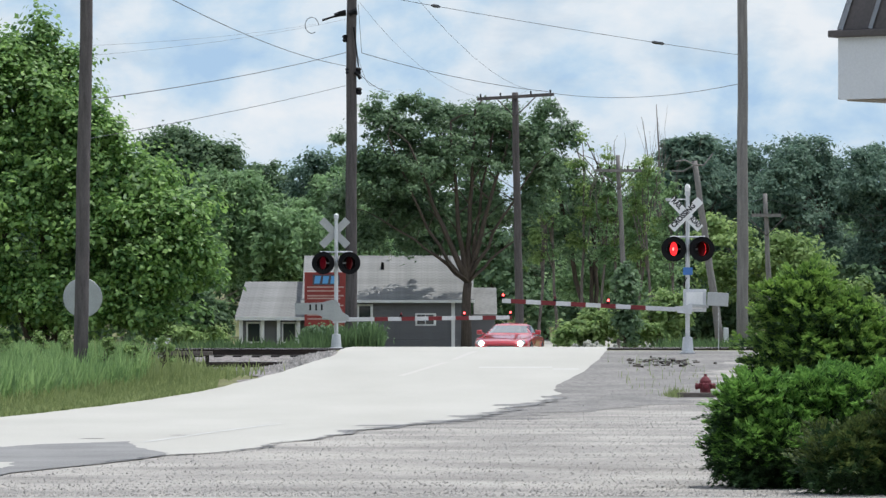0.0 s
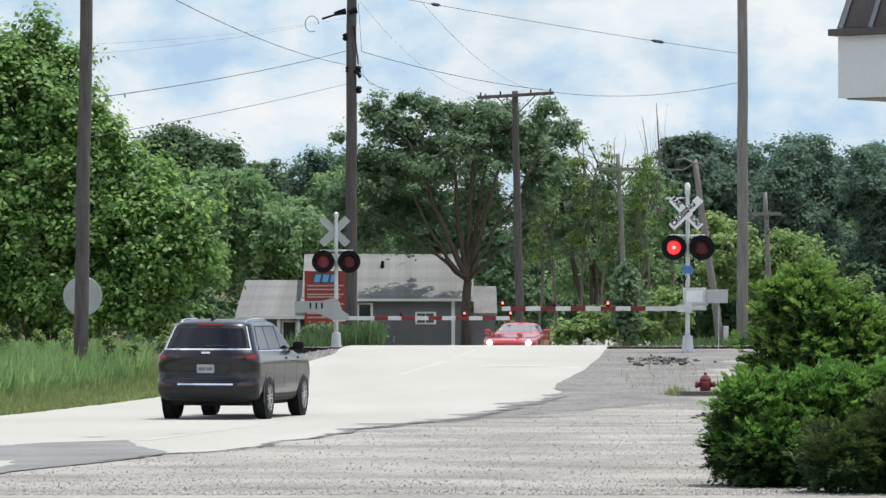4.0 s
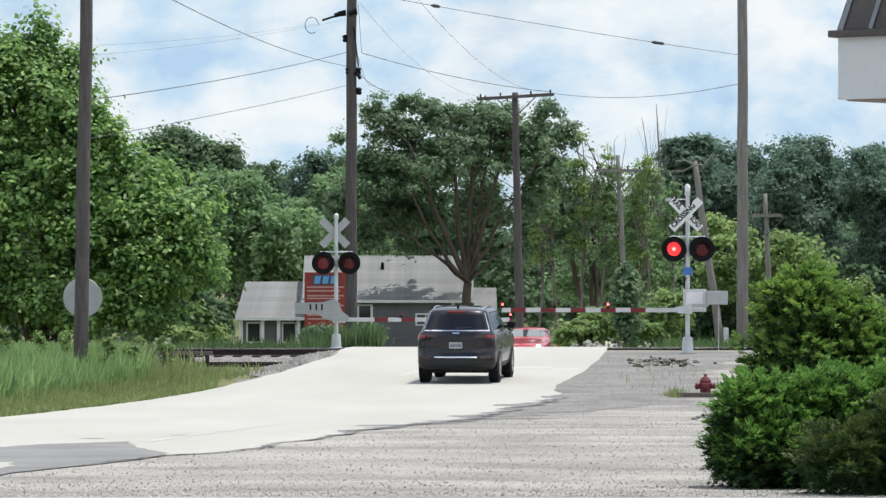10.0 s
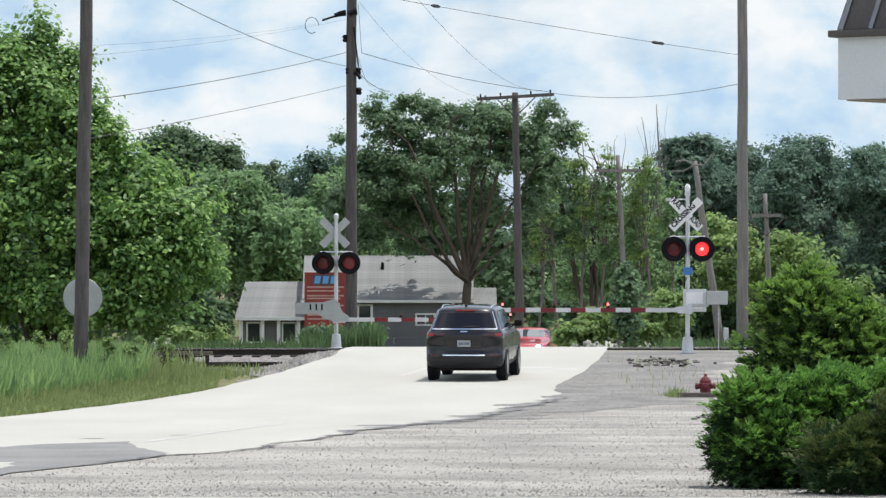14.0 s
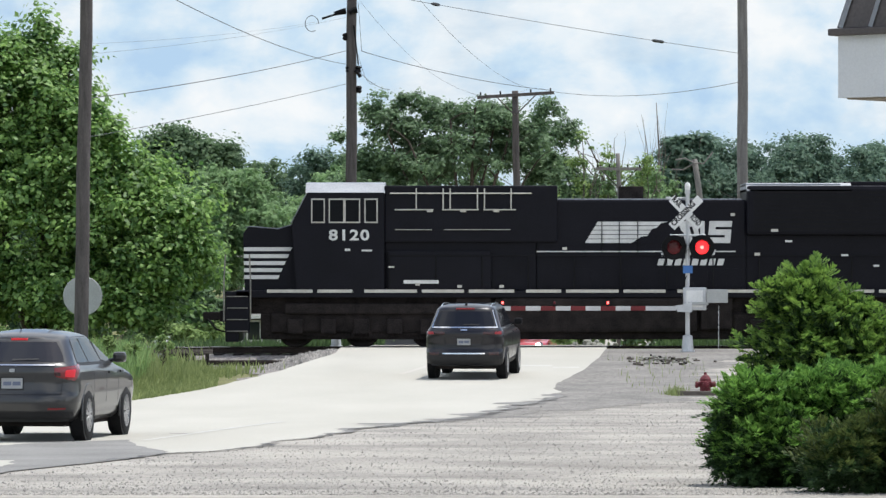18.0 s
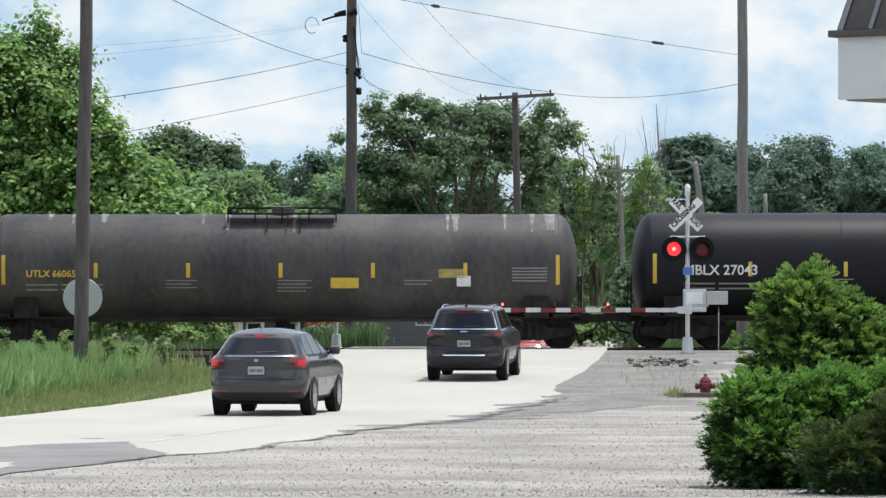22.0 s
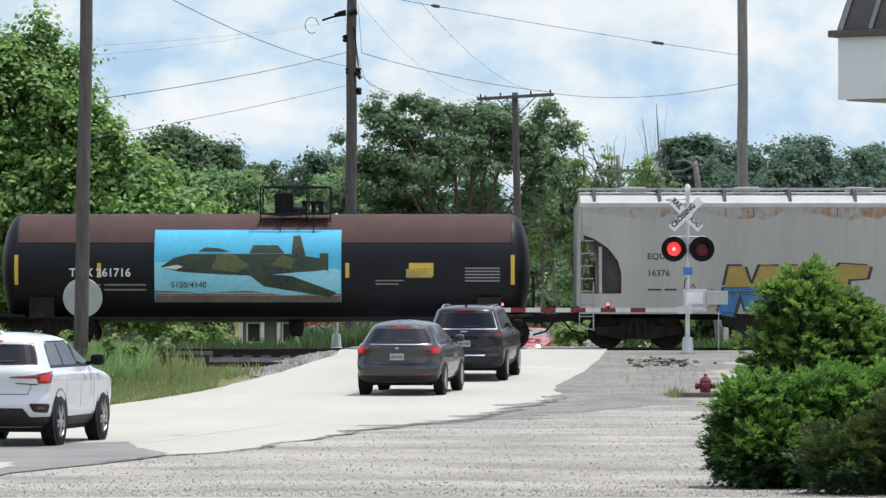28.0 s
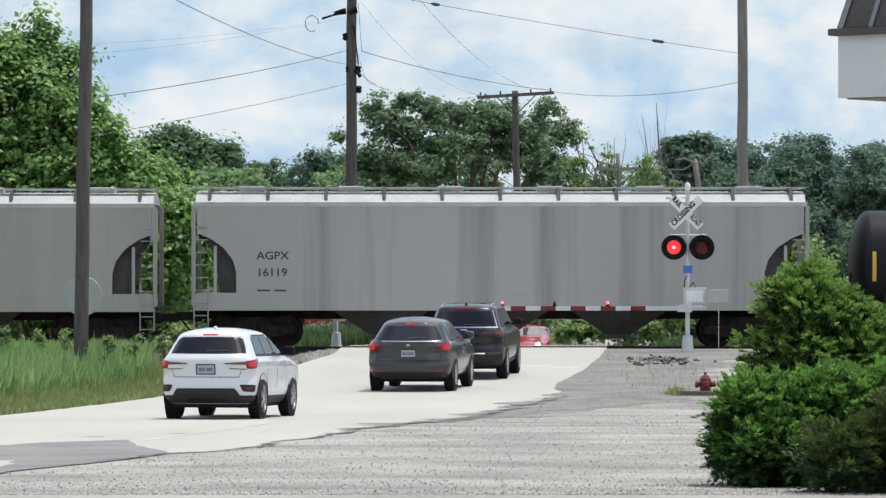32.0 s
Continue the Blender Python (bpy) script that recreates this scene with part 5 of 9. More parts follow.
def evergreen(label, base, lobes, n, size, seed, name, young="leaf_yew"):
    """Dense shrub of short upswept sprays."""
    rs = np.random.RandomState(seed)
    t = thing(name, label, "shrub", pose(*base), "evergreen shrubs")
    b = np.array(base)
    lb = [tuple(np.array(q[:3]) - b) + tuple(q[3:]) for q in lobes]
    lobes_a = np.array(lb)
    area = lobes_a[:, 3] * lobes_a[:, 5]
    ns = n // 28
    pick = rs.choice(len(lb), ns, p=area / area.sum())
    d = rs.normal(0, 1, (ns, 3))
    d /= np.linalg.norm(d, axis=1)[:, None]
    wob = np.array([noise.noise((q * 2.4 + np.array((seed, 3.0, 7.0))).tolist()) for q in d])
    c = lobes_a[pick, :3] + d * lobes_a[pick, 3:] * (rs.uniform(0.5, 0.88, ns) + 0.34 * wob)[:, None]
    keep = c[:, 2] > 0.02
    c, d = c[keep], d[keep]
    way = d + np.array((0, 0, 0.45)) + rs.normal(0, 0.3, d.shape)
    way /= np.linalg.norm(way, axis=1)[:, None]
    side = np.cross(way, np.array((0, 0, 1.0)) + rs.normal(0, 0.35, d.shape))
    side /= np.linalg.norm(side, axis=1)[:, None]
    flat_n = np.cross(side, way)
    k = 26
    m = len(c)
    s = (np.arange(k) / (k - 1))[None, :] ** 0.85 + rs.normal(0, 0.02, (m, k))
    hand = np.where(np.arange(k) % 2 == 0, 1.0, -1.0)[None, :] * rs.uniform(0.15, 1.0, (m, k))
    lng = (rs.uniform(0.13, 0.25, (m, 1)) + 0.12 * rs.rand(m, 1) ** 4)
    wide = 0.30 * lng * np.clip(1.05 - s, 0.0, None) ** 0.7
    pts = c[:, None, :] + way[:, None, :] * (lng * s)[:, :, None] + side[:, None, :] * (hand * wide)[:, :, None] + flat_n[:, None, :] * rs.normal(0, 0.012, (m, k))[:, :, None]
    pts[:, :, 2] -= 0.22 * lng * s ** 2
    lead = way[:, None, :] * 0.8 + side[:, None, :] * (np.sign(hand) * 0.75)[:, :, None] + rs.normal(0, 0.15, (m, k, 3))
    lead /= np.linalg.norm(lead, axis=2)[:, :, None]
    cross_way = np.cross(lead, flat_n[:, None, :] + rs.normal(0, 0.35, (m, k, 3)))
    cross_way /= np.linalg.norm(cross_way, axis=2)[:, :, None]
    half_l, half_w = (size * 1.6 * rs.uniform(0.7, 1.2, (m, k)))[:, :, None], (size * 0.42 * rs.uniform(0.7, 1.3, (m, k)))[:, :, None]
    corner = np.stack([pts - lead * half_l, pts + cross_way * half_w, pts + lead * half_l, pts - cross_way * half_w], axis=2).reshape(-1, 4, 3)
    # down-facing sprays mostly lose their bright tips, which paints shade underneath
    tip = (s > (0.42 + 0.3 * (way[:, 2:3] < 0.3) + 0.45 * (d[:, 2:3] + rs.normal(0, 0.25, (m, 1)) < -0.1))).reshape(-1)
    quads("old_foliage", corner[~tip].reshape(-1, 3), "leaf_yew_old", t, "dense dark green inner sprays and painted underside shade")
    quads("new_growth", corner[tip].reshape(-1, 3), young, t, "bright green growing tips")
    tops = [(Vector(q[:3]) * 0.85, 0.05, 0.1) for q in lb]
    part("stem", limb_paths(rs, base, tops, 0.05), "bark", t)
    return t


evergreen("upright rounded evergreen with bright green tips", (4.75, 55.5, 0.05),
          [(4.75, 55.5, 0.95, 1.05, 1.0, 0.75), (4.6, 55.5, 1.4, 0.85, 0.8, 0.7), (4.5, 55.5, 1.95, 0.58, 0.6, 0.48), (4.48, 55.5, 2.35, 0.26, 0.26, 0.2), (5.1, 55.6, 1.45, 0.7, 0.8, 0.55), (4.05, 55.4, 2.2, 0.18, 0.2, 0.15), (5.0, 55.5, 2.0, 0.3, 0.3, 0.2)], 150000, 0.027, 81, "evergreen_shrub")
evergreen("low spreading evergreen at the lot's edge", (4.3, 50.3, 0.10),
          [(4.3, 50.3, 0.65, 1.1, 0.9, 0.62), (4.4, 50.2, 1.05, 0.75, 0.7, 0.36), (3.5, 50.1, 0.86, 0.45, 0.5, 0.28), (3.55, 50.1, 0.45, 0.5, 0.5, 0.3), (5.1, 50.2, 1.0, 0.7, 0.7, 0.42), (3.95, 50.0, 0.9, 0.5, 0.5, 0.4), (3.5, 50.0, 1.0, 0.50, 0.5, 0.36), (3.75, 49.8, 0.55, 0.72, 0.6, 0.45), (3.3, 50.1, 0.62, 0.34, 0.4, 0.34)], 190000, 0.026, 82, "evergreen_shrub", "leaf_box")
evergreen("dull olive evergreen at the lot's edge", (5.0, 47.8, 0.10), [(4.5, 47.9, 0.5, 0.8, 0.8, 0.42), (5.25, 47.8, 0.75, 0.8, 0.8, 0.6)], 50000, 0.026, 83, "evergreen_shrub", "leaf_olive")

# tall grass on the verge
rs2 = np.random.RandomState(9)


def blades(name, label, n, place, tall, material, wide=0.012):
    out = []
    for _ in range(n):
        x, y, k = place()
        z = ground_z(x, y) - 0.02
        h = tall * k * rs2.uniform(0.55, 1.2)
        a = rs2.uniform(0, 6.28)
        bend = rs2.uniform(0.05, 0.4) * h
        dx, dy = math.cos(a) * bend, math.sin(a) * bend
        w = wide * rs2.uniform(0.7, 1.5)
        px, py = rs2.normal(0, 1) * w, rs2.normal(0, 0.4) * w
        out += [(x - px, y - py, z), (x + px, y + py, z), (x + dx * 0.35 + px * 0.8, y + dy * 0.35 + py * 0.8, z + h * 0.6), (x + dx * 0.35 - px * 0.8, y + dy * 0.35 - py * 0.8, z + h * 0.6)]
        out += [(x + dx * 0.35 - px * 0.8, y + dy * 0.35 - py * 0.8, z + h * 0.6), (x + dx * 0.35 + px * 0.8, y + dy * 0.35 + py * 0.8, z + h * 0.6), (x + dx + px * 0.1, y + dy, z + h), (x + dx - px * 0.1, y + dy, z + h)]
    return tagged(quads(name, np.array(out), material), label, "grass", kind="stuff")


def verge(y0, y1, far, near=0.1):
    def f():
        y = rs2.uniform(y0, y1)
        d = near + along([(60, 0.0), (102, 0.0), (108, 1.0), (112, 2.4), (115, 4.0), (118, 4.8), (122, 5.4)], y) + rs2.uniform(0, 1) ** 1.2 * far
        return along(LEFT_EDGE, y) - d, y, 0.35 + 0.65 * smoothstep(0.2, 2.5, d)
    return f


blades("tall_grass", "tall green grass on the road's verge", 26000, verge(88, 116, 6.5, 1.6), 0.85, "grass", 0.016)
blades("tall_grass", "tall green grass on the road's verge", 9000, verge(116, 121, 8.0, 0.1), 0.7, "grass", 0.016)
blades("dry_grass", "short dry grass along the road's edge", 28000, verge(76, 117, 4.2, -0.02), 0.48, "grass_dry", 0.013)


def patch(x0, x1, y0, y1):
    return lambda: (rs2.uniform(x0, x1), rs2.uniform(y0, y1), rs2.uniform(0.5, 1.1))


blades("dry_grass", "sparse grass at the end of the verge", 1500, lambda: (rs2.normal(-5.9, 0.55), rs2.normal(112, 1.8), rs2.uniform(0.4, 1.1)), 0.32, "grass_dry", 0.012)
blades("weeds", "low dark weeds beyond the track", 10000, patch(-15, -3.6, 134.2, 143), 0.58, "grass_dark", 0.018)
blades("reeds", "tall dark green reeds before the house", 5000, lambda: (lambda x: (x, rs2.uniform(142.5, 150), rs2.uniform(0.6, 1.1)))(rs2.uniform(-4.5, -2.0)), 0.95, "grass_dark", 0.02)
blades("weeds", "dark weeds beyond the track", 4000, patch(6.6, 18, 134, 146), 0.35, "grass_dark", 0.018)
blades("weeds", "weeds growing in the gravel by the hydrant", 380, lambda: (rs2.normal(5.0, 0.11), rs2.normal(97, 0.4), rs2.uniform(0.3, 1)), 0.26, "grass_dry", 0.006)
blades("weeds", "sparse brown stalks in the gravel", 150, lambda: (rs2.uniform(4.2, 6.6), rs2.uniform(97.5, 119), rs2.uniform(0.3, 1)), 0.34, "grass_dry", 0.004)
for k in range(7):
    bx, by = ((-7.6, -7.1, -8.7, -9.4, -10.3, -6.6, -8.2)[k], 101.5 + (k * 37 % 9))
    shrub("flowering weed clump in the verge", (bx, by, ground_z(bx, by)), [(bx, by, ground_z(bx, by) + 0.55, 0.25, 0.25, 0.5), (bx + 0.1, by, ground_z(bx, by) + 0.95, 0.15, 0.15, 0.3)], "leaf_shrub", 700, 0.05, 200 + k, "weed_clump", 0.08, 8)

blades("seed_stalks", "tall brown seeding stalks in the verge", 420, lambda: (rs2.uniform(-9.2, -5.7), rs2.uniform(101, 111), rs2.uniform(0.6, 1.1)), 0.95, "grass_dry", 0.012)

# ------------------------------------------------------------------ buildings and small street things


def house():
    h = thing("house", "small grey house with pale shingle roofs beyond the railway", "house", pose(0, 178, -1.0))
    # main block, front wall faces the railway
    x0, x1, zr, ze = -5.4, 1.1, 4.10, 2.42
    wall = part("wall", boxes((x0 + 0.15, x1 - 0.1, 0.4, 6.4, -0.3, ze + 0.05)), "siding", h, "grey clapboard wall")
    for k in range(16):
        z = 0.02 + k * 0.15
        if k == 0:
            board = part("siding_board", boxes((x0 + 0.15, x1 - 0.1, 0.37, 0.4, 0, 0.14)), "siding", wall)
            board.matrix_basis = pose(0, 0, z)
        else:
            again(board, pose(0, 0, z, 0, 0, 0))
    bm = bmesh.new()
    prism(bm, [(0.0, ze - 0.05), (3.4, zr), (6.8, ze - 0.05), (6.8, ze + 0.05), (3.4, zr + 0.12), (0.0, ze + 0.07)], 0, x0 - 0.15, x1 + 0.1)
    roof = part("roof", bm, "shingle", h, "pale weathered shingles")
    row = None
    slope = math.degrees(math.atan2(zr - ze, 3.4))
    for k in range(17):
        t = k / 17
        p = pose(0, 3.4 * t, ze + 0.075 + (zr - ze + 0.05) * t, slope)
        if row is None:
            row = part("shingle_course", boxes((x0 - 0.16, x1 + 0.11, 0, 0.24, 0.0, 0.006)), "shingle", roof)
            row.matrix_basis = p
        else:
            again(row, p)
    part("gutter", boxes((x0 - 0.2, x1 + 0.15, -0.09, 0.0, ze - 0.06, ze + 0.05), bevel=0.02), "trim", h, "white gutter")
    part("corner_post", boxes((0.33, 0.47, 0.28, 0.37, 0.0, ze)), "trim", h, "white corner board")
    part("corner_post", boxes((x0 + 0.1, x0 + 0.22, 0.3, 0.4, 0.0, ze)), "trim", h)

    def window(parent, xa, xb, za, zb, y):
        w = part("window", boxes((xa, xb, y - 0.05, y, za, zb)), "trim", parent, "white framed window")
        n = max(1, round((xb - xa) / 0.45))
        for i in range(n):
            xx0 = xa + 0.07 + (xb - xa - 0.14) * i / n
            xx1 = xa + 0.07 + (xb - xa - 0.14) * (i + 1) / n - 0.03
            part("pane", boxes((xx0, xx1, y - 0.058, y - 0.05, za + 0.07, zb - 0.07)), "glass_dark", w)
    window(h, -3.38, -2.76, 1.35, 2.3, 0.36)
    window(h, -1.09, -0.27, 1.45, 1.95, 0.36)
    part("flue", boxes((-2.18, -2.07, 3.0, 3.12, zr - 0.2, zr + 0.35), bevel=0.02), "chrome", h, "bright metal flue")
    bm = bmesh.new()
    prism(bm, [(-2.48, zr - 0.45), (-2.46, zr - 0.14), (-2.36, zr - 0.14), (-2.34, zr - 0.45)], 1, 2.3, 3.0)
    part("roof_vent", bm, "black", h, "dark roof vent box")
    # right annexe with a low gable
    part("annexe", boxes((x1 - 0.1, 2.05, 1.2, 6.0, -0.3, 1.85)), "siding", h, "grey annexe wall")
    bm = bmesh.new()
    prism(bm, [(0.9, 1.8), (3.4, 2.85), (6.2, 1.8), (6.2, 1.9), (3.4, 2.95), (0.9, 1.9)], 0, x1 + 0.12, 2.14)
    part("annexe_roof", bm, "shingle", h)
    # left wing with a porch front
    a, b = -8.21, x0 + 0.02
    wing = part("wing", boxes((a + 0.25, b, 1.0, 5.6, -0.3, 1.85)), "siding", h, "grey wing with white posts")
    bm = bmesh.new()
    lo, hi = [(a, 0.6, 1.78), (b + 0.1, 0.6, 1.78), (b + 0.1, 6.0, 1.78), (a, 6.0, 1.78)], [(a + 0.3, 3.3, 3.17), (b + 0.1, 3.3, 3.17), (b + 0.1, 3.31, 3.17), (a + 0.3, 3.31, 3.17)]
    loft(bm, [[(x, y, z - 0.1) for x, y, z in lo], lo, hi])
    wroof = part("wing_roof", bm, "shingle", h, "pale hipped shingle roof")
    row = None
    for k in range(14):
        t = k / 14
        p = pose(a + 0.3 * t, 0.6 + 2.7 * t, 1.785 + 1.39 * t, math.degrees(math.atan2(1.39, 2.7)))
        ln = b + 0.1 - a - 0.3 * t
        bm = boxes((0, ln, 0, 0.24, 0.0, 0.006))
        course = part("shingle_course", bm, "shingle", wroof)
        course.matrix_basis = p
    part("fascia_board", boxes((a, b + 0.1, 0.56, 0.6, 1.66, 1.79)), "trim", h, "white fascia")
    for x in (a + 0.22, -7.14, -6.50, -5.72):
        part("porch_post", boxes((x - 0.07, x + 0.07, 0.75, 0.9, 0.0, 1.68)), "trim", h)
    for xa, xb in ((-7.79, -7.16), (-6.39, -5.76)):
        window(h, xa, xb, 0.75, 1.6, 0.98)
    return h


house()

board = thing("advertising_board", "red roadside sign board with pale unreadable lines", "sign board", pose(-4.37, 168, -1.0))
hw = 0.777
part("panel", boxes((-hw, hw, -0.04, 0.04, 1.55, 3.56), bevel=0.01), "board_red", board)
part("top_panel", boxes((-hw + 0.3, hw - 0.25, -0.05, -0.04, 3.08, 3.47)), "board_dark", board, "dark top panel")
for k, z in enumerate((2.98, 2.84, 2.66, 2.56, 2.3, 2.2, 1.95, 1.8)):
    part("text_bar", boxes((-hw + 0.1, hw - 0.1 - 0.12 * (k % 2), -0.048, -0.04, z, z + 0.055)), "board_text", board, "pale bar of lettering")
for k in range(3):
    skew_panel = prism(bmesh.new(), [(-hw + 0.36 + 0.3 * k, 3.14), (-hw + 0.56 + 0.3 * k, 3.14), (-hw + 0.62 + 0.3 * k, 3.42), (-hw + 0.40 + 0.3 * k, 3.42)], 1, -0.056, -0.05)
    part("text_bar", skew_panel, "board_blue", board, "blue bar of lettering")
for sx in (-1, 1):
    part("post", boxes((sx * (hw - 0.1) - 0.06, sx * (hw - 0.1) + 0.06, 0.05, 0.17, -0.2, 3.3)), "timber", board)

# shop corner with a mansard roof
shop = thing("shop_building", "shop corner with white fascia and dark ribbed mansard roof", "building", pose(3.06, 35.0, 0.4))
turn = Matrix.Rotation(radians(-38), 4, "Z")
bm = bmesh.new()
box(bm, 0, 9, 0, 6, 3.45, 3.93, m=turn)
fas = part("fascia", bm, "stucco", shop, "white painted fascia band")
bm = bmesh.new()
box(bm, 0.05, 8.9, 0.05, 5.9, 3.438, 3.449, m=turn)
part("soffit", bm, "soffit", shop, "tan soffit")
bm = bmesh.new()
box(bm, -0.06, 9.06, -0.06, 6.06, 3.93, 3.985, 0.012, m=turn)
part("gutter", bm, "mansard", shop, "dark metal gutter")
bm = bmesh.new()
lo = [(-0.0, -0.0, 3.99), (9, 0.0, 3.99), (9, 6, 3.99), (0.0, 6, 3.99)]
hi = [(0.35, 0.35, 5.4), (8.6, 0.35, 5.4), (8.6, 5.6, 5.4), (0.35, 5.6, 5.4)]
loft(bm, [[turn @ Vector(p) for p in lo], [turn @ Vector(p) for p in hi]])
mans = part("mansard_roof", bm, "mansard", shop, "dark brown standing seam roof")
for k in range(34):
    bm = bmesh.new()
    x = 0.03 + k * 0.27
    a, b = turn @ Vector((x, -0.012, 3.99)), turn @ Vector((0.35 + (x - 0.03) * 0.92, 0.338, 5.4))
    tube(bm, [a, b], 0.022, 4)
    part("rib", bm, "loco_roof", mans)
for k in range(20):
    bm = bmesh.new()
    y = 0.03 + k * 0.3
    tube(bm, [turn @ Vector((-0.012, y, 3.99)), turn @ Vector((0.338, 0.35 + (y - 0.03) * 0.88, 5.4))], 0.022, 4)
    part("rib", bm, "loco_roof", mans)
bm = bmesh.new()
box(bm, 1.6, 8.8, 1.4, 5.8, -0.6, 3.41, m=turn)
part("wall", bm, "stucco", shop, "plain shop wall under the overhang")

# back of a round warning sign in the verge
rsn = thing("round_sign", "back of a round metal warning sign on a post", "road sign", pose(-8.29, 104, ground_z(-8.29, 104)))
zc = 1.95 - ground_z(-8.29, 104)
part("sign_plate", lathe(bmesh.new(), [(-0.01, 0.445), (0.0, 0.455), (0.01, 0.445)], (0, 0, zc), "Y", 36), "sign_back", rsn, "grey metal back")
part("post", boxes((-0.035, 0.035, 0.012, 0.06, -0.3, zc + 0.4)), "alu", rsn)

# hydrant and the timber before it
hyd = thing("fire_hydrant", "short faded red fire hydrant in the gravel", "fire hydrant", pose(5.63, 97, ground_z(5.63, 97) - 0.02) @ Matrix.Scale(1.26, 4))
bm = bmesh.new()
lathe(bm, [(0, 0.13), (0.03, 0.13), (0.035, 0.095), (0.22, 0.09), (0.225, 0.12), (0.25, 0.12), (0.255, 0.10), (0.30, 0.095), (0.35, 0.06), (0.37, 0.03), (0.375, 0.026), (0.41, 0.026)], (0, 0, 0), "Z", 18)
part("barrel", bm, "hydrant", hyd)
for d, a in (("X", 1), ("X", -1), ("Y", -1)):
    part("outlet_cap", lathe(bmesh.new(), [(0.0, 0.045), (a * 0.13, 0.045), (a * 0.135, 0.06), (a * 0.17, 0.055), (a * 0.18, 0.02)], (0, 0, 0.2), d, 10), "hydrant", hyd)
tim = new("timber_curb")
log = thing("timber_curb", "weathered timber lying beside the hydrant", "timber", pose(5.62, 96.5, ground_z(5.62, 96.5) + 0.055, 0, 1, 3))
part("beam", boxes((-0.62, 0.9, -0.09, 0.09, -0.07, 0.055), bevel=0.015), "timber", log)
bpy.data.objects.remove(tim)

# signal box cabinet and old ties stacked beside the line
cab = thing("relay_cabinet", "small grey relay cabinet beside the track", "cabinet", pose(-7.81, 126, ground_z(-7.81, 126)))
part("body", boxes((-0.17, 0.17, -0.15, 0.15, 0.0, 0.62), bevel=0.015), "sign_back", cab)
part("lid", boxes((-0.2, 0.2, -0.18, 0.18, 0.62, 0.68), bevel=0.01), "alu", cab)
low = thing("low_fence", "low dark rail fence beside the siding", "fence", pose(0, 118.5, 0))
x = -7.98
while x < -6.10:
    gz = ground_z(x, 118.5)
    part("post", boxes((x - 0.05, x + 0.05, -0.05, 0.05, gz - 0.2, 0.38), bevel=0.01), "tie", low)
    x += 0.36
part("top_rail", boxes((-8.06, -6.04, -0.07, 0.07, 0.37, 0.47), bevel=0.01), "timber", low)

# broken timber and stones lying by the signal
deb = thing("debris_pile", "scattered dark broken timber beside the signal mast", "debris", pose(5.84, 118, ground_z(5.84, 118)))
rs4 = np.random.RandomState(31)
for k in range(90):
    ln = rs4.uniform(0.03, 0.13) if k % 9 else rs4.uniform(0.15, 0.3)
    pc = part("broken_timber", boxes((-ln / 2, ln / 2, -0.035, 0.035, 0.0, rs4.uniform(0.02, 0.055)), bevel=0.006), ("timber", "stone_pale", "tie")[k % 3], deb)
    dx, dy = rs4.normal(-0.1, 0.42), rs4.normal(-1.2, 1.3)
    pc.matrix_basis = pose(dx, dy, road_z(118 + dy) - road_z(118) + 0.035, 0, rs4.uniform(-6, 6), rs4.uniform(-50, 50))

# small relay box beside the siding
rb = thing("relay_box", "small grey relay box with a pale lid beside the siding", "relay box", pose(-7.45, 119.5, ground_z(-7.45, 119.5)))
part("cabinet", boxes((-0.17, 0.17, -0.15, 0.15, -0.1, 0.72), bevel=0.015), "sign_back", rb)
part("lid", boxes((-0.19, 0.19, -0.17, 0.17, 0.72, 0.76), bevel=0.01), "sign_white", rb, "pale sloping lid")
part("rest_beam", boxes((-0.55, 0.75, -0.12, 0.12, 0.2, 0.42), bevel=0.02), "tie", rb, "dark timber beam")

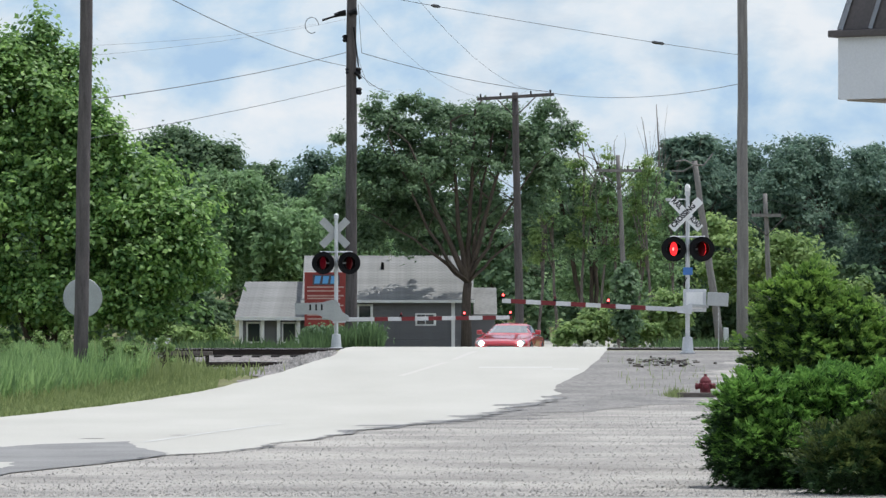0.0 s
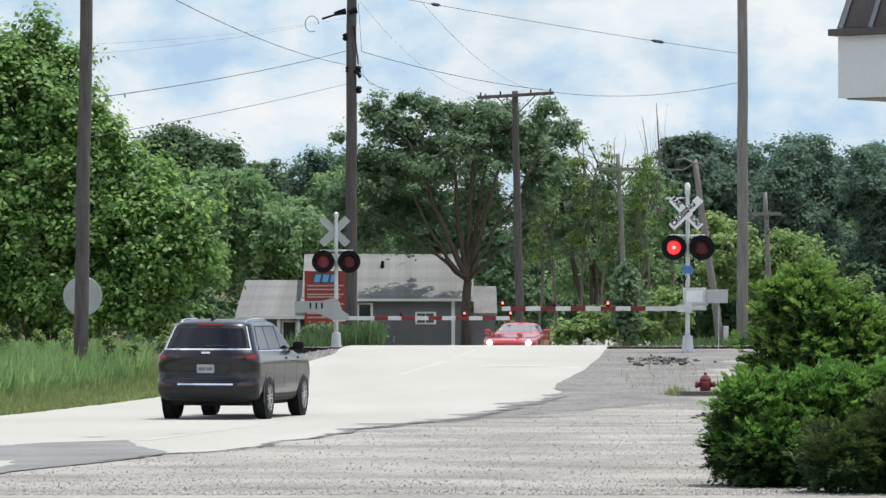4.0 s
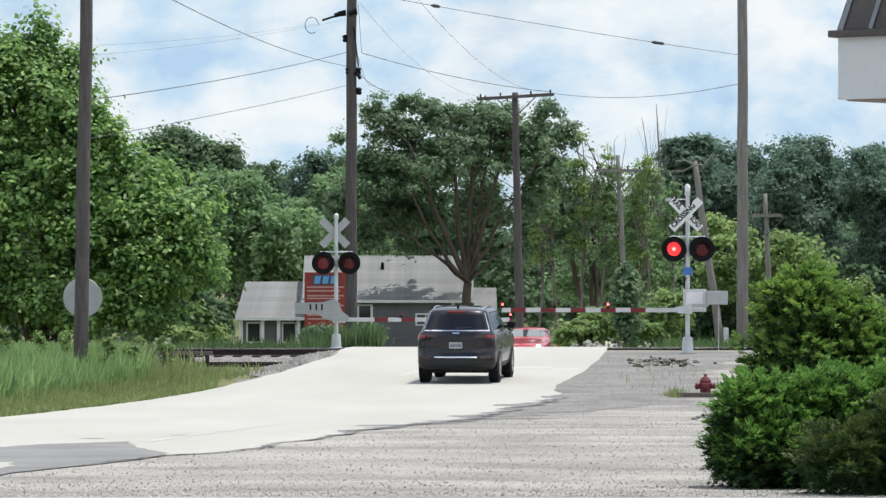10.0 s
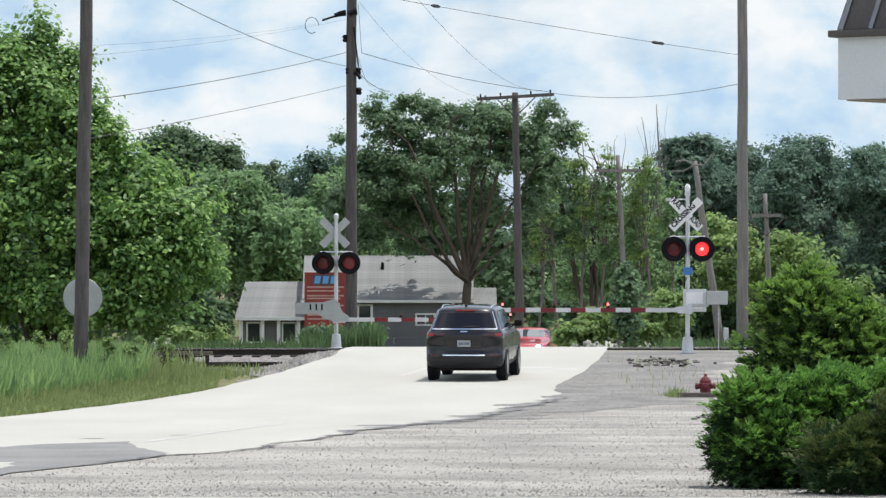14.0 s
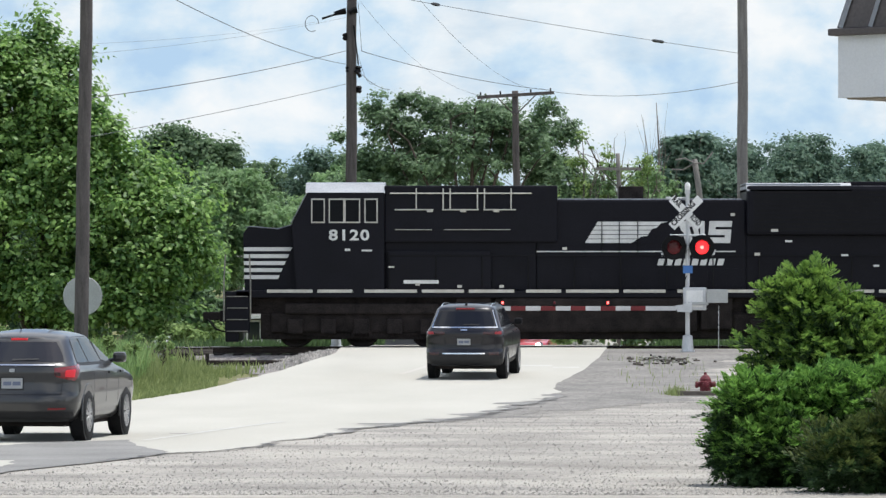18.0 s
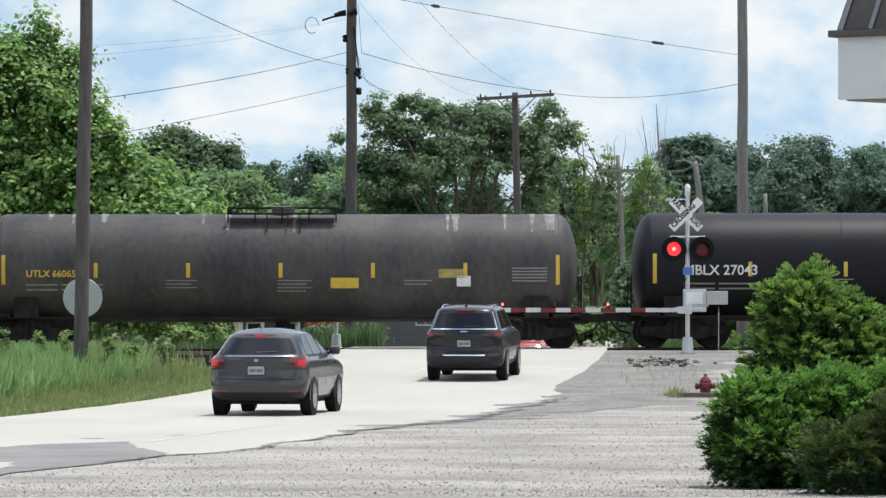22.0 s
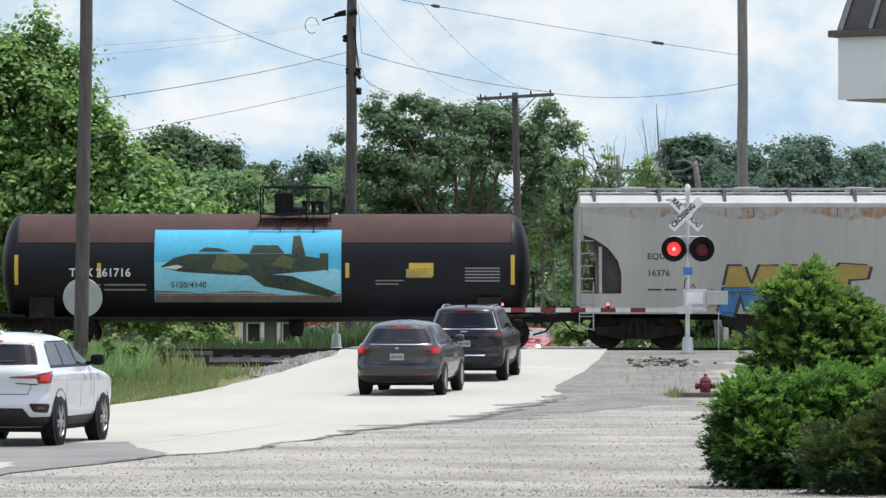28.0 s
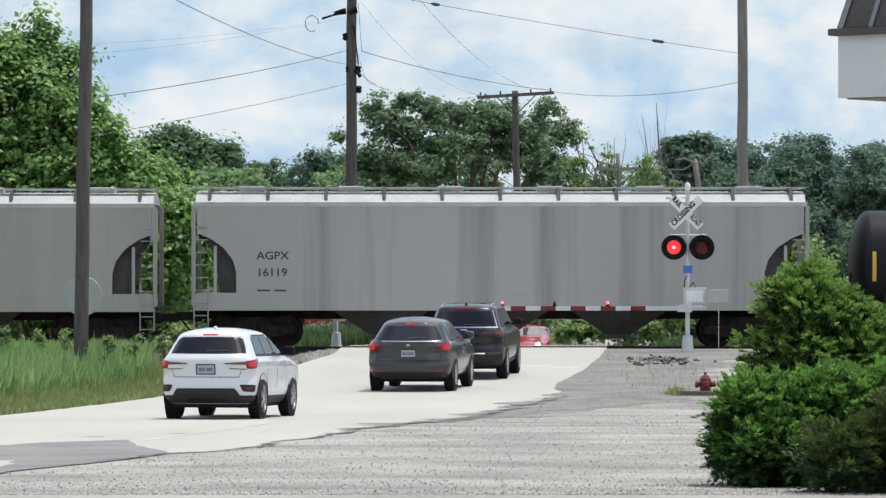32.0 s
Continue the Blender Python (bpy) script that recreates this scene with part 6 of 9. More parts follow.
# ------------------------------------------------------------------ road vehicles


def make_wheel(car, x, y, r, w, side, spokes, rim_mat="rim"):
    wh = new("wheel")
    wh.parent = car
    wh.matrix_basis = pose(x, y, r)
    bm = bmesh.new()
    lathe(bm, [(-w / 2, r * 0.62), (-w / 2, r * 0.9), (-w / 2 + 0.03, r * 0.985), (-w / 4, r), (w / 4, r), (w / 2 - 0.03, r * 0.985), (w / 2, r * 0.9), (w / 2, r * 0.66)], (0, 0, 0), "X", 32, caps=False)
    part("tyre", bm, "tyre", wh, "black rubber tyre", True)
    bm = bmesh.new()
    d = side
    lathe(bm, [(d * w * 0.5, r * 0.70), (d * w * 0.47, r * 0.66), (d * w * 0.40, r * 0.64), (d * w * 0.2, r * 0.6)], (0, 0, 0), "X", 30, caps=False)
    for k in range(spokes):
        for off in (-0.045, 0.045):
            m = Matrix.Rotation(2 * math.pi * k / spokes, 4, "X")
            v = [bm.verts.new(m @ Vector(p)) for p in ((d * w * 0.49, off * 0.35 - 0.016, 0.05), (d * w * 0.49, off * 0.35 + 0.016, 0.05), (d * w * 0.47, off + 0.014, r * 0.66), (d * w * 0.47, off - 0.014, r * 0.66),
                                                       (d * w * 0.36, off * 0.35 - 0.016, 0.05), (d * w * 0.36, off * 0.35 + 0.016, 0.05), (d * w * 0.36, off + 0.014, r * 0.66), (d * w * 0.36, off - 0.014, r * 0.66))]
            for f in ((0, 1, 2, 3), (0, 3, 7, 4), (1, 5, 6, 2)):
                bm.faces.new([v[i] for i in f])
    lathe(bm, [(d * w * 0.36, 0.06), (d * w * 0.49, 0.055), (d * w * 0.5, 0.01)], (0, 0, 0), "X", 12)
    part("rim", bm, rim_mat, wh, "alloy rim")
    bm = bmesh.new()
    lathe(bm, [(d * w * 0.18, r * 0.62), (d * w * 0.2, r * 0.58), (d * w * 0.22, 0.02)], (0, 0, 0), "X", 24)
    part("brake_disc", bm, "under", wh)
    return wh


class Shell:
    """A car's skin as level outlines: rear, front and half width against height, with rounded corners in plan."""

    def __init__(self, S):
        self.S = S
        self.cache = {}

    def dims(self, z):
        out = []
        for key in ("rear", "front", "half"):
            out.append(sum(along(self.S[key], z + d) for d in (-0.016, -0.008, 0.0, 0.008, 0.016)) / 5 if z < self.S["h"] - 0.03 else along(self.S[key], z))
        return out

    def outline(self, z):
        """Right half, from the middle of the rear to the middle of the front."""
        z = round(z, 4)
        if z in self.cache:
            return self.cache[z]
        R, F, W = self.dims(z)
        D = min(self.S.get("corner", 0.42), (F - R) * 0.4)
        n, m = self.S.get("square", 2.9), 2.6
        pts = []
        for i in range(15):
            a = math.pi / 2 * i / 14
            pts.append((W * math.sin(a) ** (2 / n), R + D - D * math.cos(a) ** (2 / n)))
        for i in range(1, 10):
            t = i / 10
            pts.append((W * (1 + self.S.get("bow", 0.012) * 4 * t * (1 - t)), R + D + (F - R - D - 0.5 * D - 0.15) * t))
        E = 0.5 * D + 0.15
        for i in range(11):
            a = math.pi / 2 * i / 10
            pts.append((W * max(0.0, math.cos(a)) ** (2 / m), F - E + E * math.sin(a) ** (2 / m)))
        xs, ys = np.array([p[0] for p in pts]), np.array([p[1] for p in pts])
        ss = np.concatenate([[0], np.cumsum(np.hypot(np.diff(xs), np.diff(ys)))])
        self.cache[z] = (xs, ys, ss)
        return self.cache[z]

    def at(self, kind, v, z, lift):
        """A point of the skin: v is metres across the rear (x), along the side (y) or round the outline (s)."""
        xs, ys, ss = self.outline(z)
        sign = 1.0
        if kind == "x":
            sign = -1.0 if v < 0 else 1.0
            s = float(np.interp(abs(v), xs[:15], ss[:15]))
        elif kind in ("y", "-y"):
            sign = -1.0 if kind == "-y" else 1.0
            s = float(np.interp(v, ys, ss))
        else:
            sign = -1.0 if v < 0 else 1.0
            s = abs(v)
        x, y = float(np.interp(s, ss, xs)), float(np.interp(s, ss, ys))
        x2, y2 = float(np.interp(s + 0.02, ss, xs)), float(np.interp(s + 0.02, ss, ys))
        x1, y1 = float(np.interp(max(0, s - 0.02), ss, xs)), float(np.interp(max(0, s - 0.02), ss, ys))
        tx, ty = x2 - x1, y2 - y1
        if s < 0.02:
            tx, ty = 1.0, 0.0
        ln = math.hypot(tx, ty) or 1.0
        return Vector((sign * (x + lift * ty / ln), y - lift * tx / ln, z))

    def patch(self, name, material, corners, parent, kind="x", lift=0.006, soft=0.0, label="", nu=10, nv=6, deep=0.012):
        """A plate that follows the skin between four corners (v, z)."""
        bm = bmesh.new()
        grids = []
        for off in (lift, lift - deep):
            g = []
            for j in range(nv + 1):
                row = []
                for i in range(nu + 1):
                    a, b = 2 * i / nu - 1, 2 * j / nv - 1
                    a, b = a * math.sqrt(1 - soft * b * b), b * math.sqrt(1 - soft * a * a)
                    u, t = (a + 1) / 2, (b + 1) / 2
                    (v0, z0), (v1, z1), (v2, z2), (v3, z3) = corners
                    v = (v0 * (1 - u) + v1 * u) * (1 - t) + (v3 * (1 - u) + v2 * u) * t
                    z = (z0 * (1 - u) + z1 * u) * (1 - t) + (z3 * (1 - u) + z2 * u) * t
                    row.append(bm.verts.new(self.at(kind, v, z, off)))
                g.append(row)
            grids.append(g)
        f, k = grids
        for j in range(nv):
            for i in range(nu):
                bm.faces.new((f[j][i], f[j][i + 1], f[j + 1][i + 1], f[j + 1][i]))
        for i in range(nu):
            bm.faces.new((k[0][i], k[0][i + 1], f[0][i + 1], f[0][i]))
            bm.faces.new((f[nv][i], f[nv][i + 1], k[nv][i + 1], k[nv][i]))
        for j in range(nv):
            bm.faces.new((k[j][0], f[j][0], f[j + 1][0], k[j + 1][0]))
            bm.faces.new((f[j][nu], k[j][nu], k[j + 1][nu], f[j + 1][nu]))
        bmesh.ops.recalc_face_normals(bm, faces=bm.faces[:])
        return part(name, bm, material, parent, label)

    def both(self, name, material, corners, parent, kind="x", **more):
        """The same plate on either side of the car."""
        for sx in (1, -1):
            if kind == "y":
                self.patch(name, material, corners, parent, "y" if sx > 0 else "-y", **more)
            else:
                self.patch(name, material, [(sx * v, z) for v, z in corners], parent, kind, **more)


def build_car(label, category, paint, S):
    """S: sizes in metres; y runs forward from the rear axle."""
    c = thing(category.replace(" ", "_"), label, category, None, "road vehicles")
    sh = Shell(S)
    H, clear, wb, hw, r = S["h"], S["clear"], S["wb"], S["w"] / 2, S["r"]
    zs = [clear + (H - 0.10 - clear) * i / 44 for i in range(45)] + [H - 0.08, H - 0.062, H - 0.046, H - 0.032, H - 0.02, H - 0.01, H - 0.004, H]
    loops = []
    for z in zs:
        xs, ys, _ = sh.outline(z)
        right = [(float(x), float(y), z) for x, y in zip(xs, ys)]
        loops.append(right + [(-x, y, zz) for x, y, zz in right[-2:0:-1]])
    part("body", loft(bmesh.new(), loops), paint, c, S["paint_label"], True)
    z0, z1 = S["glass_z"]
    e0, e1 = S["rear_glass"]
    sh.patch("window_surround", "plastic", [(-e0 - 0.03, z0 - 0.02), (e0 + 0.03, z0 - 0.02), (e1 + 0.03, z1 + 0.02), (-e1 - 0.03, z1 + 0.02)], c, "s", 0.003, 0.06, nu=18)
    sh.patch("rear_window", "car_glass", [(-e0, z0), (e0, z0), (e1, z1), (-e1, z1)], c, "s", 0.007, 0.06, "dark tinted glass", nu=18)
    sh.patch("rear_wiper", "plastic", [(-0.02, z0 + 0.02), (0.36, z0 + 0.035), (0.36, z0 + 0.05), (-0.02, z0 + 0.045)], c, "x", 0.02)
    # windscreen, on the front of the cabin
    bm = bmesh.new()
    f0, f1 = along(S["front"], S["belt"] + 0.06), along(S["front"], z1)
    w0, w1 = along(S["half"], S["belt"] + 0.06) - 0.12, along(S["half"], z1) - 0.10
    g = []
    for t in (0.0, 0.33, 0.67, 1.0):
        z, w = S["belt"] + 0.06 + (z1 - S["belt"] - 0.06) * t, w0 + (w1 - w0) * t
        xs, ys, _ = sh.outline(z)
        g.append([bm.verts.new((w * k / 6, float(np.interp(-abs(w * k / 6), -xs[24:], ys[24:])) + 0.01, z)) for k in range(-6, 7)])
    for a, b in zip(g, g[1:]):
        for k in range(12):
            bm.faces.new((a[k + 1], a[k], b[k], b[k + 1]))
    part("windscreen", bm, S.get("screen", "car_glass"), c, "curved windscreen")
    pill = S["pillars"]
    for sx, kd in ((1, "y"), (-1, "-y")):
        za, zb = S["belt"] + 0.03, z1 + S.get("side_up", 0.0)
        lean = lambda y: (along(S["front"], za) - along(S["front"], zb)) * smoothstep(pill[-1] - 1.2, pill[-1], y)
        lead = S.get("rear_lean", 0.16)
        sh.patch("window_surround", "plastic", [(pill[0], za - 0.02), (pill[-1] + 0.05, za - 0.02), (pill[-1] - lean(pill[-1]) * 0.8, zb + 0.02), (pill[0] + lead, zb + 0.02)], c, kd, 0.003, 0.02, nu=14)
        for k in range(len(pill) - 1):
            ya, yb = pill[k] + 0.03, pill[k + 1] - 0.03
            sh.patch("side_window", "car_glass", [(ya, za), (yb, za), (yb - lean(yb) * 0.8, zb), (ya + (lead if k == 0 else 0), zb)], c, kd, 0.007, 0.03 if k == 0 else 0.0)
        sh.patch("belt_trim", S.get("belt_trim", "plastic"), [(pill[0] - 0.02, za - 0.035), (pill[-1] + 0.06, za - 0.035), (pill[-1] + 0.06, za - 0.015), (pill[0] - 0.02, za - 0.015)], c, kd, 0.008, nu=16, nv=2)
        cy = pill[-1] - 0.12
        bm = bmesh.new()
        x0 = hw * 0.93
        box(bm, min(sx * (x0 + 0.05), sx * (x0 + 0.25)), max(sx * (x0 + 0.05), sx * (x0 + 0.25)), cy - 0.1, cy + 0.04, S["belt"] + 0.0, S["belt"] + 0.16, 0.055)
        rod(bm, (sx * hw * 0.88, cy + 0.02, S["belt"] + 0.02), (sx * (x0 + 0.1), cy - 0.03, S["belt"] + 0.05), 0.03, 6)
        part("door_mirror", bm, S.get("mirror", "plastic"), c, "door mirror")
        seams = S["doors"]
        for k, yy in enumerate(seams):
            sh.patch("door_seam", "plastic", [(yy, clear + 0.16), (yy + 0.007, clear + 0.16), (yy + 0.007, za - 0.06), (yy, za - 0.06)], c, kd, 0.002, nu=1)
            if k:
                sh.patch("door_handle", S.get("handle", paint), [(yy - 0.34 + 0.5, S["belt"] - 0.15), (yy - 0.14 + 0.5, S["belt"] - 0.15), (yy - 0.14 + 0.5, S["belt"] - 0.115), (yy - 0.34 + 0.5, S["belt"] - 0.115)], c, kd, 0.024, deep=0.03)
        sh.patch("sill", S.get("clad", "plastic"), [(r + 0.05, clear), (wb - r - 0.05, clear), (wb - r - 0.05, clear + 0.13), (r + 0.05, clear + 0.13)], c, kd, 0.010)
        for y in (0.0, wb):
            out = along(S["half"], r + 0.2) * (1.0 if y == 0.0 else 0.995)
            bm = bmesh.new()
            lathe(bm, [(sx * (out - 0.16), r + 0.055), (sx * (out + 0.012), r + 0.055), (sx * (out + 0.010), 0.02)], (0, y, r + 0.015), "X", 30)
            part("wheel_arch", bm, "black", c, "dark wheel arch")
            bm = bmesh.new()
            tube(bm, [(sx * (out + 0.004), y + (r + 0.066) * math.cos(a), r + 0.015 + (r + 0.066) * math.sin(a)) for a in [radians(-12 + 204 * q / 20) for q in range(21)]], 0.016, 6)
            part("arch_lip", bm, S.get("arch", paint), c, "rounded wheel arch lip", True)
    part("underbody", boxes((-hw * 0.8, hw * 0.8, along(S["rear"], clear) + 0.25, wb + 0.3, clear - 0.07, clear + 0.05), bevel=0.03), "under", c, "dark underbody")
    part("rear_axle", lathe(bmesh.new(), [(-hw * 0.8, 0.06), (0, 0.09), (hw * 0.8, 0.06)], (0, 0, r - 0.03), "X", 10), "under", c)
    wheels = [make_wheel(c, sx * (along(S["half"], r + 0.2) - S["tw"] / 2 + 0.03), y, r, S["tw"], sx, S["spokes"]) for sx in (1, -1) for y in (0.0, wb)]
    return c, wheels, sh


def plate(c, sh, z, w=0.31, h=0.15, lift=0.006):
    sh.patch("plate_frame", "plastic", [(-w / 2 - 0.02, z - 0.02), (w / 2 + 0.02, z - 0.02), (w / 2 + 0.02, z + h + 0.02), (-w / 2 - 0.02, z + h + 0.02)], c, "x", lift, 0.03, nu=2, nv=2)
    p = sh.patch("number_plate", "plate", [(-w / 2, z), (w / 2, z), (w / 2, z + h), (-w / 2, z + h)], c, "x", lift + 0.005, 0.02, "pale number plate with dark bars", 2, 2)
    for k in range(2):
        sh.patch("plate_bar", "plate_bar", [(-w / 2 + 0.03 + k * 0.135, z + 0.045), (-w / 2 + 0.145 + k * 0.135, z + 0.045), (-w / 2 + 0.145 + k * 0.135, z + 0.10), (-w / 2 + 0.03 + k * 0.135, z + 0.10)], p, "x", lift + 0.008, nu=1, nv=1)


def seam(c, sh, z, a, kind="x", height=0.012, material="plastic", lift=0.0025, name="panel_seam"):
    return sh.patch(name, material, [(-a, z), (a, z), (a, z + height), (-a, z + height)], c, kind, lift, nu=20, nv=1)


def spoiler(c, sh, S, paint, half, out, z0, z1, lamp_half, lamp_mat, lamp_label):
    """Lip over the rear window, with the high brake lamp in its edge."""
    y = along(S["rear"], z1) - out
    bm = bmesh.new()
    rows = []
    for k in range(-8, 9):
        x = half * k / 8
        back = y + 0.10 * (k / 8) ** 2 + 0.06 * (k / 8) ** 6
        drop = 0.025 * (k / 8) ** 4
        rows.append([(x, back, z0 - drop), (x, back + 0.01, z0 + 0.028 - drop), (x, back + 0.16, z1 + 0.012 - drop), (x, back + 0.55, z1 + 0.018 - drop), (x, back + 0.45, z0 - drop - 0.02)])
    loft(bm, rows)
    sp = part("roof_spoiler", bm, paint, c, "", True)
    part("high_brake_lamp", boxes((-lamp_half, lamp_half, y - 0.012, y + 0.03, z0 - 0.004, z0 + 0.03), bevel=0.006), lamp_mat, sp, lamp_label)
    return sp


def dark_suv():
    S = dict(h=1.76, w=1.79, wb=3.05, clear=0.31, belt=1.20, r=0.385, tw=0.255, spokes=6, corner=0.40, square=3.0,
             rear=[(0.31, -0.80), (0.37, -0.97), (0.46, -1.04), (0.60, -1.065), (0.67, -1.055), (0.705, -1.015), (0.85, -1.005), (1.00, -1.03), (1.10, -1.035), (1.17, -1.00), (1.23, -0.955), (1.66, -0.68), (1.70, -0.62), (1.74, -0.50), (1.76, -0.25)],
             front=[(0.31, 3.70), (0.45, 3.90), (0.8, 3.95), (0.95, 3.90), (1.04, 3.70), (1.09, 3.35), (1.13, 2.95), (1.17, 2.70), (1.22, 2.60), (1.66, 1.85), (1.70, 1.75), (1.74, 1.5), (1.76, 1.0)],
             half=[(0.31, 0.79), (0.37, 0.865), (0.50, 0.905), (0.75, 0.92), (1.00, 0.917), (1.10, 0.90), (1.17, 0.875), (1.22, 0.835), (1.62, 0.705), (1.68, 0.665), (1.72, 0.60), (1.75, 0.46), (1.76, 0.25)],
             glass_z=(1.255, 1.60), rear_glass=(0.73, 0.61), pillars=(-0.52, 0.32, 1.30, 2.42), doors=(0.40, 1.32, 2.38), side_up=0.02, rear_lean=0.22,
             paint_label="dark grey painted body", belt_trim="chrome", mirror="black", handle="paint_grey", arch="paint_grey")
    c, wheels, sh = build_car("dark grey five-door SUV with tinted glass", "sport utility vehicle", "paint_grey", S)
    sh.patch("rear_bumper", "plastic", [(-1.02, 0.36), (1.02, 0.36), (1.02, 0.56), (-1.02, 0.56)], c, "s", 0.010, 0.05, "dark lower bumper", nu=22)
    sh.patch("bumper_strip", "chrome", [(-0.50, 0.605), (0.50, 0.605), (0.50, 0.635), (-0.50, 0.635)], c, "x", 0.016, 0.02, "bright bumper strip", 14, 1)
    sh.patch("plate_recess", "plastic", [(-0.44, 0.78), (0.44, 0.78), (0.47, 1.00), (-0.47, 1.00)], c, "x", 0.002, 0.08, "dark recess round the plate")
    sh.patch("recess_panel", "paint_grey", [(-0.40, 0.80), (0.40, 0.80), (0.43, 0.975), (-0.43, 0.975)], c, "x", 0.004, 0.08)
    sh.patch("window_moulding", "chrome", [(-0.80, 1.215), (0.80, 1.215), (0.79, 1.245), (-0.79, 1.245)], c, "s", 0.012, 0.0, "bright moulding under the rear window", 20, 1)
    sh.both("window_moulding", "chrome", [(0.775, 1.23), (0.805, 1.23), (0.665, 1.63), (0.645, 1.63)], c, "s", lift=0.012, nu=1, nv=10)
    sh.both("tail_lamp", "tail_smoked", [(0.44, 1.065), (0.98, 1.055), (1.02, 1.15), (0.46, 1.125)], c, "s", lift=0.012, soft=0.05, label="slim dark red tail lamp", nu=14)
    sh.both("brake_lamp", "brake_dim", [(0.72, 1.07), (0.90, 1.065), (0.91, 1.135), (0.73, 1.125)], c, "s", lift=0.016, soft=0.06, label="red brake lamp", nu=6)
    sh.both("reflector", "tail_smoked", [(0.58, 0.585), (0.84, 0.585), (0.84, 0.655), (0.58, 0.65)], c, "s", lift=0.008, soft=0.05)
    seam(c, sh, 0.69, 0.80, "s")
    sh.both("panel_seam", "plastic", [(0.735, 0.70), (0.745, 0.70), (0.765, 1.05), (0.755, 1.05)], c, "s", lift=0.0025, nu=1, nv=8)
    sh.patch("maker_badge", "chrome", [(-0.085, 1.155), (0.085, 1.155), (0.085, 1.19), (-0.085, 1.19)], c, "x", 0.014, 0.1, "small bright badge bar", 4, 1)
    spoiler(c, sh, S, "paint_grey", 0.60, 0.07, 1.645, 1.70, 0.22, "brake_dim", "red high brake lamp")
    for sx in (-1, 1):
        bm = bmesh.new()
        tube(bm, [(sx * 0.575, -0.42, 1.70), (sx * 0.58, -0.34, 1.735), (sx * 0.595, 0.1, 1.76), (sx * 0.595, 0.9, 1.76), (sx * 0.58, 1.32, 1.735), (sx * 0.57, 1.40, 1.70)], 0.013, 6)
        part("roof_rail", bm, "chrome", c, "bright roof rail", True)
    part("roof_antenna", loft(bmesh.new(), [[(-0.03, -0.50, 1.74), (0.03, -0.50, 1.74), (0.03, -0.28, 1.75), (-0.03, -0.28, 1.75)], [(-0.008, -0.48, 1.80), (0.008, -0.48, 1.80), (0.008, -0.42, 1.80), (-0.008, -0.42, 1.80)]]), "black", c, "shark-fin antenna")
    part("sunroof", boxes((-0.42, 0.42, 0.1, 1.0, 1.755, 1.764), bevel=0.004), "car_glass", c, "dark glass roof panel")
    plate(c, sh, 0.815)
    return c, wheels


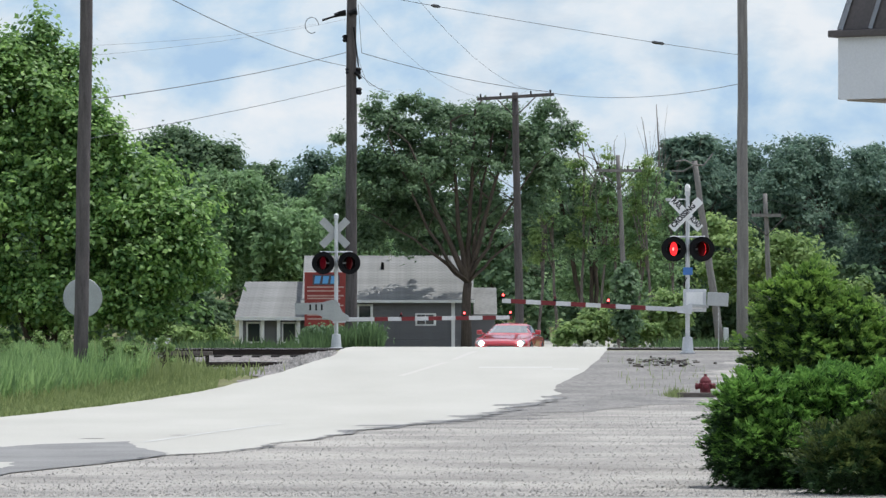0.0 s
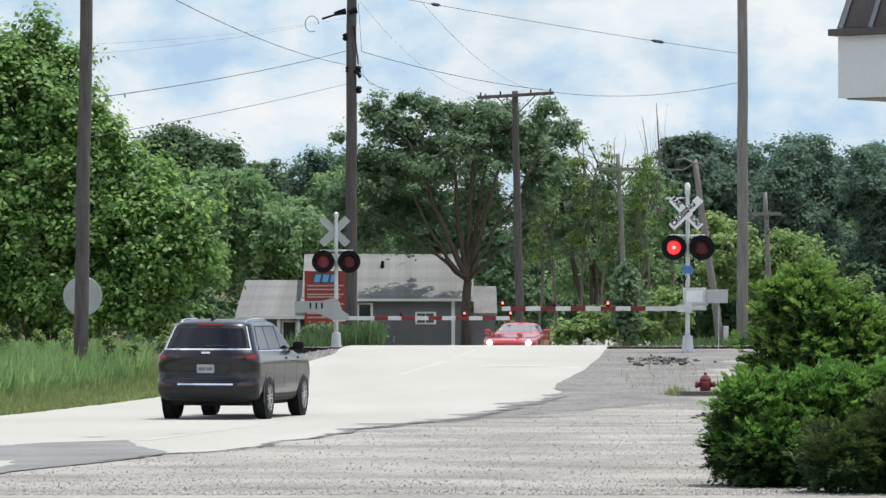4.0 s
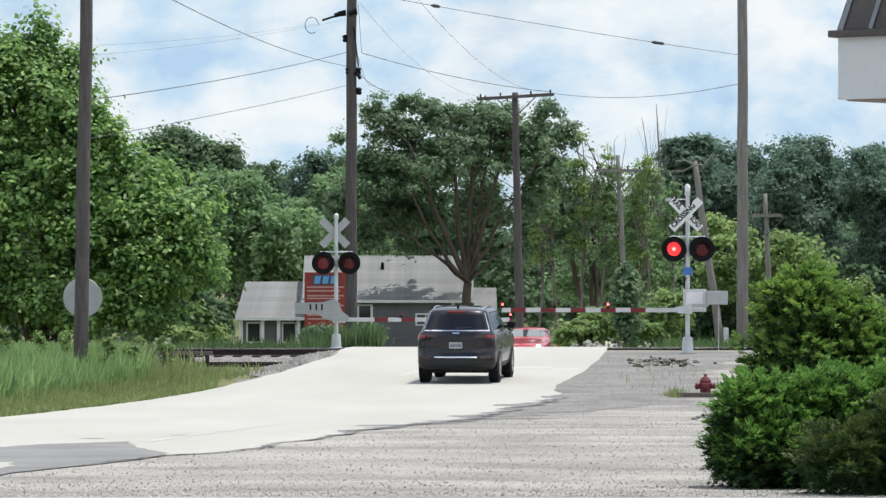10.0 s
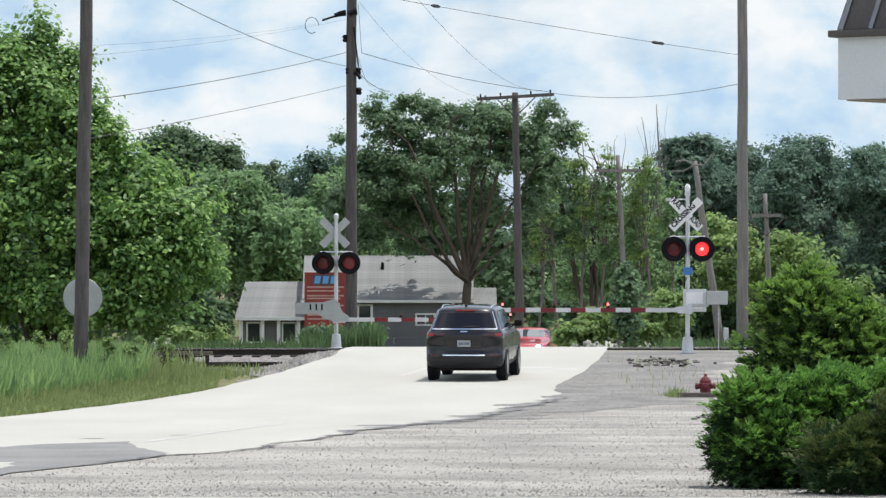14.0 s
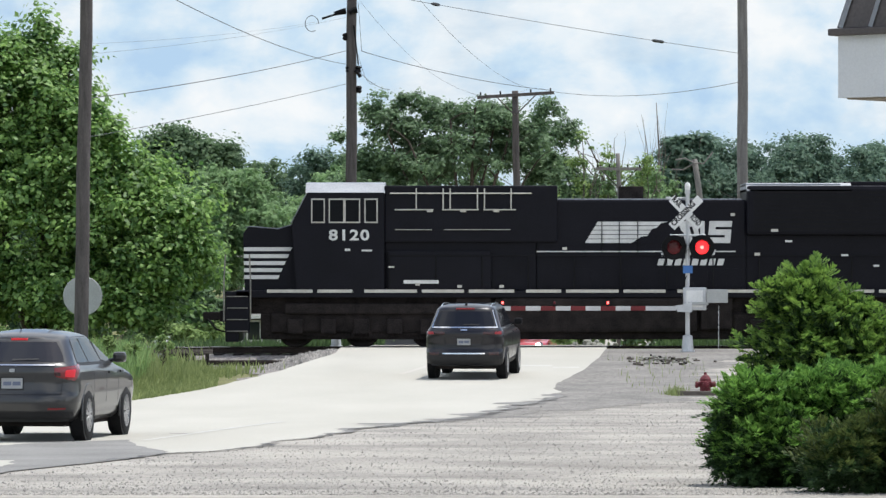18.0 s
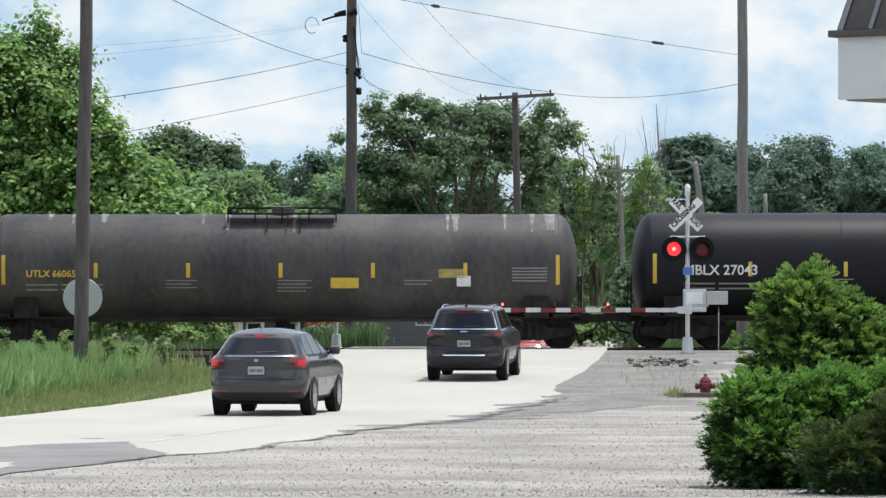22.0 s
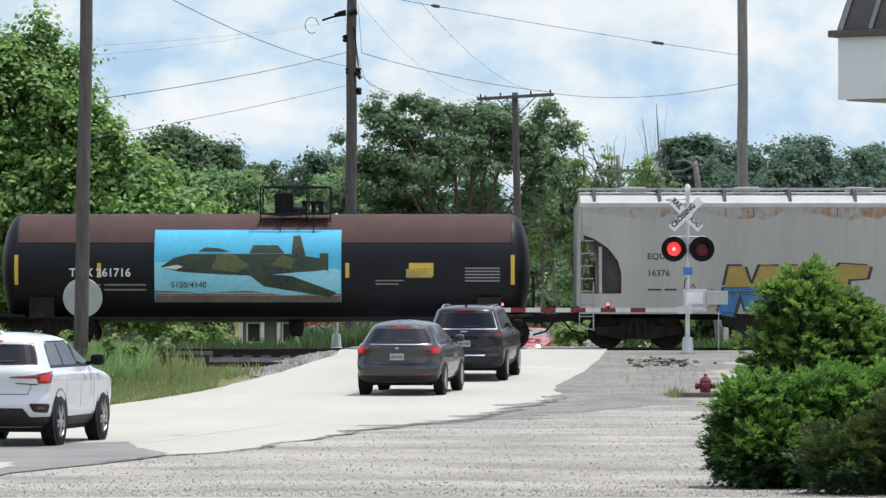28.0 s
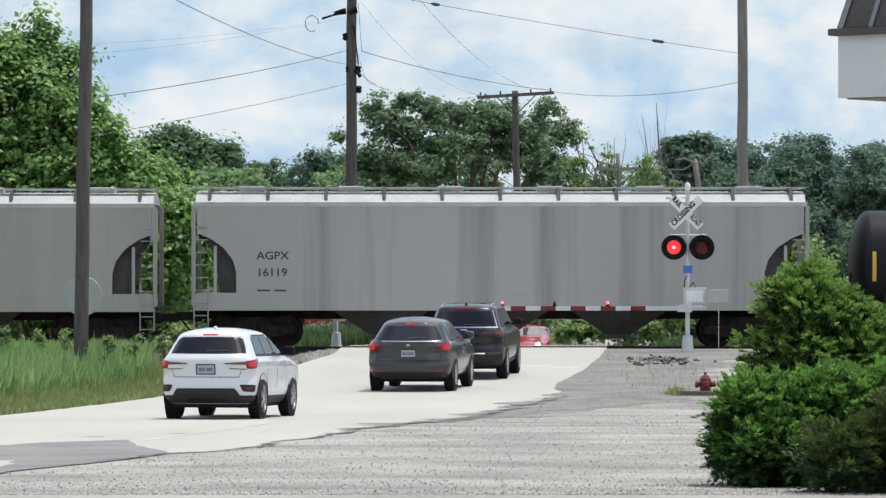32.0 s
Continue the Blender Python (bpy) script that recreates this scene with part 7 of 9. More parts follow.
def taupe_crossover():
    S = dict(h=1.61, w=1.79, wb=2.74, clear=0.28, belt=1.10, r=0.37, tw=0.24, spokes=10, corner=0.48, square=2.8,
             rear=[(0.28, -0.72), (0.34, -0.88), (0.42, -0.96), (0.56, -1.00), (0.66, -0.985), (0.70, -0.95), (0.85, -0.93), (1.00, -0.945), (1.08, -0.93), (1.13, -0.88), (1.44, -0.48), (1.50, -0.38), (1.56, -0.22), (1.61, 0.15)],
             front=[(0.28, 3.4), (0.42, 3.62), (0.70, 3.69), (0.85, 3.64), (0.93, 3.40), (0.99, 3.05), (1.04, 2.62), (1.08, 2.42), (1.13, 2.34), (1.50, 1.42), (1.56, 1.2), (1.61, 0.8)],
             half=[(0.28, 0.77), (0.34, 0.85), (0.48, 0.90), (0.70, 0.92), (0.90, 0.915), (1.02, 0.90), (1.08, 0.87), (1.13, 0.825), (1.48, 0.655), (1.53, 0.60), (1.58, 0.44), (1.61, 0.2)],
             glass_z=(1.145, 1.43), rear_glass=(0.76, 0.56), pillars=(-0.42, 0.36, 1.26, 2.12), doors=(0.42, 1.28, 2.15), side_up=0.05, rear_lean=0.3,
             paint_label="grey-brown painted body", clad="paint_taupe", mirror="paint_taupe", handle="paint_taupe", arch="paint_taupe")
    c, wheels, sh = build_car("taupe grey crossover car with lit brake lamps", "crossover car", "paint_taupe", S)
    sh.patch("rear_bumper", "plastic", [(-0.95, 0.32), (0.95, 0.32), (0.92, 0.43), (-0.92, 0.43)], c, "s", 0.010, 0.06, "black bumper underside", nu=20)
    seam(c, sh, 0.675, 0.72, "x")
    sh.both("panel_seam", "plastic", [(0.70, 0.68), (0.71, 0.68), (0.735, 0.90), (0.725, 0.90)], c, "s", lift=0.0025, nu=1, nv=6)
    sh.patch("garnish", "chrome", [(-0.60, 1.095), (0.60, 1.095), (0.60, 1.115), (-0.60, 1.115)], c, "x", 0.012, 0.0, "thin bright tailgate strip", 16, 1)
    sh.both("tail_lamp", "tail", [(0.62, 0.93), (0.92, 0.87), (1.18, 1.12), (0.60, 1.06)], c, "s", lift=0.014, soft=0.05, label="pointed red wraparound tail lamp", nu=14)
    sh.both("brake_lamp", "brake", [(0.76, 0.93), (0.92, 0.92), (0.95, 1.04), (0.77, 1.03)], c, "s", lift=0.018, soft=0.1, label="lit red brake lamp", nu=6)
    sh.both("reverse_lamp", "tail_smoked", [(0.62, 0.95), (0.70, 0.94), (0.70, 0.99), (0.62, 1.0)], c, "s", lift=0.017, label="dark lamp segment", nu=3)
    sh.both("reflector", "tail", [(0.52, 0.455), (0.78, 0.46), (0.78, 0.49), (0.52, 0.485)], c, "s", lift=0.006)
    sh.patch("maker_badge", "plate", [(-0.04, 1.0), (0.04, 1.0), (0.04, 1.05), (-0.04, 1.05)], c, "x", 0.012, 0.3, "small bright badge", 4, 4)
    sh.patch("plate_recess", "paint_taupe", [(-0.30, 0.74), (0.30, 0.74), (0.33, 0.965), (-0.33, 0.965)], c, "x", 0.004, 0.1)
    spoiler(c, sh, S, "paint_taupe", 0.54, 0.12, 1.455, 1.52, 0.12, "brake", "lit red high brake lamp")
    plate(c, sh, 0.765, lift=0.008)
    part("roof_antenna", rod(bmesh.new(), (-0.1, 0.1, 1.60), (-0.1, -0.06, 1.70), 0.008, 5), "black", c, "short rod antenna")
    return c, wheels


def white_crossover():
    S = dict(h=1.60, w=1.69, wb=2.62, clear=0.27, belt=1.11, r=0.36, tw=0.235, spokes=5, corner=0.46, square=2.7,
             rear=[(0.27, -0.70), (0.33, -0.82), (0.45, -0.90), (0.60, -0.915), (0.70, -0.89), (0.76, -0.855), (0.86, -0.865), (0.97, -0.885), (1.05, -0.875), (1.12, -0.82), (1.44, -0.52), (1.50, -0.42), (1.56, -0.24), (1.60, 0.1)],
             front=[(0.27, 3.2), (0.42, 3.42), (0.70, 3.48), (0.90, 3.42), (0.97, 3.20), (1.02, 2.85), (1.07, 2.45), (1.11, 2.28), (1.16, 2.2), (1.50, 1.42), (1.56, 1.2), (1.60, 0.8)],
             half=[(0.27, 0.70), (0.34, 0.78), (0.48, 0.825), (0.70, 0.84), (0.90, 0.845), (1.02, 0.835), (1.09, 0.805), (1.14, 0.77), (1.47, 0.635), (1.52, 0.58), (1.57, 0.42), (1.60, 0.2)],
             glass_z=(1.165, 1.44), rear_glass=(0.70, 0.555), pillars=(-0.36, 0.40, 1.22, 2.02), doors=(0.36, 1.20, 2.04), side_up=0.02, rear_lean=0.2,
             paint_label="white painted body", mirror="black", handle="paint_pearl", arch="plastic")
    c, wheels, sh = build_car("white compact crossover car with black lower bumper", "crossover car", "paint_pearl", S)
    sh.patch("lower_bumper", "plastic", [(-1.15, 0.28), (1.15, 0.28), (1.15, 0.42), (-1.15, 0.42)], c, "s", 0.012, 0.0, "black lower bumper", nu=22)
    sh.patch("lower_bumper", "plastic", [(-0.62, 0.41), (0.62, 0.41), (0.52, 0.545), (-0.52, 0.545)], c, "s", 0.012, 0.02, nu=16)
    sh.patch("skid_plate", "under", [(-0.36, 0.29), (0.36, 0.29), (0.30, 0.37), (-0.30, 0.37)], c, "x", 0.02, 0.05)
    sh.both("fog_lamp_recess", "plastic", [(0.66, 0.49), (0.92, 0.475), (0.98, 0.60), (0.60, 0.615)], c, "s", lift=0.010, soft=0.12, label="black corner recess")
    sh.both("reflector", "tail", [(0.72, 0.53), (0.86, 0.525), (0.86, 0.56), (0.72, 0.565)], c, "s", lift=0.014)
    sh.both("tail_lamp", "tail", [(0.72, 0.885), (0.96, 0.89), (1.10, 1.07), (0.70, 1.02)], c, "s", lift=0.014, soft=0.08, label="red wraparound tail lamp", nu=10)
    sh.both("tail_lamp", "tail", [(0.34, 0.965), (0.74, 0.955), (0.74, 1.01), (0.32, 0.985)], c, "s", lift=0.012, label="slim red lamp arm")
    sh.both("brake_lamp", "brake", [(0.76, 0.92), (0.92, 0.92), (0.96, 1.03), (0.76, 1.00)], c, "s", lift=0.018, soft=0.1, label="lit red brake lamp", nu=6)
    sh.both("reverse_lamp", "letter_white", [(0.44, 0.895), (0.72, 0.885), (0.73, 0.955), (0.34, 0.96)], c, "s", lift=0.012, soft=0.04, label="clear lamp segment")
    sh.both("lamp_edge", "plastic", [(0.40, 0.885), (0.72, 0.87), (0.72, 0.885), (0.43, 0.897)], c, "s", lift=0.013, nu=6, nv=1)
    seam(c, sh, 0.735, 0.58, "x")
    sh.both("panel_seam", "plastic", [(0.575, 0.74), (0.585, 0.74), (0.64, 0.88), (0.63, 0.88)], c, "s", lift=0.0025, nu=1, nv=5)
    spoiler(c, sh, S, "paint_pearl", 0.54, 0.10, 1.46, 1.52, 0.13, "brake", "lit red high brake lamp")
    part("roof_antenna", loft(bmesh.new(), [[(-0.03, -0.15, 1.58), (0.03, -0.15, 1.58), (0.03, 0.05, 1.59), (-0.03, 0.05, 1.59)], [(-0.008, -0.13, 1.63), (0.008, -0.13, 1.63), (0.008, -0.07, 1.63), (-0.008, -0.07, 1.63)]]), "paint_pearl", c, "white shark-fin antenna")
    sh.patch("maker_badge", "alu", [(-0.03, 1.02), (0.03, 1.02), (0.03, 1.065), (-0.03, 1.065)], c, "x", 0.012, 0.3, "small bright badge", 4, 4)
    plate(c, sh, 0.80)
    return c, wheels


def red_coupe():
    S = dict(h=1.30, w=1.84, wb=2.72, clear=0.2, belt=0.88, r=0.33, tw=0.22, spokes=5, corner=0.5, square=2.5,
             rear=[(0.2, -0.8), (0.45, -1.0), (0.85, -0.95), (0.92, -0.6), (0.97, -0.3), (1.22, 0.3), (1.26, 0.5), (1.30, 0.75)],
             front=[(0.2, 3.45), (0.34, 3.62), (0.52, 3.67), (0.62, 3.58), (0.70, 3.3), (0.78, 2.7), (0.84, 2.25), (0.88, 2.05), (0.92, 1.98), (1.22, 1.25), (1.26, 1.15), (1.30, 0.9)],
             half=[(0.2, 0.78), (0.3, 0.86), (0.5, 0.91), (0.72, 0.92), (0.82, 0.89), (0.88, 0.85), (0.93, 0.79), (1.20, 0.64), (1.25, 0.56), (1.30, 0.25)],
             glass_z=(0.97, 1.20), rear_glass=(0.6, 0.45), pillars=(-0.25, 0.55, 1.85), doors=(0.5, 1.85), screen="screen_glass",
             paint_label="red painted body", clad="paint_red", mirror="paint_red", handle="paint_red", arch="paint_red")
    c, wheels, sh = build_car("red coupe with lit headlamps waiting across the track", "car", "paint_red", S)
    f = 3.67
    part("grille", boxes((-0.45, 0.45, f - 0.08, f + 0.012, 0.32, 0.46), bevel=0.03), "plastic", c, "black grille")
    for sx in (-1, 1):
        hl = part("headlamp", prism(bmesh.new(), [(sx * 0.44, 0.47), (sx * 0.76, 0.46), (sx * 0.84, 0.58), (sx * 0.76, 0.66), (sx * 0.50, 0.56)], 1, f - 0.48, f - 0.06), "chrome", c, "headlamp housing")
        part("lens", lathe(bmesh.new(), [(-0.02, 0.085), (0.0, 0.09), (0.03, 0.07), (0.04, 0.02)], (sx * 0.66, f - 0.06, 0.54), "Y", 14), "head", hl, "lit headlamp lens")
        part("fog_lamp", lathe(bmesh.new(), [(-0.05, 0.05), (0.0, 0.055), (0.02, 0.03)], (sx * 0.62, f - 0.08, 0.30), "Y", 12), "chrome", c)
    part("bonnet_seam", boxes((-0.62, 0.62, f - 0.16, f - 0.148, 0.585, 0.615)), "plastic", c)
    return c, wheels


M["brake_dim"] = glow("dim_brake_lamp", (1.0, 0.03, 0.04), 0.10, (0.14, 0.010, 0.012))
M["screen_glass"] = plain("sky_lit_windscreen", (0.05, 0.06, 0.065), 0.05, 0.0, 1.0)
SUV, SUV_W = dark_suv()
CROSS, CROSS_W = taupe_crossover()
WHITE, WHITE_W = white_crossover()
COUPE, COUPE_W = red_coupe()

# ------------------------------------------------------------------ train: each vehicle's x runs back from its front coupler, z up from the rail
NEAR = -1.55


def bogie(car, x, axle, wheel_r=0.46, n=2):
    b = new("bogie")
    b.parent = car
    b.matrix_basis = pose(x, 0, 0)
    span = axle * (n - 1)
    for sy in (-1, 1):
        y = sy * 1.05
        bm = bmesh.new()
        prism(bm, [(-span / 2 - 0.35, 0.40), (-span / 2 - 0.35, 0.60), (-span / 2 + 0.35, 0.62), (-0.35, 0.86), (0.35, 0.86), (span / 2 - 0.35, 0.62), (span / 2 + 0.35, 0.60), (span / 2 + 0.35, 0.40), (0.45, 0.26), (-0.45, 0.26)], 1, min(y, y + sy * 0.16), max(y, y + sy * 0.16))
        part("side_frame", bm, "under", b, "grimy cast side frame")
        bm = bmesh.new()
        for k in (-0.22, 0, 0.22):
            lathe(bm, [(0.3, 0.08), (0.75, 0.08)], (k, y + sy * 0.17, 0), "Z", 8)
        part("spring_set", bm, "under", b)
    part("bolster", boxes((-span / 2 - 0.2, span / 2 + 0.2, -0.95, 0.95, 0.45, 0.85)), "under", b)
    for k in range(n):
        xx = -span / 2 + axle * k
        bm = bmesh.new()
        for sy in (-1, 1):
            lathe(bm, [(sy * 0.70, wheel_r + 0.03), (sy * 0.73, wheel_r + 0.03), (sy * 0.74, wheel_r), (sy * 0.85, wheel_r - 0.005), (sy * 0.852, wheel_r - 0.07), (sy * 0.80, wheel_r - 0.1), (sy * 0.81, 0.12), (sy * 0.86, 0.1)], (xx, 0, wheel_r), "Y", 22)
        lathe(bm, [(-0.8, 0.08), (0.8, 0.08)], (xx, 0, wheel_r), "Y", 10)
        part("wheelset", bm, "under", b)
        for sy in (-1, 1):
            part("bearing_cap", lathe(bmesh.new(), [(sy * 1.0, 0.13), (sy * 1.26, 0.12), (sy * 1.27, 0.03)], (xx, 0, wheel_r), "Y", 10), "under", b)


def coupler(car, x, d):
    bm = bmesh.new()
    box(bm, min(x, x + d * 0.75), max(x, x + d * 0.75), -0.11, 0.11, 0.76, 1.0, 0.03)
    box(bm, min(x, x + d * 0.28), max(x, x + d * 0.28), -0.2, 0.2, 0.72, 1.04, 0.05)
    part("coupler", bm, "under", car, "rusty knuckle coupler")
    tube(bm := bmesh.new(), [(x + d * 0.6, -0.4, 0.8), (x + d * 0.35, -0.42, 0.5), (x + d * 0.0, -0.3, 0.4)], 0.03, 6)
    part("brake_hose", bm, "black", car)


def flat_marks(car, name, rows, material, y, label=""):
    for (x0, x1, z0, z1) in rows:
        part(name, boxes((x0, x1, y - 0.006, y, z0, z1)), material, car, label)


def skew_bars(car, name, rows, material, y, label=""):
    """rows: x0, x1, z0, z1 and the lean of the ends."""
    for (x0, x1, z0, z1, a, b) in rows:
        bm = bmesh.new()
        prism(bm, [(x0 + a, z0), (x1 + b, z0), (x1, z1), (x0, z1)], 1, y - 0.006, y)
        part(name, bm, material, car, label)


def locomotive(number, label, flip, roof_kind):
    L = 22.4
    c = thing("locomotive", label, "locomotive", None, "train")

    def fx(x):
        return L - x + 0.75 * (1 - (x - 1.0) / 20.5) if flip else x

    def bx(name, x0, x1, y0, y1, z0, z1, material, lab="", bevel=0.02, parent=None):
        a, b = sorted((fx(x0), fx(x1)))
        return part(name, boxes((a, b, y0, y1, z0, z1), bevel=bevel), material, parent or c, lab)

    def pr(name, pts, y0, y1, material, lab=""):
        bm = bmesh.new()
        prism(bm, [(fx(x), z) for x, z in pts], 1, y0, y1)
        return part(name, bm, material, c, lab)
    bx("frame_deck", 1.0, 21.6, -1.5, 1.5, 1.42, 1.62, "loco", "black walkway deck")
    x = 1.9
    k = 0
    while x < 21:
        w = (3.4, 5.2, 2.2, 7.4)[k % 4] if roof_kind == "second" else (1.3, 1.0, 1.5, 1.2)[k % 4]
        if x + w < 21.3:
            bx("sill_stripe", x, x + w, -1.512, -1.5, 1.56, 1.65, "sill_grey" if roof_kind == "second" else "handrail", "dull pale sill stripe", 0)
        x += w + 0.14 + 0.2 * (k % 3 == 1)
        k += 1
    # nose and cab
    pr("nose", [(1.25, 1.6), (1.2, 3.25), (1.35, 3.45), (2.2, 3.38), (3.0, 3.62), (3.0, 1.6)], -1.15, 1.15, "loco", "black short nose")
    # thin grey cover paints the sunlit top of the black nose
    part("nose_roof", prism(bmesh.new(), [(fx(1.25), 3.43), (fx(1.4), 3.475), (fx(2.2), 3.41), (fx(3.0), 3.64), (fx(3.0), 3.60), (fx(2.2), 3.37)], 1, -1.13, 1.13), "loco_roof", c, "nose top coloured grey as if sunlit")
    pr("cab", [(2.75, 1.6), (2.6, 3.5), (3.05, 4.42), (5.25, 4.42), (5.25, 1.6)], -1.5, 1.5, "loco", "black cab")
    part("cab_roof", prism(bmesh.new(), [(-1.5, 4.40), (-1.15, 4.68), (0, 4.74), (1.15, 4.68), (1.5, 4.40)], 0, *sorted((fx(3.0), fx(5.27)))), "loco_roof", c, "grey cab roof")
    for a, b in ((3.16, 3.55), (3.66, 4.56), (4.68, 5.06)):
        w = bx("cab_window", a, b, -1.516, -1.5, 3.55, 4.25, "handrail", "pale window frame", 0.004)
        for p, q in (((a, b),) if b - a < 0.5 else ((a, (a + b) / 2), ((a + b) / 2, b))):
            bx("pane", p + 0.035, q - 0.035, -1.521, -1.515, 3.59, 4.21, "cab_glass", "", 0, w)
    pr("windscreen", [(2.60, 3.56), (2.58, 3.56), (3.0, 4.36), (3.02, 4.36)], -1.3, 1.3, "glass_dark", "raked front window")
    pr("windscreen_edge", [(2.59, 3.54), (2.57, 3.54), (3.0, 4.38), (3.03, 4.38)], -1.512, -1.40, "loco_roof", "grey window post")
    if roof_kind != "first":
        bm = bmesh.new()
        prism(bm, [(-1.5, 4.30), (-1.78, 4.12), (-1.80, 4.14), (-1.5, 4.35)], 0, *sorted((fx(3.3), fx(4.9))))
        part("sun_visor", bm, "loco_roof", c, "grey metal sun visor")
    # hood
    bx("engine_hood", 5.25, 11.4 if roof_kind == "second" else 10.2, -1.42, 1.42, 3.0, 4.62, "loco", "black upper equipment housing", 0.05)
    bx("engine_hood", 5.25, 9.6, -1.28, 1.28, 1.6, 4.50, "loco", "black equipment hood", 0.05)
    bx("engine_hood", 9.6, 15.6, -1.29, 1.29, 1.6, 4.22, "loco", "black engine hood", 0.06)
    bx("roof_panel", 9.7, 15.5, -0.9, 0.9, 4.20, 4.26, "loco_roof", "grey hood roof", 0.02)
    bx("exhaust_stack", 12.0, 12.7, -0.35, 0.35, 4.22, 4.62, "under", "sooty exhaust stack", 0.03)
    bx("radiator_cab", 15.6, 21.3, -1.5, 1.5, 3.2, 4.62, "loco", "black radiator housing", 0.10)
    bx("radiator_hood", 15.6, 21.3, -1.28, 1.28, 1.6, 3.25, "loco", "", 0.04)
    bm = bmesh.new()
    prism(bm, [(-1.5, 4.50), (-1.2, 4.70), (1.2, 4.70), (1.5, 4.50), (1.5, 4.46), (-1.5, 4.46)], 0, *sorted((fx(15.6), fx(18.6 if roof_kind == "first" else 20.6))))
    part("sloped_roof", bm, "loco_roof", c, "pale sloped radiator roof")
    if roof_kind == "first":
        bx("radiator_roof", 15.6, 18.3, -1.3, 1.3, 4.60, 4.68, "loco_roof", "pale radiator roof", 0.02)
        bx("radiator_top", 18.4, 21.2, -1.2, 1.2, 4.60, 4.74, "loco", "", 0.03)
    else:
        bx("radiator_roof", 15.7, 21.2, -1.3, 1.3, 4.60, 4.66, "loco_roof", "grey radiator roof", 0.02)
    # grilles, doors and walkway rails
    for k in range(12):
        bx("hood_door", 9.75 + k * 0.48, 10.18 + k * 0.48, -1.297, -1.29, 1.75, 2.25, "loco", "", 0.004)
    for k in range(9):
        bx("louvre", 15.8, 21.1, -1.515, -1.5, 3.35 + k * 0.13, 3.42 + k * 0.13, "black", "", 0)
    bx("hood_line", 9.6, 15.3, -1.30, -1.29, 2.72, 2.755, "letter_white", "pale line along the hood", 0)
    bm = bmesh.new()
    if roof_kind != "second":
        for a, b, z, r in ((5.4, 9.46, 4.40, 0.020), (5.55, 6.65, 3.93, 0.020), (6.9, 7.95, 3.93, 0.020), (8.08, 9.0, 3.93, 0.020), (5.55, 6.6, 3.36, 0.010), (6.95, 8.85, 3.36, 0.010)):
            rod(bm, (a, -1.5, z), (b, -1.5, z), r, 5)
        for q in (6.16, 6.93, 7.13, 7.91, 8.11, 8.87):
            rod(bm, (q, -1.5, 3.93), (q, -1.5, 4.54), 0.020, 5)
    else:
        rod(bm, (fx(5.4), -1.45, 3.36), (fx(9.3), -1.45, 3.36), 0.014, 5)
    part("hood_handrail", bm, "handrail", c, "pale handrail")
    flat_marks(c, "stencil", [(fx(q) - w / 2, fx(q) + w / 2, z, z + 0.05) for q, z, w in ((6.55, 3.86, 0.17), (7.5, 3.86, 0.17), (8.45, 3.86, 0.17), (5.45, 2.27, 0.17))], "handrail", -1.5)
    flat_marks(c, "stencil", [(fx(q) - w / 2, fx(q) + w / 2, z, z + 0.08) for q, z, w in ((6.2, 1.76, 0.13), (7.4, 1.70, 0.13), (8.6, 1.70, 0.13), (10.4, 2.78, 0.13), (15.2, 3.75, 0.12), (16.4, 3.30, 0.2), (15.9, 2.62, 0.15))], "handrail", -1.516)
    bm = bmesh.new()
    rod(bm, (fx(5.4), -1.46, 2.62), (fx(21.3), -1.46, 2.62), 0.018, 5)
    for k in range(13):
        rod(bm, (fx(5.4 + k * 1.32), -1.46, 1.62), (fx(5.4 + k * 1.32), -1.46, 2.62), 0.018, 5)
    part("walkway_handrail", bm, "black", c, "dark handrail")
    for xe, d in ((1.05, -1), (21.35, 1)):
        st = bx("step_well", xe - 0.35, xe + 0.35, -1.5, -1.1, 0.42, 1.6, "loco", "", 0.02)
        for k in range(4):
            bx("step", xe - 0.30, xe + 0.30, -1.53, -1.3, 0.45 + k * 0.33, 0.475 + k * 0.33, "sill_grey", "worn step edge", 0)
        bm = bmesh.new()
        for q in (-0.38, 0.38):
            tube(bm, [(fx(xe + q), -1.52, 0.75), (fx(xe + q), -1.54, 1.9), (fx(xe + q * 0.9), -1.45, 2.65)], 0.022, 6)
        part("grab_rail", bm, "sill_grey", c, "pale grab rail")
        rod(bm := bmesh.new(), (fx(xe), -1.4, 2.6), (fx(xe), 1.4, 2.6), 0.02, 5)
        part("end_rail", bm, "handrail", c)
    # pale end stripes on the nose and long hood end
    for k in range(5):
        z = 1.95 + k * 0.2
        a0 = 1.22
        bm = bmesh.new()
        prism(bm, [(fx(a0), z), (fx(2.2 + 0.09 * k), z), (fx(2.25 + 0.09 * k), z + 0.11), (fx(a0), z + 0.11)], 1, -1.165, -1.15)
        part("nose_stripe", bm, "letter_white", c, "white nose stripe")
        bm = bmesh.new()
        prism(bm, [(fx(20.75 - 0.03 * k), z), (fx(21.31), z), (fx(21.31), z + 0.11), (fx(20.72 - 0.03 * k), z + 0.11)], 1, -1.30, -1.285)
        part("end_stripe", bm, "letter_white", c, "white end stripe")
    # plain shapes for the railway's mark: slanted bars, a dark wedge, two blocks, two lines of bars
    x0 = {"first": 11.05, "second": 6.95, "third": 11.85}[roof_kind]
    y = -1.294
    for k in range(5):
        z = 2.98 + k * 0.126
        skew_bars(c, "mark_bar", [(x0 + 0.075 * k, x0 + 2.45, z, z + 0.108, -0.065, 0)], "letter_white", y, "white slanted bar")
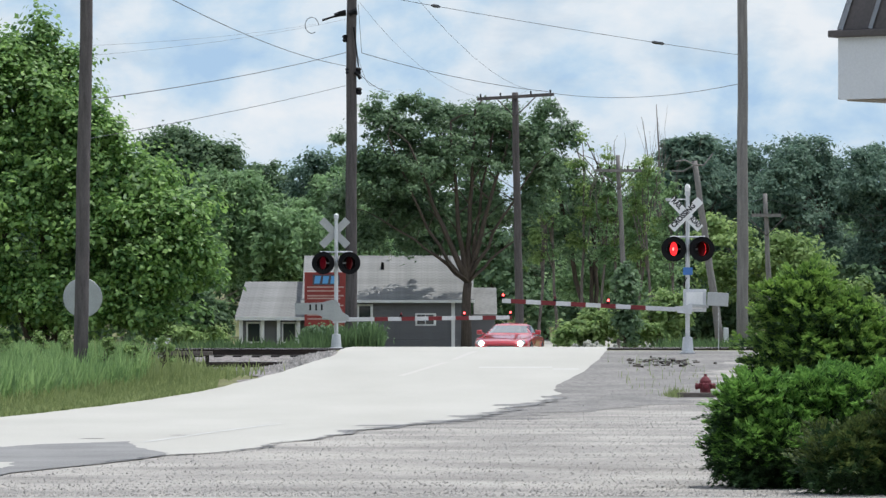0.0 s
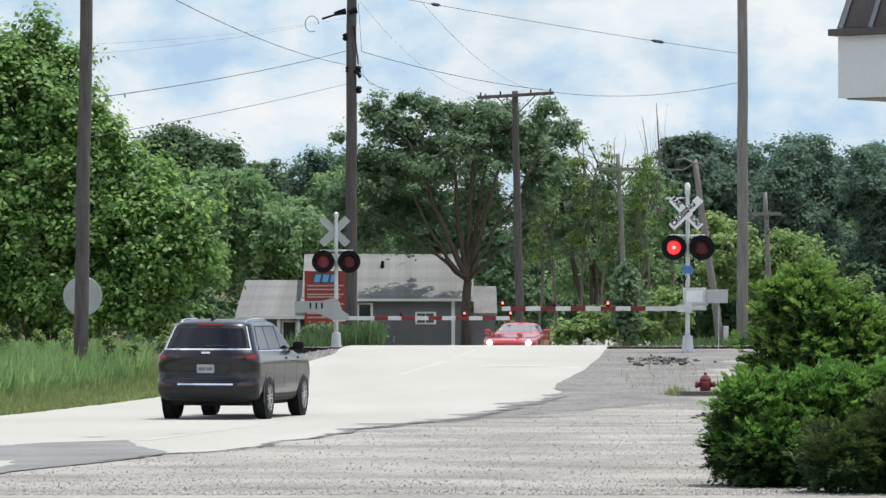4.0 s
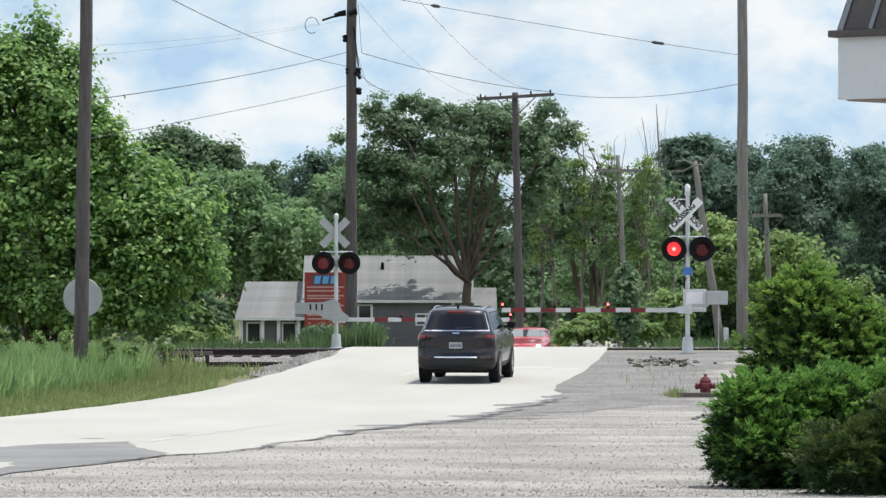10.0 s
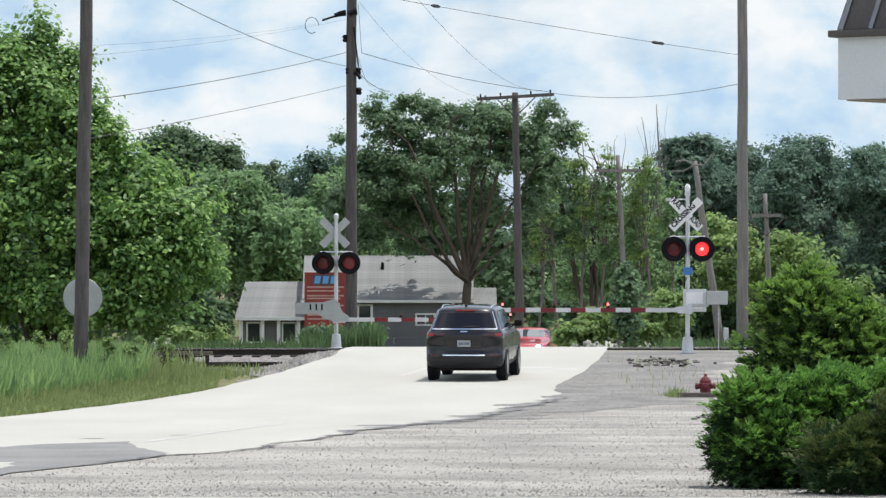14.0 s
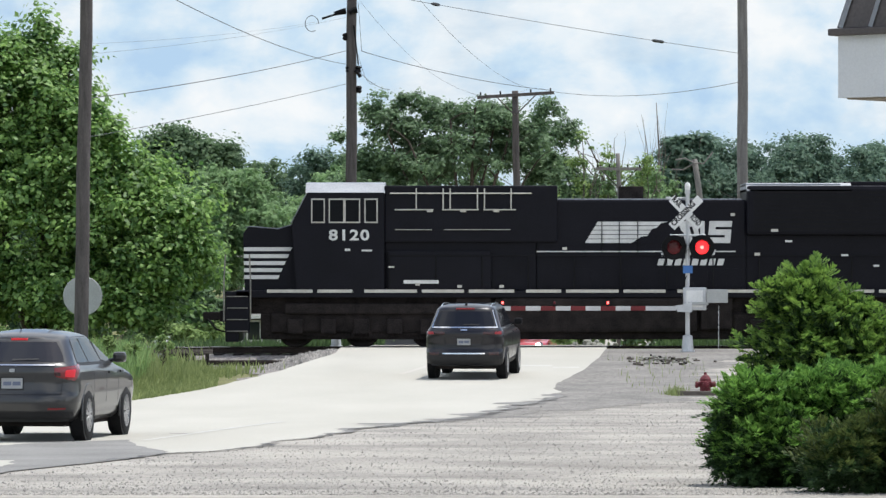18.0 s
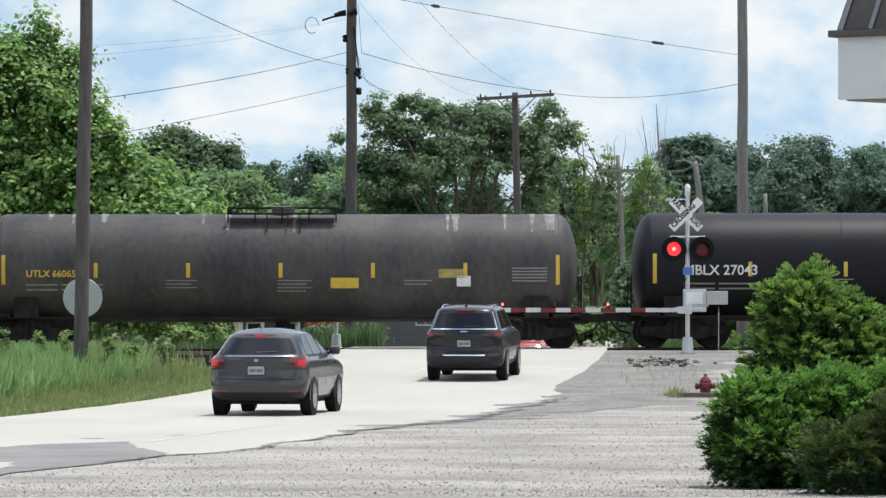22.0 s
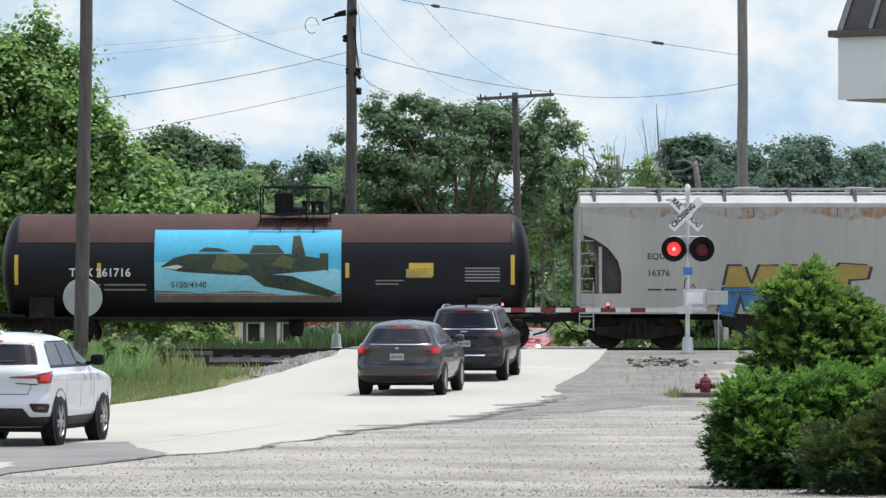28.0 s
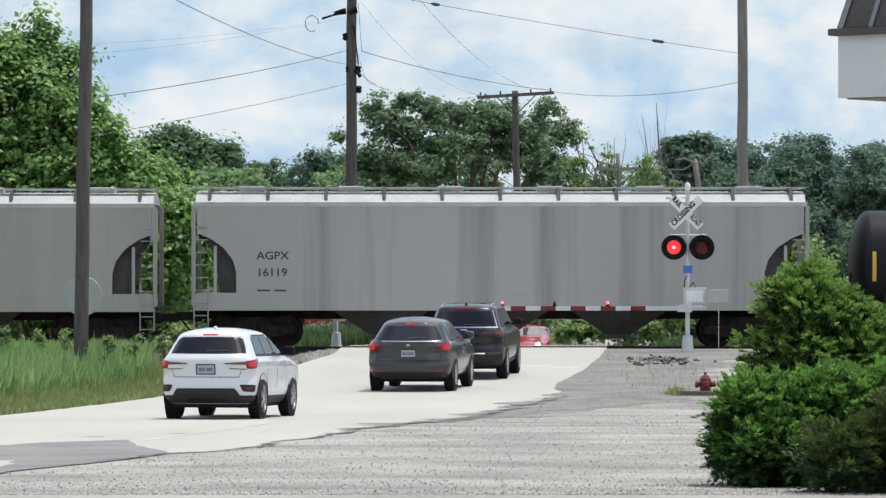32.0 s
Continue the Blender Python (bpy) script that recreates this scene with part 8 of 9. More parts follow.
    # dark swept wedge over the bars
    part("mark_wedge", prism(bmesh.new(), [(x0 + p, z) for p, z in ((1.25, 2.97), (1.55, 3.16), (1.72, 3.18), (1.85, 3.38), (2.0, 3.42), (2.12, 3.55), (2.35, 3.60), (2.52, 3.58), (2.62, 3.42), (2.80, 3.22), (2.74, 3.12), (2.60, 3.12), (2.48, 3.22), (2.36, 3.16), (2.30, 2.97))], 1, y - 0.012, y - 0.007), "loco", c, "dark swept wedge")
    skew_bars(c, "mark_block", [(x0 + 2.42, x0 + 2.58, 2.98, 3.13, 0.0, 0.1), (x0 + 2.58, x0 + 3.36, 2.98, 3.61, 0.25, 0.0), (x0 + 3.50, x0 + 4.15, 2.98, 3.61, -0.06, -0.06)], "letter_white", y - 0.001, "white slanted block")
    skew_bars(c, "mark_slot", [(x0 + 2.92, x0 + 3.0, 2.98, 3.45, 0.12, 0.16), (x0 + 3.12, x0 + 3.22, 3.16, 3.62, 0.10, 0.02), (x0 + 3.68, x0 + 4.16, 3.37, 3.44, -0.01, -0.01), (x0 + 3.42, x0 + 3.94, 3.14, 3.21, -0.01, -0.01)], "loco", y - 0.007, "dark slot")
    bm = bmesh.new()
    for q in (0.42, 0.92, 1.45):
        rod(bm, (x0 + q, y - 0.03, 2.70), (x0 + q, y - 0.03, 3.62), 0.012, 5)
    part("grab_rail", bm, "black", c, "dark grab rail before the mark")
    for row, (za, n, a, b) in enumerate(((2.60, 7, 2.15, 3.75), (2.34, 8, 2.05, 4.0))):
        for k in range(n):
            w = (b - a) / n
            skew_bars(c, "text_bar", [(x0 + a + w * k, x0 + a + w * (k + 0.72), za, za + 0.19, -0.05, -0.05)], "letter_white", y - 0.004, "white bar of lettering")
    for k, ch in enumerate(number):
        writing("number", ch, 0.42, pose((3.66 if not flip else 18.36) + 0.30 * k, -1.506, 2.98), "letter_white", c, "white digit of the road number", 0.012, 1.25)
    if flip:
        flat_marks(c, "text_bar", [(17.72 + q, 17.72 + q + w, 2.66, 2.76) for q, w in ((0, 0.3), (0.38, 0.17), (0.62, 0.22), (0.94, 0.2), (1.22, 0.75))], "hop_grey", -1.503, "row of small lettering")
    flat_marks(c, "stencil", [(fx(4.2) - 0.08, fx(4.2) + 0.08, 2.75, 2.82), (fx(4.75) - 0.15, fx(4.75) + 0.15, 2.74, 2.79), (fx(6.3) - 0.5, fx(6.3) + 0.5, 1.82, 1.92)], "letter_white", -1.503)
    bx("battery_box", 5.35, 8.3, -1.45, -1.27, 1.62, 2.75, "loco", "", 0.03)
    flat_marks(c, "stencil", [(fx(13.6) - 0.05, fx(13.6) + 0.05, 4.05, 4.13), (fx(16.8) - 0.1, fx(16.8) + 0.1, 3.0, 3.06), (fx(18.4) - 0.1, fx(18.4) + 0.1, 2.6, 2.66), (fx(19.3) - 0.08, fx(19.3) + 0.08, 2.3, 2.36)], "letter_white", -1.52)
    # underside
    bx("fuel_tank", 8.4, 14.2, -1.4, 1.4, 0.42, 1.42, "under", "grimy fuel tank", 0.12)
    bx("air_reservoir", 8.6, 14.0, -1.5, -1.2, 1.12, 1.42, "under", "", 0.1)
    for xb in (4.6, 17.8):
        bogie(c, xb, 1.9, 0.50, 3)
        bx("truck_frame", xb - 2.6, xb + 2.6, -1.30, 1.30, 0.42, 0.98, "under", "grimy three-axle truck frame", 0.08)
        bx("brake_gear", xb - 2.2, xb + 2.2, -1.42, -1.2, 0.95, 1.25, "under", "", 0.05)
        for q in (-1.9, -0.95, 0.0, 0.95, 1.9):
            bx("journal_box", xb + q - 0.22, xb + q + 0.22, -1.46, -1.2, 0.38, 0.80, "under", "", 0.04)
    bx("brake_rigging", 1.7, 20.7, -1.15, 1.15, 0.22, 0.96, "under", "", 0.05)
    bx("underframe", 1.2, 21.2, -1.15, 1.15, 0.95, 1.45, "under", "dark underframe", 0.02)
    bx("cable_tray", 14.3, 15.2, -1.4, 1.4, 0.5, 1.42, "under", "", 0.05)
    bx("air_tank", 7.3, 8.3, -1.4, 1.4, 0.55, 1.42, "under", "", 0.05)
    bx("plow", 0.7, 1.1, -1.45, 1.45, 0.15, 0.95, "loco", "black pilot plow", 0.05)
    bx("plow", 21.3, 21.7, -1.45, 1.45, 0.15, 0.95, "loco", "", 0.05)
    coupler(c, 0.75, -1)
    coupler(c, L - 0.75, 1)
    return c


def tank_car(L, shell, label, mark=None, mark_mat="letter_white", top=None, mark_x=2.4, dome_frac=0.5, stain=False, cage=False, mark_size=0.33, half=1.0):
    c = thing("tank_car", label, "tank car", None, "train")
    r, zc = 1.56, 2.32
    a, b = 0.76, L - 0.80
    rows = [(a + 0.55 * (1 - math.cos(k / 7 * math.pi / 2)), max(0.02, r * math.sin(k / 7 * math.pi / 2))) for k in range(8)]
    body_rows = rows + [(a + 0.55 + (b - a - 1.1) * k / 8, r) for k in range(1, 8)] + [(b - (q - a), w) for q, w in rows[::-1]]
    shell_ob = part("tank_shell", lathe(bmesh.new(), body_rows, (0, 0, zc), "X", 48), shell, c, "rounded tank shell", True)
    for x in (a + 0.55, a + 0.55 + (b - a - 1.1) * 0.33, a + 0.55 + (b - a - 1.1) * 0.67, b - 0.55):
        part("weld_seam", lathe(bmesh.new(), [(x - 0.015, r + 0.001), (x, r + 0.006), (x + 0.015, r + 0.001)], (0, 0, zc), "X", 48, caps=False), shell, shell_ob)
    if top:
        n = 14
        lp = []
        for x in (a + 0.58, b - 0.58):
            lp.append([(x, (r + 0.006) * math.cos(radians(28 + 124 * i / n)), zc + (r + 0.006) * math.sin(radians(28 + 124 * i / n))) for i in range(n + 1)])
        part("upper_shell", loft(bmesh.new(), lp, close=False, caps=False), top, c, "rust brown upper shell", True)
    # manway platform
    xm = L * dome_frac
    part("manway", lathe(bmesh.new(), [(-0.1, 0.34), (0.12, 0.33), (0.14, 0.36), (0.2, 0.34), (0.24, 0.2)], (xm, 0, zc + r), "Z", 18), shell, c)
    for ya in (-0.95, 0.55):
        part("platform", boxes((xm - half, xm + half, ya, ya + 0.4, zc + r - 0.02, zc + r + 0.03)), "under", c, "dark grating platform")
    for y in (-0.95, 0.95):
        bm = bmesh.new()
        tall = 0.78 if cage else 0.18
        rod(bm, (xm - half, y, zc + r + tall), (xm + half, y, zc + r + tall), 0.02, 5)
        for k in range(5 if not cage else 4):
            xx = xm - half + 2 * half * k / (4 if not cage else 3)
            rod(bm, (xx, y, zc + r - 0.25), (xx, y, zc + r + tall), 0.02, 5)
        part("platform_rail", bm, "black", c, "black handrail")
    if cage:
        part("valve_housing", boxes((xm - 0.62, xm - 0.08, -0.35, 0.35, zc + r - 0.05, zc + r + 0.62), bevel=0.04), "black", c, "black valve housing on the tank top")
        bm = bmesh.new()
        for xx in (xm + 0.25, xm + 0.5, xm + 0.72):
            lathe(bm, [(0, 0.07), (0.3, 0.07), (0.32, 0.11), (0.38, 0.11), (0.40, 0.04)], (xx, -0.1, zc + r), "Z", 10)
        part("valve", bm, "black", c, "black valve stems")
    # curved drain and grab pipes below the platform
    bm = bmesh.new()
    for xx, dn in ((xm - 0.45, 0.5), (xm + 0.15, 0.35), (xm + 0.5, 0.55)):
        tube(bm, [(xx, -0.9, zc + r + 0.02), (xx + 0.05, -1.12, zc + r - 0.25), (xx + 0.02, -1.2, zc + r - dn)], 0.018, 5)
    part("grab_pipe", bm, "black", c, "black curved grab pipe")
    if stain:
        n = 8
        rs = np.random.RandomState(int(L * 100))
        for k in range(stain):
            x = xm + (rs.uniform(-0.3, 1.3) if stain == 3 else rs.uniform(-0.6, 0.9)) if stain < 4 else rs.uniform(2, L - 2)
            w = rs.uniform(0.4, 0.75) if stain == 3 else rs.uniform(0.05, 0.14) if stain > 3 else rs.uniform(0.12, 0.4)
            lp = []
            depth = rs.uniform(25, 50) if stain >= 3 else rs.uniform(55, 80)
            for i in range(n + 1):
                t = radians(90 + depth * i / n)
                ww = w * (1 - 0.6 * i / n) * (1 + 0.2 * math.sin(i * 2 + k))
                lp.append([(x + 0.6 - ww, (r + 0.008) * math.cos(t), zc + (r + 0.008) * math.sin(t)), (x + 0.6 + ww, (r + 0.008) * math.cos(t), zc + (r + 0.008) * math.sin(t))])
            part("residue_streak", loft(bmesh.new(), lp, close=False, caps=False), "stain_bright" if stain <= 3 else "stain_white", c, "pale spilled residue", True)
    # underframe and ends
    for xa in (0.7, L - 3.4):
        part("stub_sill", boxes((xa, xa + 2.7, -0.35, 0.35, 0.75, 1.05)), "under", c, "dark stub sill")
    part("bottom_rail", boxes((1.0, L - 1.0, -1.30, -1.22, 0.86, 0.93)), "under", c)
    for x in (2.0, L - 2.0):
        bm = bmesh.new()
        prism(bm, [(-1.4, 1.5), (-1.45, 0.9), (1.45, 0.9), (1.4, 1.5), (0.9, 1.12), (-0.9, 1.12)], 0, x - 0.35, x + 0.35)
        part("saddle", bm, "under", c, "dark tank saddle")
    for x, d in ((0.72, -1), (L - 0.72, 1)):
        part("end_platform", boxes((min(x, x - d * 0.8), max(x, x - d * 0.8), -1.42, 1.42, 0.93, 1.0)), "under", c)
        bm = bmesh.new()
        for y in (-1.42, -0.9, 1.42):
            rod(bm, (x, y, 1.0), (x, y, 2.1), 0.02, 5)
        rod(bm, (x, -1.42, 2.08), (x, 1.42, 2.08), 0.02, 5)
        for k in range(4):
            rod(bm, (x - d * 0.45, -1.44, 0.3 + 0.25 * k), (x - d * 0.05, -1.44, 0.3 + 0.25 * k), 0.014, 5)
        part("end_rail", bm, "black", c, "black end handrail")
        coupler(c, x, d)
    part("outlet_valve", lathe(bmesh.new(), [(0.35, 0.14), (0.5, 0.2), (0.8, 0.22)], (xm, 0, 0), "Z", 12), "under", c)
    bogie(c, 2.2, 1.75)
    bogie(c, L - 2.2, 1.75)

    def on_shell(z):
        return -math.sqrt(r * r - (z - zc) ** 2)

    def decal(name, x0, x1, z0, z1, material, lab=""):
        n = max(4, round((z1 - z0) * 14))
        lp = []
        for i in range(n + 1):
            z = z0 + (z1 - z0) * i / n
            y = on_shell(z) - 0.012
            lp.append([(x0, y, z), (x1, y, z)])
        part(name, loft(bmesh.new(), lp, close=False, caps=False), material, c, lab)
    for f in (0.035, 0.19, 0.345, 0.50, 0.655, 0.81, 0.965):
        x = a + (b - a) * f
        hgt = 0.42 if 0.1 < f < 0.9 else 0.85
        decal("reflector_strip", x - 0.055, x + 0.055, 2.05 if hgt < 0.5 else 1.85, 2.05 + hgt if hgt < 0.5 else 2.7, "reflector", "yellow reflective strip")
    if mark:
        ob = writing("reporting_mark", mark, mark_size, pose(mark_x, on_shell(2.25) - 0.012, 2.02), mark_mat, c, "reporting mark lettering", 0.006)
        for k in range(2):
            decal("text_bar", mark_x, mark_x + 0.9, 1.82 - 0.14 * k, 1.87 - 0.14 * k, "sill_grey", "row of small lettering")
            decal("text_bar", mark_x + 1.0, mark_x + 2.2, 1.82 - 0.14 * k, 1.87 - 0.14 * k, "sill_grey")
    for f, rows_n, wide in ((0.30, 3, 0.9), (0.487, 4, 1.0), (0.70, 2, 0.8)):
        x = a + (b - a) * f + 0.12
        for k in range(rows_n):
            decal("text_bar", x, x + wide * (1 - 0.18 * (k % 2)), 1.95 - 0.10 * k, 1.985 - 0.10 * k, "sill_grey", "row of small lettering")
    x = a + (b - a) * 0.765
    decal("notice_panel", x, x + 0.75, 2.05, 2.30, "reflector_worn", "worn yellow notice panel")
    x = b - 1.9
    for k in range(5):
        decal("text_bar", x, x + 1.0, 2.30 - 0.09 * k, 2.34 - 0.09 * k, "hop_grey", "row of small lettering")
    return c, decal


def hopper_car(L, paint, label, marks, hatch="hatches", ribs=False, notch="curve", tagfn=None, mark_mat="letter_black", mark_at=(1.9, 2.5), mark_size=0.33, z_low=1.08, dark="hop_dark"):
    c = thing("hopper_car", label, "covered hopper car", None, "train")
    a, b = 0.55, L - 0.55
    zt = 4.05
    W = 1.53
    # side sheets with the notched ends
    def outline(s):
        e = (lambda x: x) if s > 0 else (lambda x: L - x)
        if notch == "curve":
            return [(e(a + 0.1), 3.25), (e(a + 0.45), 3.12), (e(a + 0.85), 2.85), (e(a + 1.12), 2.5), (e(a + 1.22), 2.15), (e(a + 1.22), 1.55)]
        return [(e(a + 0.25), 3.15), (e(a + 1.85), 1.95), (e(a + 1.85), 1.55)]
    lf, rt = outline(1), outline(-1)
    pts = [(a + 0.1, zt), (b - 0.1, zt)] + rt + lf[::-1]
    for sy in (-1, 1):
        bm = bmesh.new()
        y0 = sy * W
        prism(bm, pts, 1, min(y0, y0 - sy * 0.05), max(y0, y0 - sy * 0.05))
        part("side_sheet", bm, paint, c, "tall painted side sheet")
        part("side_sill", boxes((a + 0.05, b - 0.05, min(y0, y0 - sy * 0.08) - (0.012 if sy < 0 else 0), max(y0, y0 - sy * 0.08) + (0.012 if sy > 0 else 0), z_low + 0.12, 1.56), bevel=0.01), paint, c, "lower side sill")
        # chord is paler than the side sheet: its sunlit ledge is in the colour
        part("top_chord", boxes((a, b, min(y0, y0 - sy * 0.08) - 0.012, max(y0, y0 - sy * 0.08) + 0.012, zt - 0.03, zt + 0.10), bevel=0.01), "roof_pale" if not ribs else "rib_paint", c, "top chord coloured pale as a sunlit ledge")
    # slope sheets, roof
    # solid dark wedges stand for the shade inside the end openings
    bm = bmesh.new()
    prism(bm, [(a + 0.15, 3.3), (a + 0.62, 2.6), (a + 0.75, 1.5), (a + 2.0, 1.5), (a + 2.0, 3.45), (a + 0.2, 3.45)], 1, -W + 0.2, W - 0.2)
    part("slope_sheet", bm, dark, c, "dark block for the slope sheet and its shaded opening")
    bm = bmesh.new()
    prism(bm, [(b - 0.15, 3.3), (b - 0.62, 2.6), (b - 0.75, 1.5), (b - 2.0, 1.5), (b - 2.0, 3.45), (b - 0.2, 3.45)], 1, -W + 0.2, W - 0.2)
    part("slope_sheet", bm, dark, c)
    bm = bmesh.new()
    loft(bm, [[(x, -W, zt + 0.08), (x, -W * 0.75, zt + 0.3), (x, -0.4, zt + 0.42), (x, 0.4, zt + 0.42), (x, W * 0.75, zt + 0.3), (x, W, zt + 0.08)] for x in (a + 0.05, b - 0.05)])
    part("roof", bm, "roof_pale" if not ribs else "hop_rust", c, "curved roof")
    bm = bmesh.new()
    for y in (-0.95, 0.55):
        box(bm, a, b, y, y + 0.4, zt + 0.50, zt + 0.54)
    part("running_board", bm, "roof_pale" if not ribs else "roof_green", c, "long running boards")
    nb = 11
    for k in range(nb):
        x = a + 0.45 + (b - a - 0.9) * k / (nb - 1)
        bm = bmesh.new()
        prism(bm, [(-1.45, zt + 0.12), (-1.02, zt + 0.5), (1.02, zt + 0.5), (1.45, zt + 0.12), (1.36, zt + 0.12), (0.98, zt + 0.46), (-0.98, zt + 0.46), (-1.36, zt + 0.12)], 0, x - 0.05, x + 0.05)
        part("roof_bracket", bm, "hop_dark", c, "running board bracket")
    if hatch == "hatches":
        for k in range(6):
            x = a + 1.6 + (b - a - 3.2) * k / 5
            part("roof_hatch", boxes((x - 0.38, x + 0.38, -0.42, 0.42, zt + 0.42, zt + 0.58), bevel=0.05), "roof_pale", c, "round-edged roof hatch")
    else:
        part("trough_hatch", boxes((a + 0.8, b - 0.8, -0.36, 0.36, zt + 0.42, zt + 0.56), bevel=0.05), "roof_green", c, "long grey-green trough hatch cover")
    if ribs:
        for k in range(19):
            x = a + 1.9 + (b - a - 3.8) * k / 18
            part("side_rib", boxes((x - 0.05, x + 0.05, -W - 0.06, -W, 1.55, zt - 0.02), bevel=0.012), "rib_paint", c, "vertical side rib")
    # hoppers below
    n = 3 if L < 19.5 else 4
    x0, x1 = 4.2, L - 4.2
    for k in range(n):
        p0, p1 = x0 + (x1 - x0) * k / n, x0 + (x1 - x0) * (k + 1) / n
        m = (p0 + p1) / 2
        # darker than the sides, with the shade under the car in the colour
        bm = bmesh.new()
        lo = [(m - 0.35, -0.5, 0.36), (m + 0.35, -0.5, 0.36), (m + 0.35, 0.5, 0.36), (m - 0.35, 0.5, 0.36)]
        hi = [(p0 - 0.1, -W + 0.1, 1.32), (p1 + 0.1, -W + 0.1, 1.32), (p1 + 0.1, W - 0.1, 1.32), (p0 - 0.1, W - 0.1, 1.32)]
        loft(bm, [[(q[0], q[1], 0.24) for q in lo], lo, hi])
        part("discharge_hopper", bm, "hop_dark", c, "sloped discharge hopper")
    part("centre_sill", boxes((0.7, L - 0.7, -0.3, 0.3, 0.8, 1.2)), "under", c)
    # ends: posts, ladders and platforms
    for x, d in ((a, -1), (b, 1)):
        bm = bmesh.new()
        box(bm, min(x, x - d * 1.6), max(x, x - d * 1.6), -W + 0.03, W - 0.03, 1.15, 1.24)
        part("end_platform", bm, "under", c)
        for y in (-W + 0.06, W - 0.06):
            part("end_post", boxes((x - 0.06, x + 0.06, y - 0.05, y + 0.05, 1.2, zt)), paint, c, "upright end post")
            q = x - d * 0.62
            part("end_post", boxes((q - 0.045, q + 0.045, y - 0.05, y + 0.05, 1.2, 2.9)), paint, c)
        bm = bmesh.new()
        for k in range(9):
            rod(bm, (x - d * 0.02, -W - 0.05, 0.55 + 0.36 * k), (x - d * 0.42, -W - 0.05, 0.55 + 0.36 * k), 0.015, 5)
        rod(bm, (x - d * 0.02, -W - 0.05, 0.5), (x - d * 0.02, -W - 0.05, zt), 0.018, 5)
        rod(bm, (x - d * 0.42, -W - 0.05, 0.5), (x - d * 0.42, -W - 0.05, 1.9), 0.018, 5)
        part("ladder", bm, paint, c, "end ladder")
        part("end_sheet", boxes((x - d * 0.12 - 0.02, x - d * 0.12 + 0.02, -W + 0.05, W - 0.05, 3.1, zt)), paint, c)
        coupler(c, 0.72 if d < 0 else L - 0.72, d)
    bogie(c, 2.25, 1.75)
    bogie(c, L - 2.25, 1.75)
    y = -W - 0.003
    for k, row in enumerate(marks):
        writing("reporting_mark", row, mark_size, pose(mark_at[0], y, mark_at[1] - 0.48 * k), mark_mat, c, "reporting mark lettering", 0.004, 1.1)
    flat_marks(c, "text_bar", [(mark_at[0] + 0.02, mark_at[0] + 0.4, mark_at[1] - 0.85, mark_at[1] - 0.8), (mark_at[0] + 0.5, mark_at[0] + 0.85, mark_at[1] - 0.85, mark_at[1] - 0.8), (mark_at[0] + 0.02, mark_at[0] + 0.85, mark_at[1] - 1.0, mark_at[1] - 0.96)], "hop_dark", y, "row of small lettering")
    return c, y


def scrawl(car, name, pts, w, material, y, label):
    """A painted stroke through points (x, z)."""
    bm = bmesh.new()
    v = [Vector((x, 0, z)) for x, z in pts]
    last = None
    for k, c in enumerate(v):
        a = (c - v[k - 1]).normalized() if k else (v[1] - c).normalized()
        b = (v[k + 1] - c).normalized() if k + 1 < len(v) else a
        t = a + b if (a + b).length > 0.35 else a
        p = Vector((-t.z, 0, t.x)).normalized() * w / 2
        pair = [bm.verts.new((q.x, y - 0.004, q.z)) for q in (c - p, c + p)]
        if last:
            bm.faces.new((last[0], pair[0], pair[1], last[1]))
        last = pair
    part(name, bm, material, car, label)


TRAIN = []      # vehicle, distance of its front coupler behind the head of the train
at_head = 0.0


def couple(car, length):
    global at_head
    TRAIN.append((car, at_head))
    at_head += length


couple(locomotive("8120", "black diesel locomotive leading the train, white number", False, "first"), 22.39)
couple(locomotive("4496", "black diesel locomotive running long hood first", True, "second"), 22.50)
couple(locomotive("4705", "black diesel locomotive with grey cab roof, cab leading", False, "third"), 22.37)
tk, decal = tank_car(18.58, "tank_grey", "weathered dark grey tank car with pale spills", "UTLX 660653", "reflector", mark_x=2.0, stain=13, mark_size=0.27, half=1.55)
decal("placard_panel", 10.7, 11.5, 1.75, 2.05, "reflector", "yellow panel")
decal("notice_panel", 14.3, 14.7, 1.8, 2.1, "letter_white", "white notice panel")
couple(tk, 18.58)
tk, decal = tank_car(19.14, "tank_black", "clean black tank car with white lettering", "MBLX 27043", mark_x=2.2, cage=True, stain=1, mark_size=0.40)
couple(tk, 19.14)
tk, decal = tank_car(19.14, "tank_black", "black tank car with pale spill by its platform", "MBLX 28052", mark_x=2.2, stain=3, cage=True, mark_size=0.32, dome_frac=0.526)
couple(tk, 19.14)
hp, y = hopper_car(18.31, "hop_rust", "rust-streaked pale ribbed hopper car", ("ITFX 165823",), "trough", True, "straight", mark_at=(2.6, 2.05), mark_size=0.27)
couple(hp, 18.31)
hp, y = hopper_car(18.79, "hop_cream", "cream smooth-sided hopper car", ("CITX", "700121"), mark_at=(2.9, 2.72), mark_size=0.27)
scrawl(hp, "spray_tag", [(4.2, 2.05), (3.95, 2.05), (3.95, 1.7), (4.2, 1.7)], 0.035, "tag_dark", y, "thin black spray tag")
scrawl(hp, "spray_tag", [(4.35, 1.68), (4.38, 2.05), (4.6, 1.98), (4.4, 1.88), (4.65, 1.66)], 0.035, "tag_dark", y, "thin black spray tag")
scrawl(hp, "spray_tag", [(5.4, 1.8), (5.6, 1.65), (5.75, 2.1), (5.75, 1.7), (6.0, 1.75), (6.05, 1.95), (6.2, 1.7), (6.4, 1.95), (6.5, 1.72), (6.65, 2.2), (6.5, 2.1)], 0.035, "tag_dark", y, "thin black spray tag")
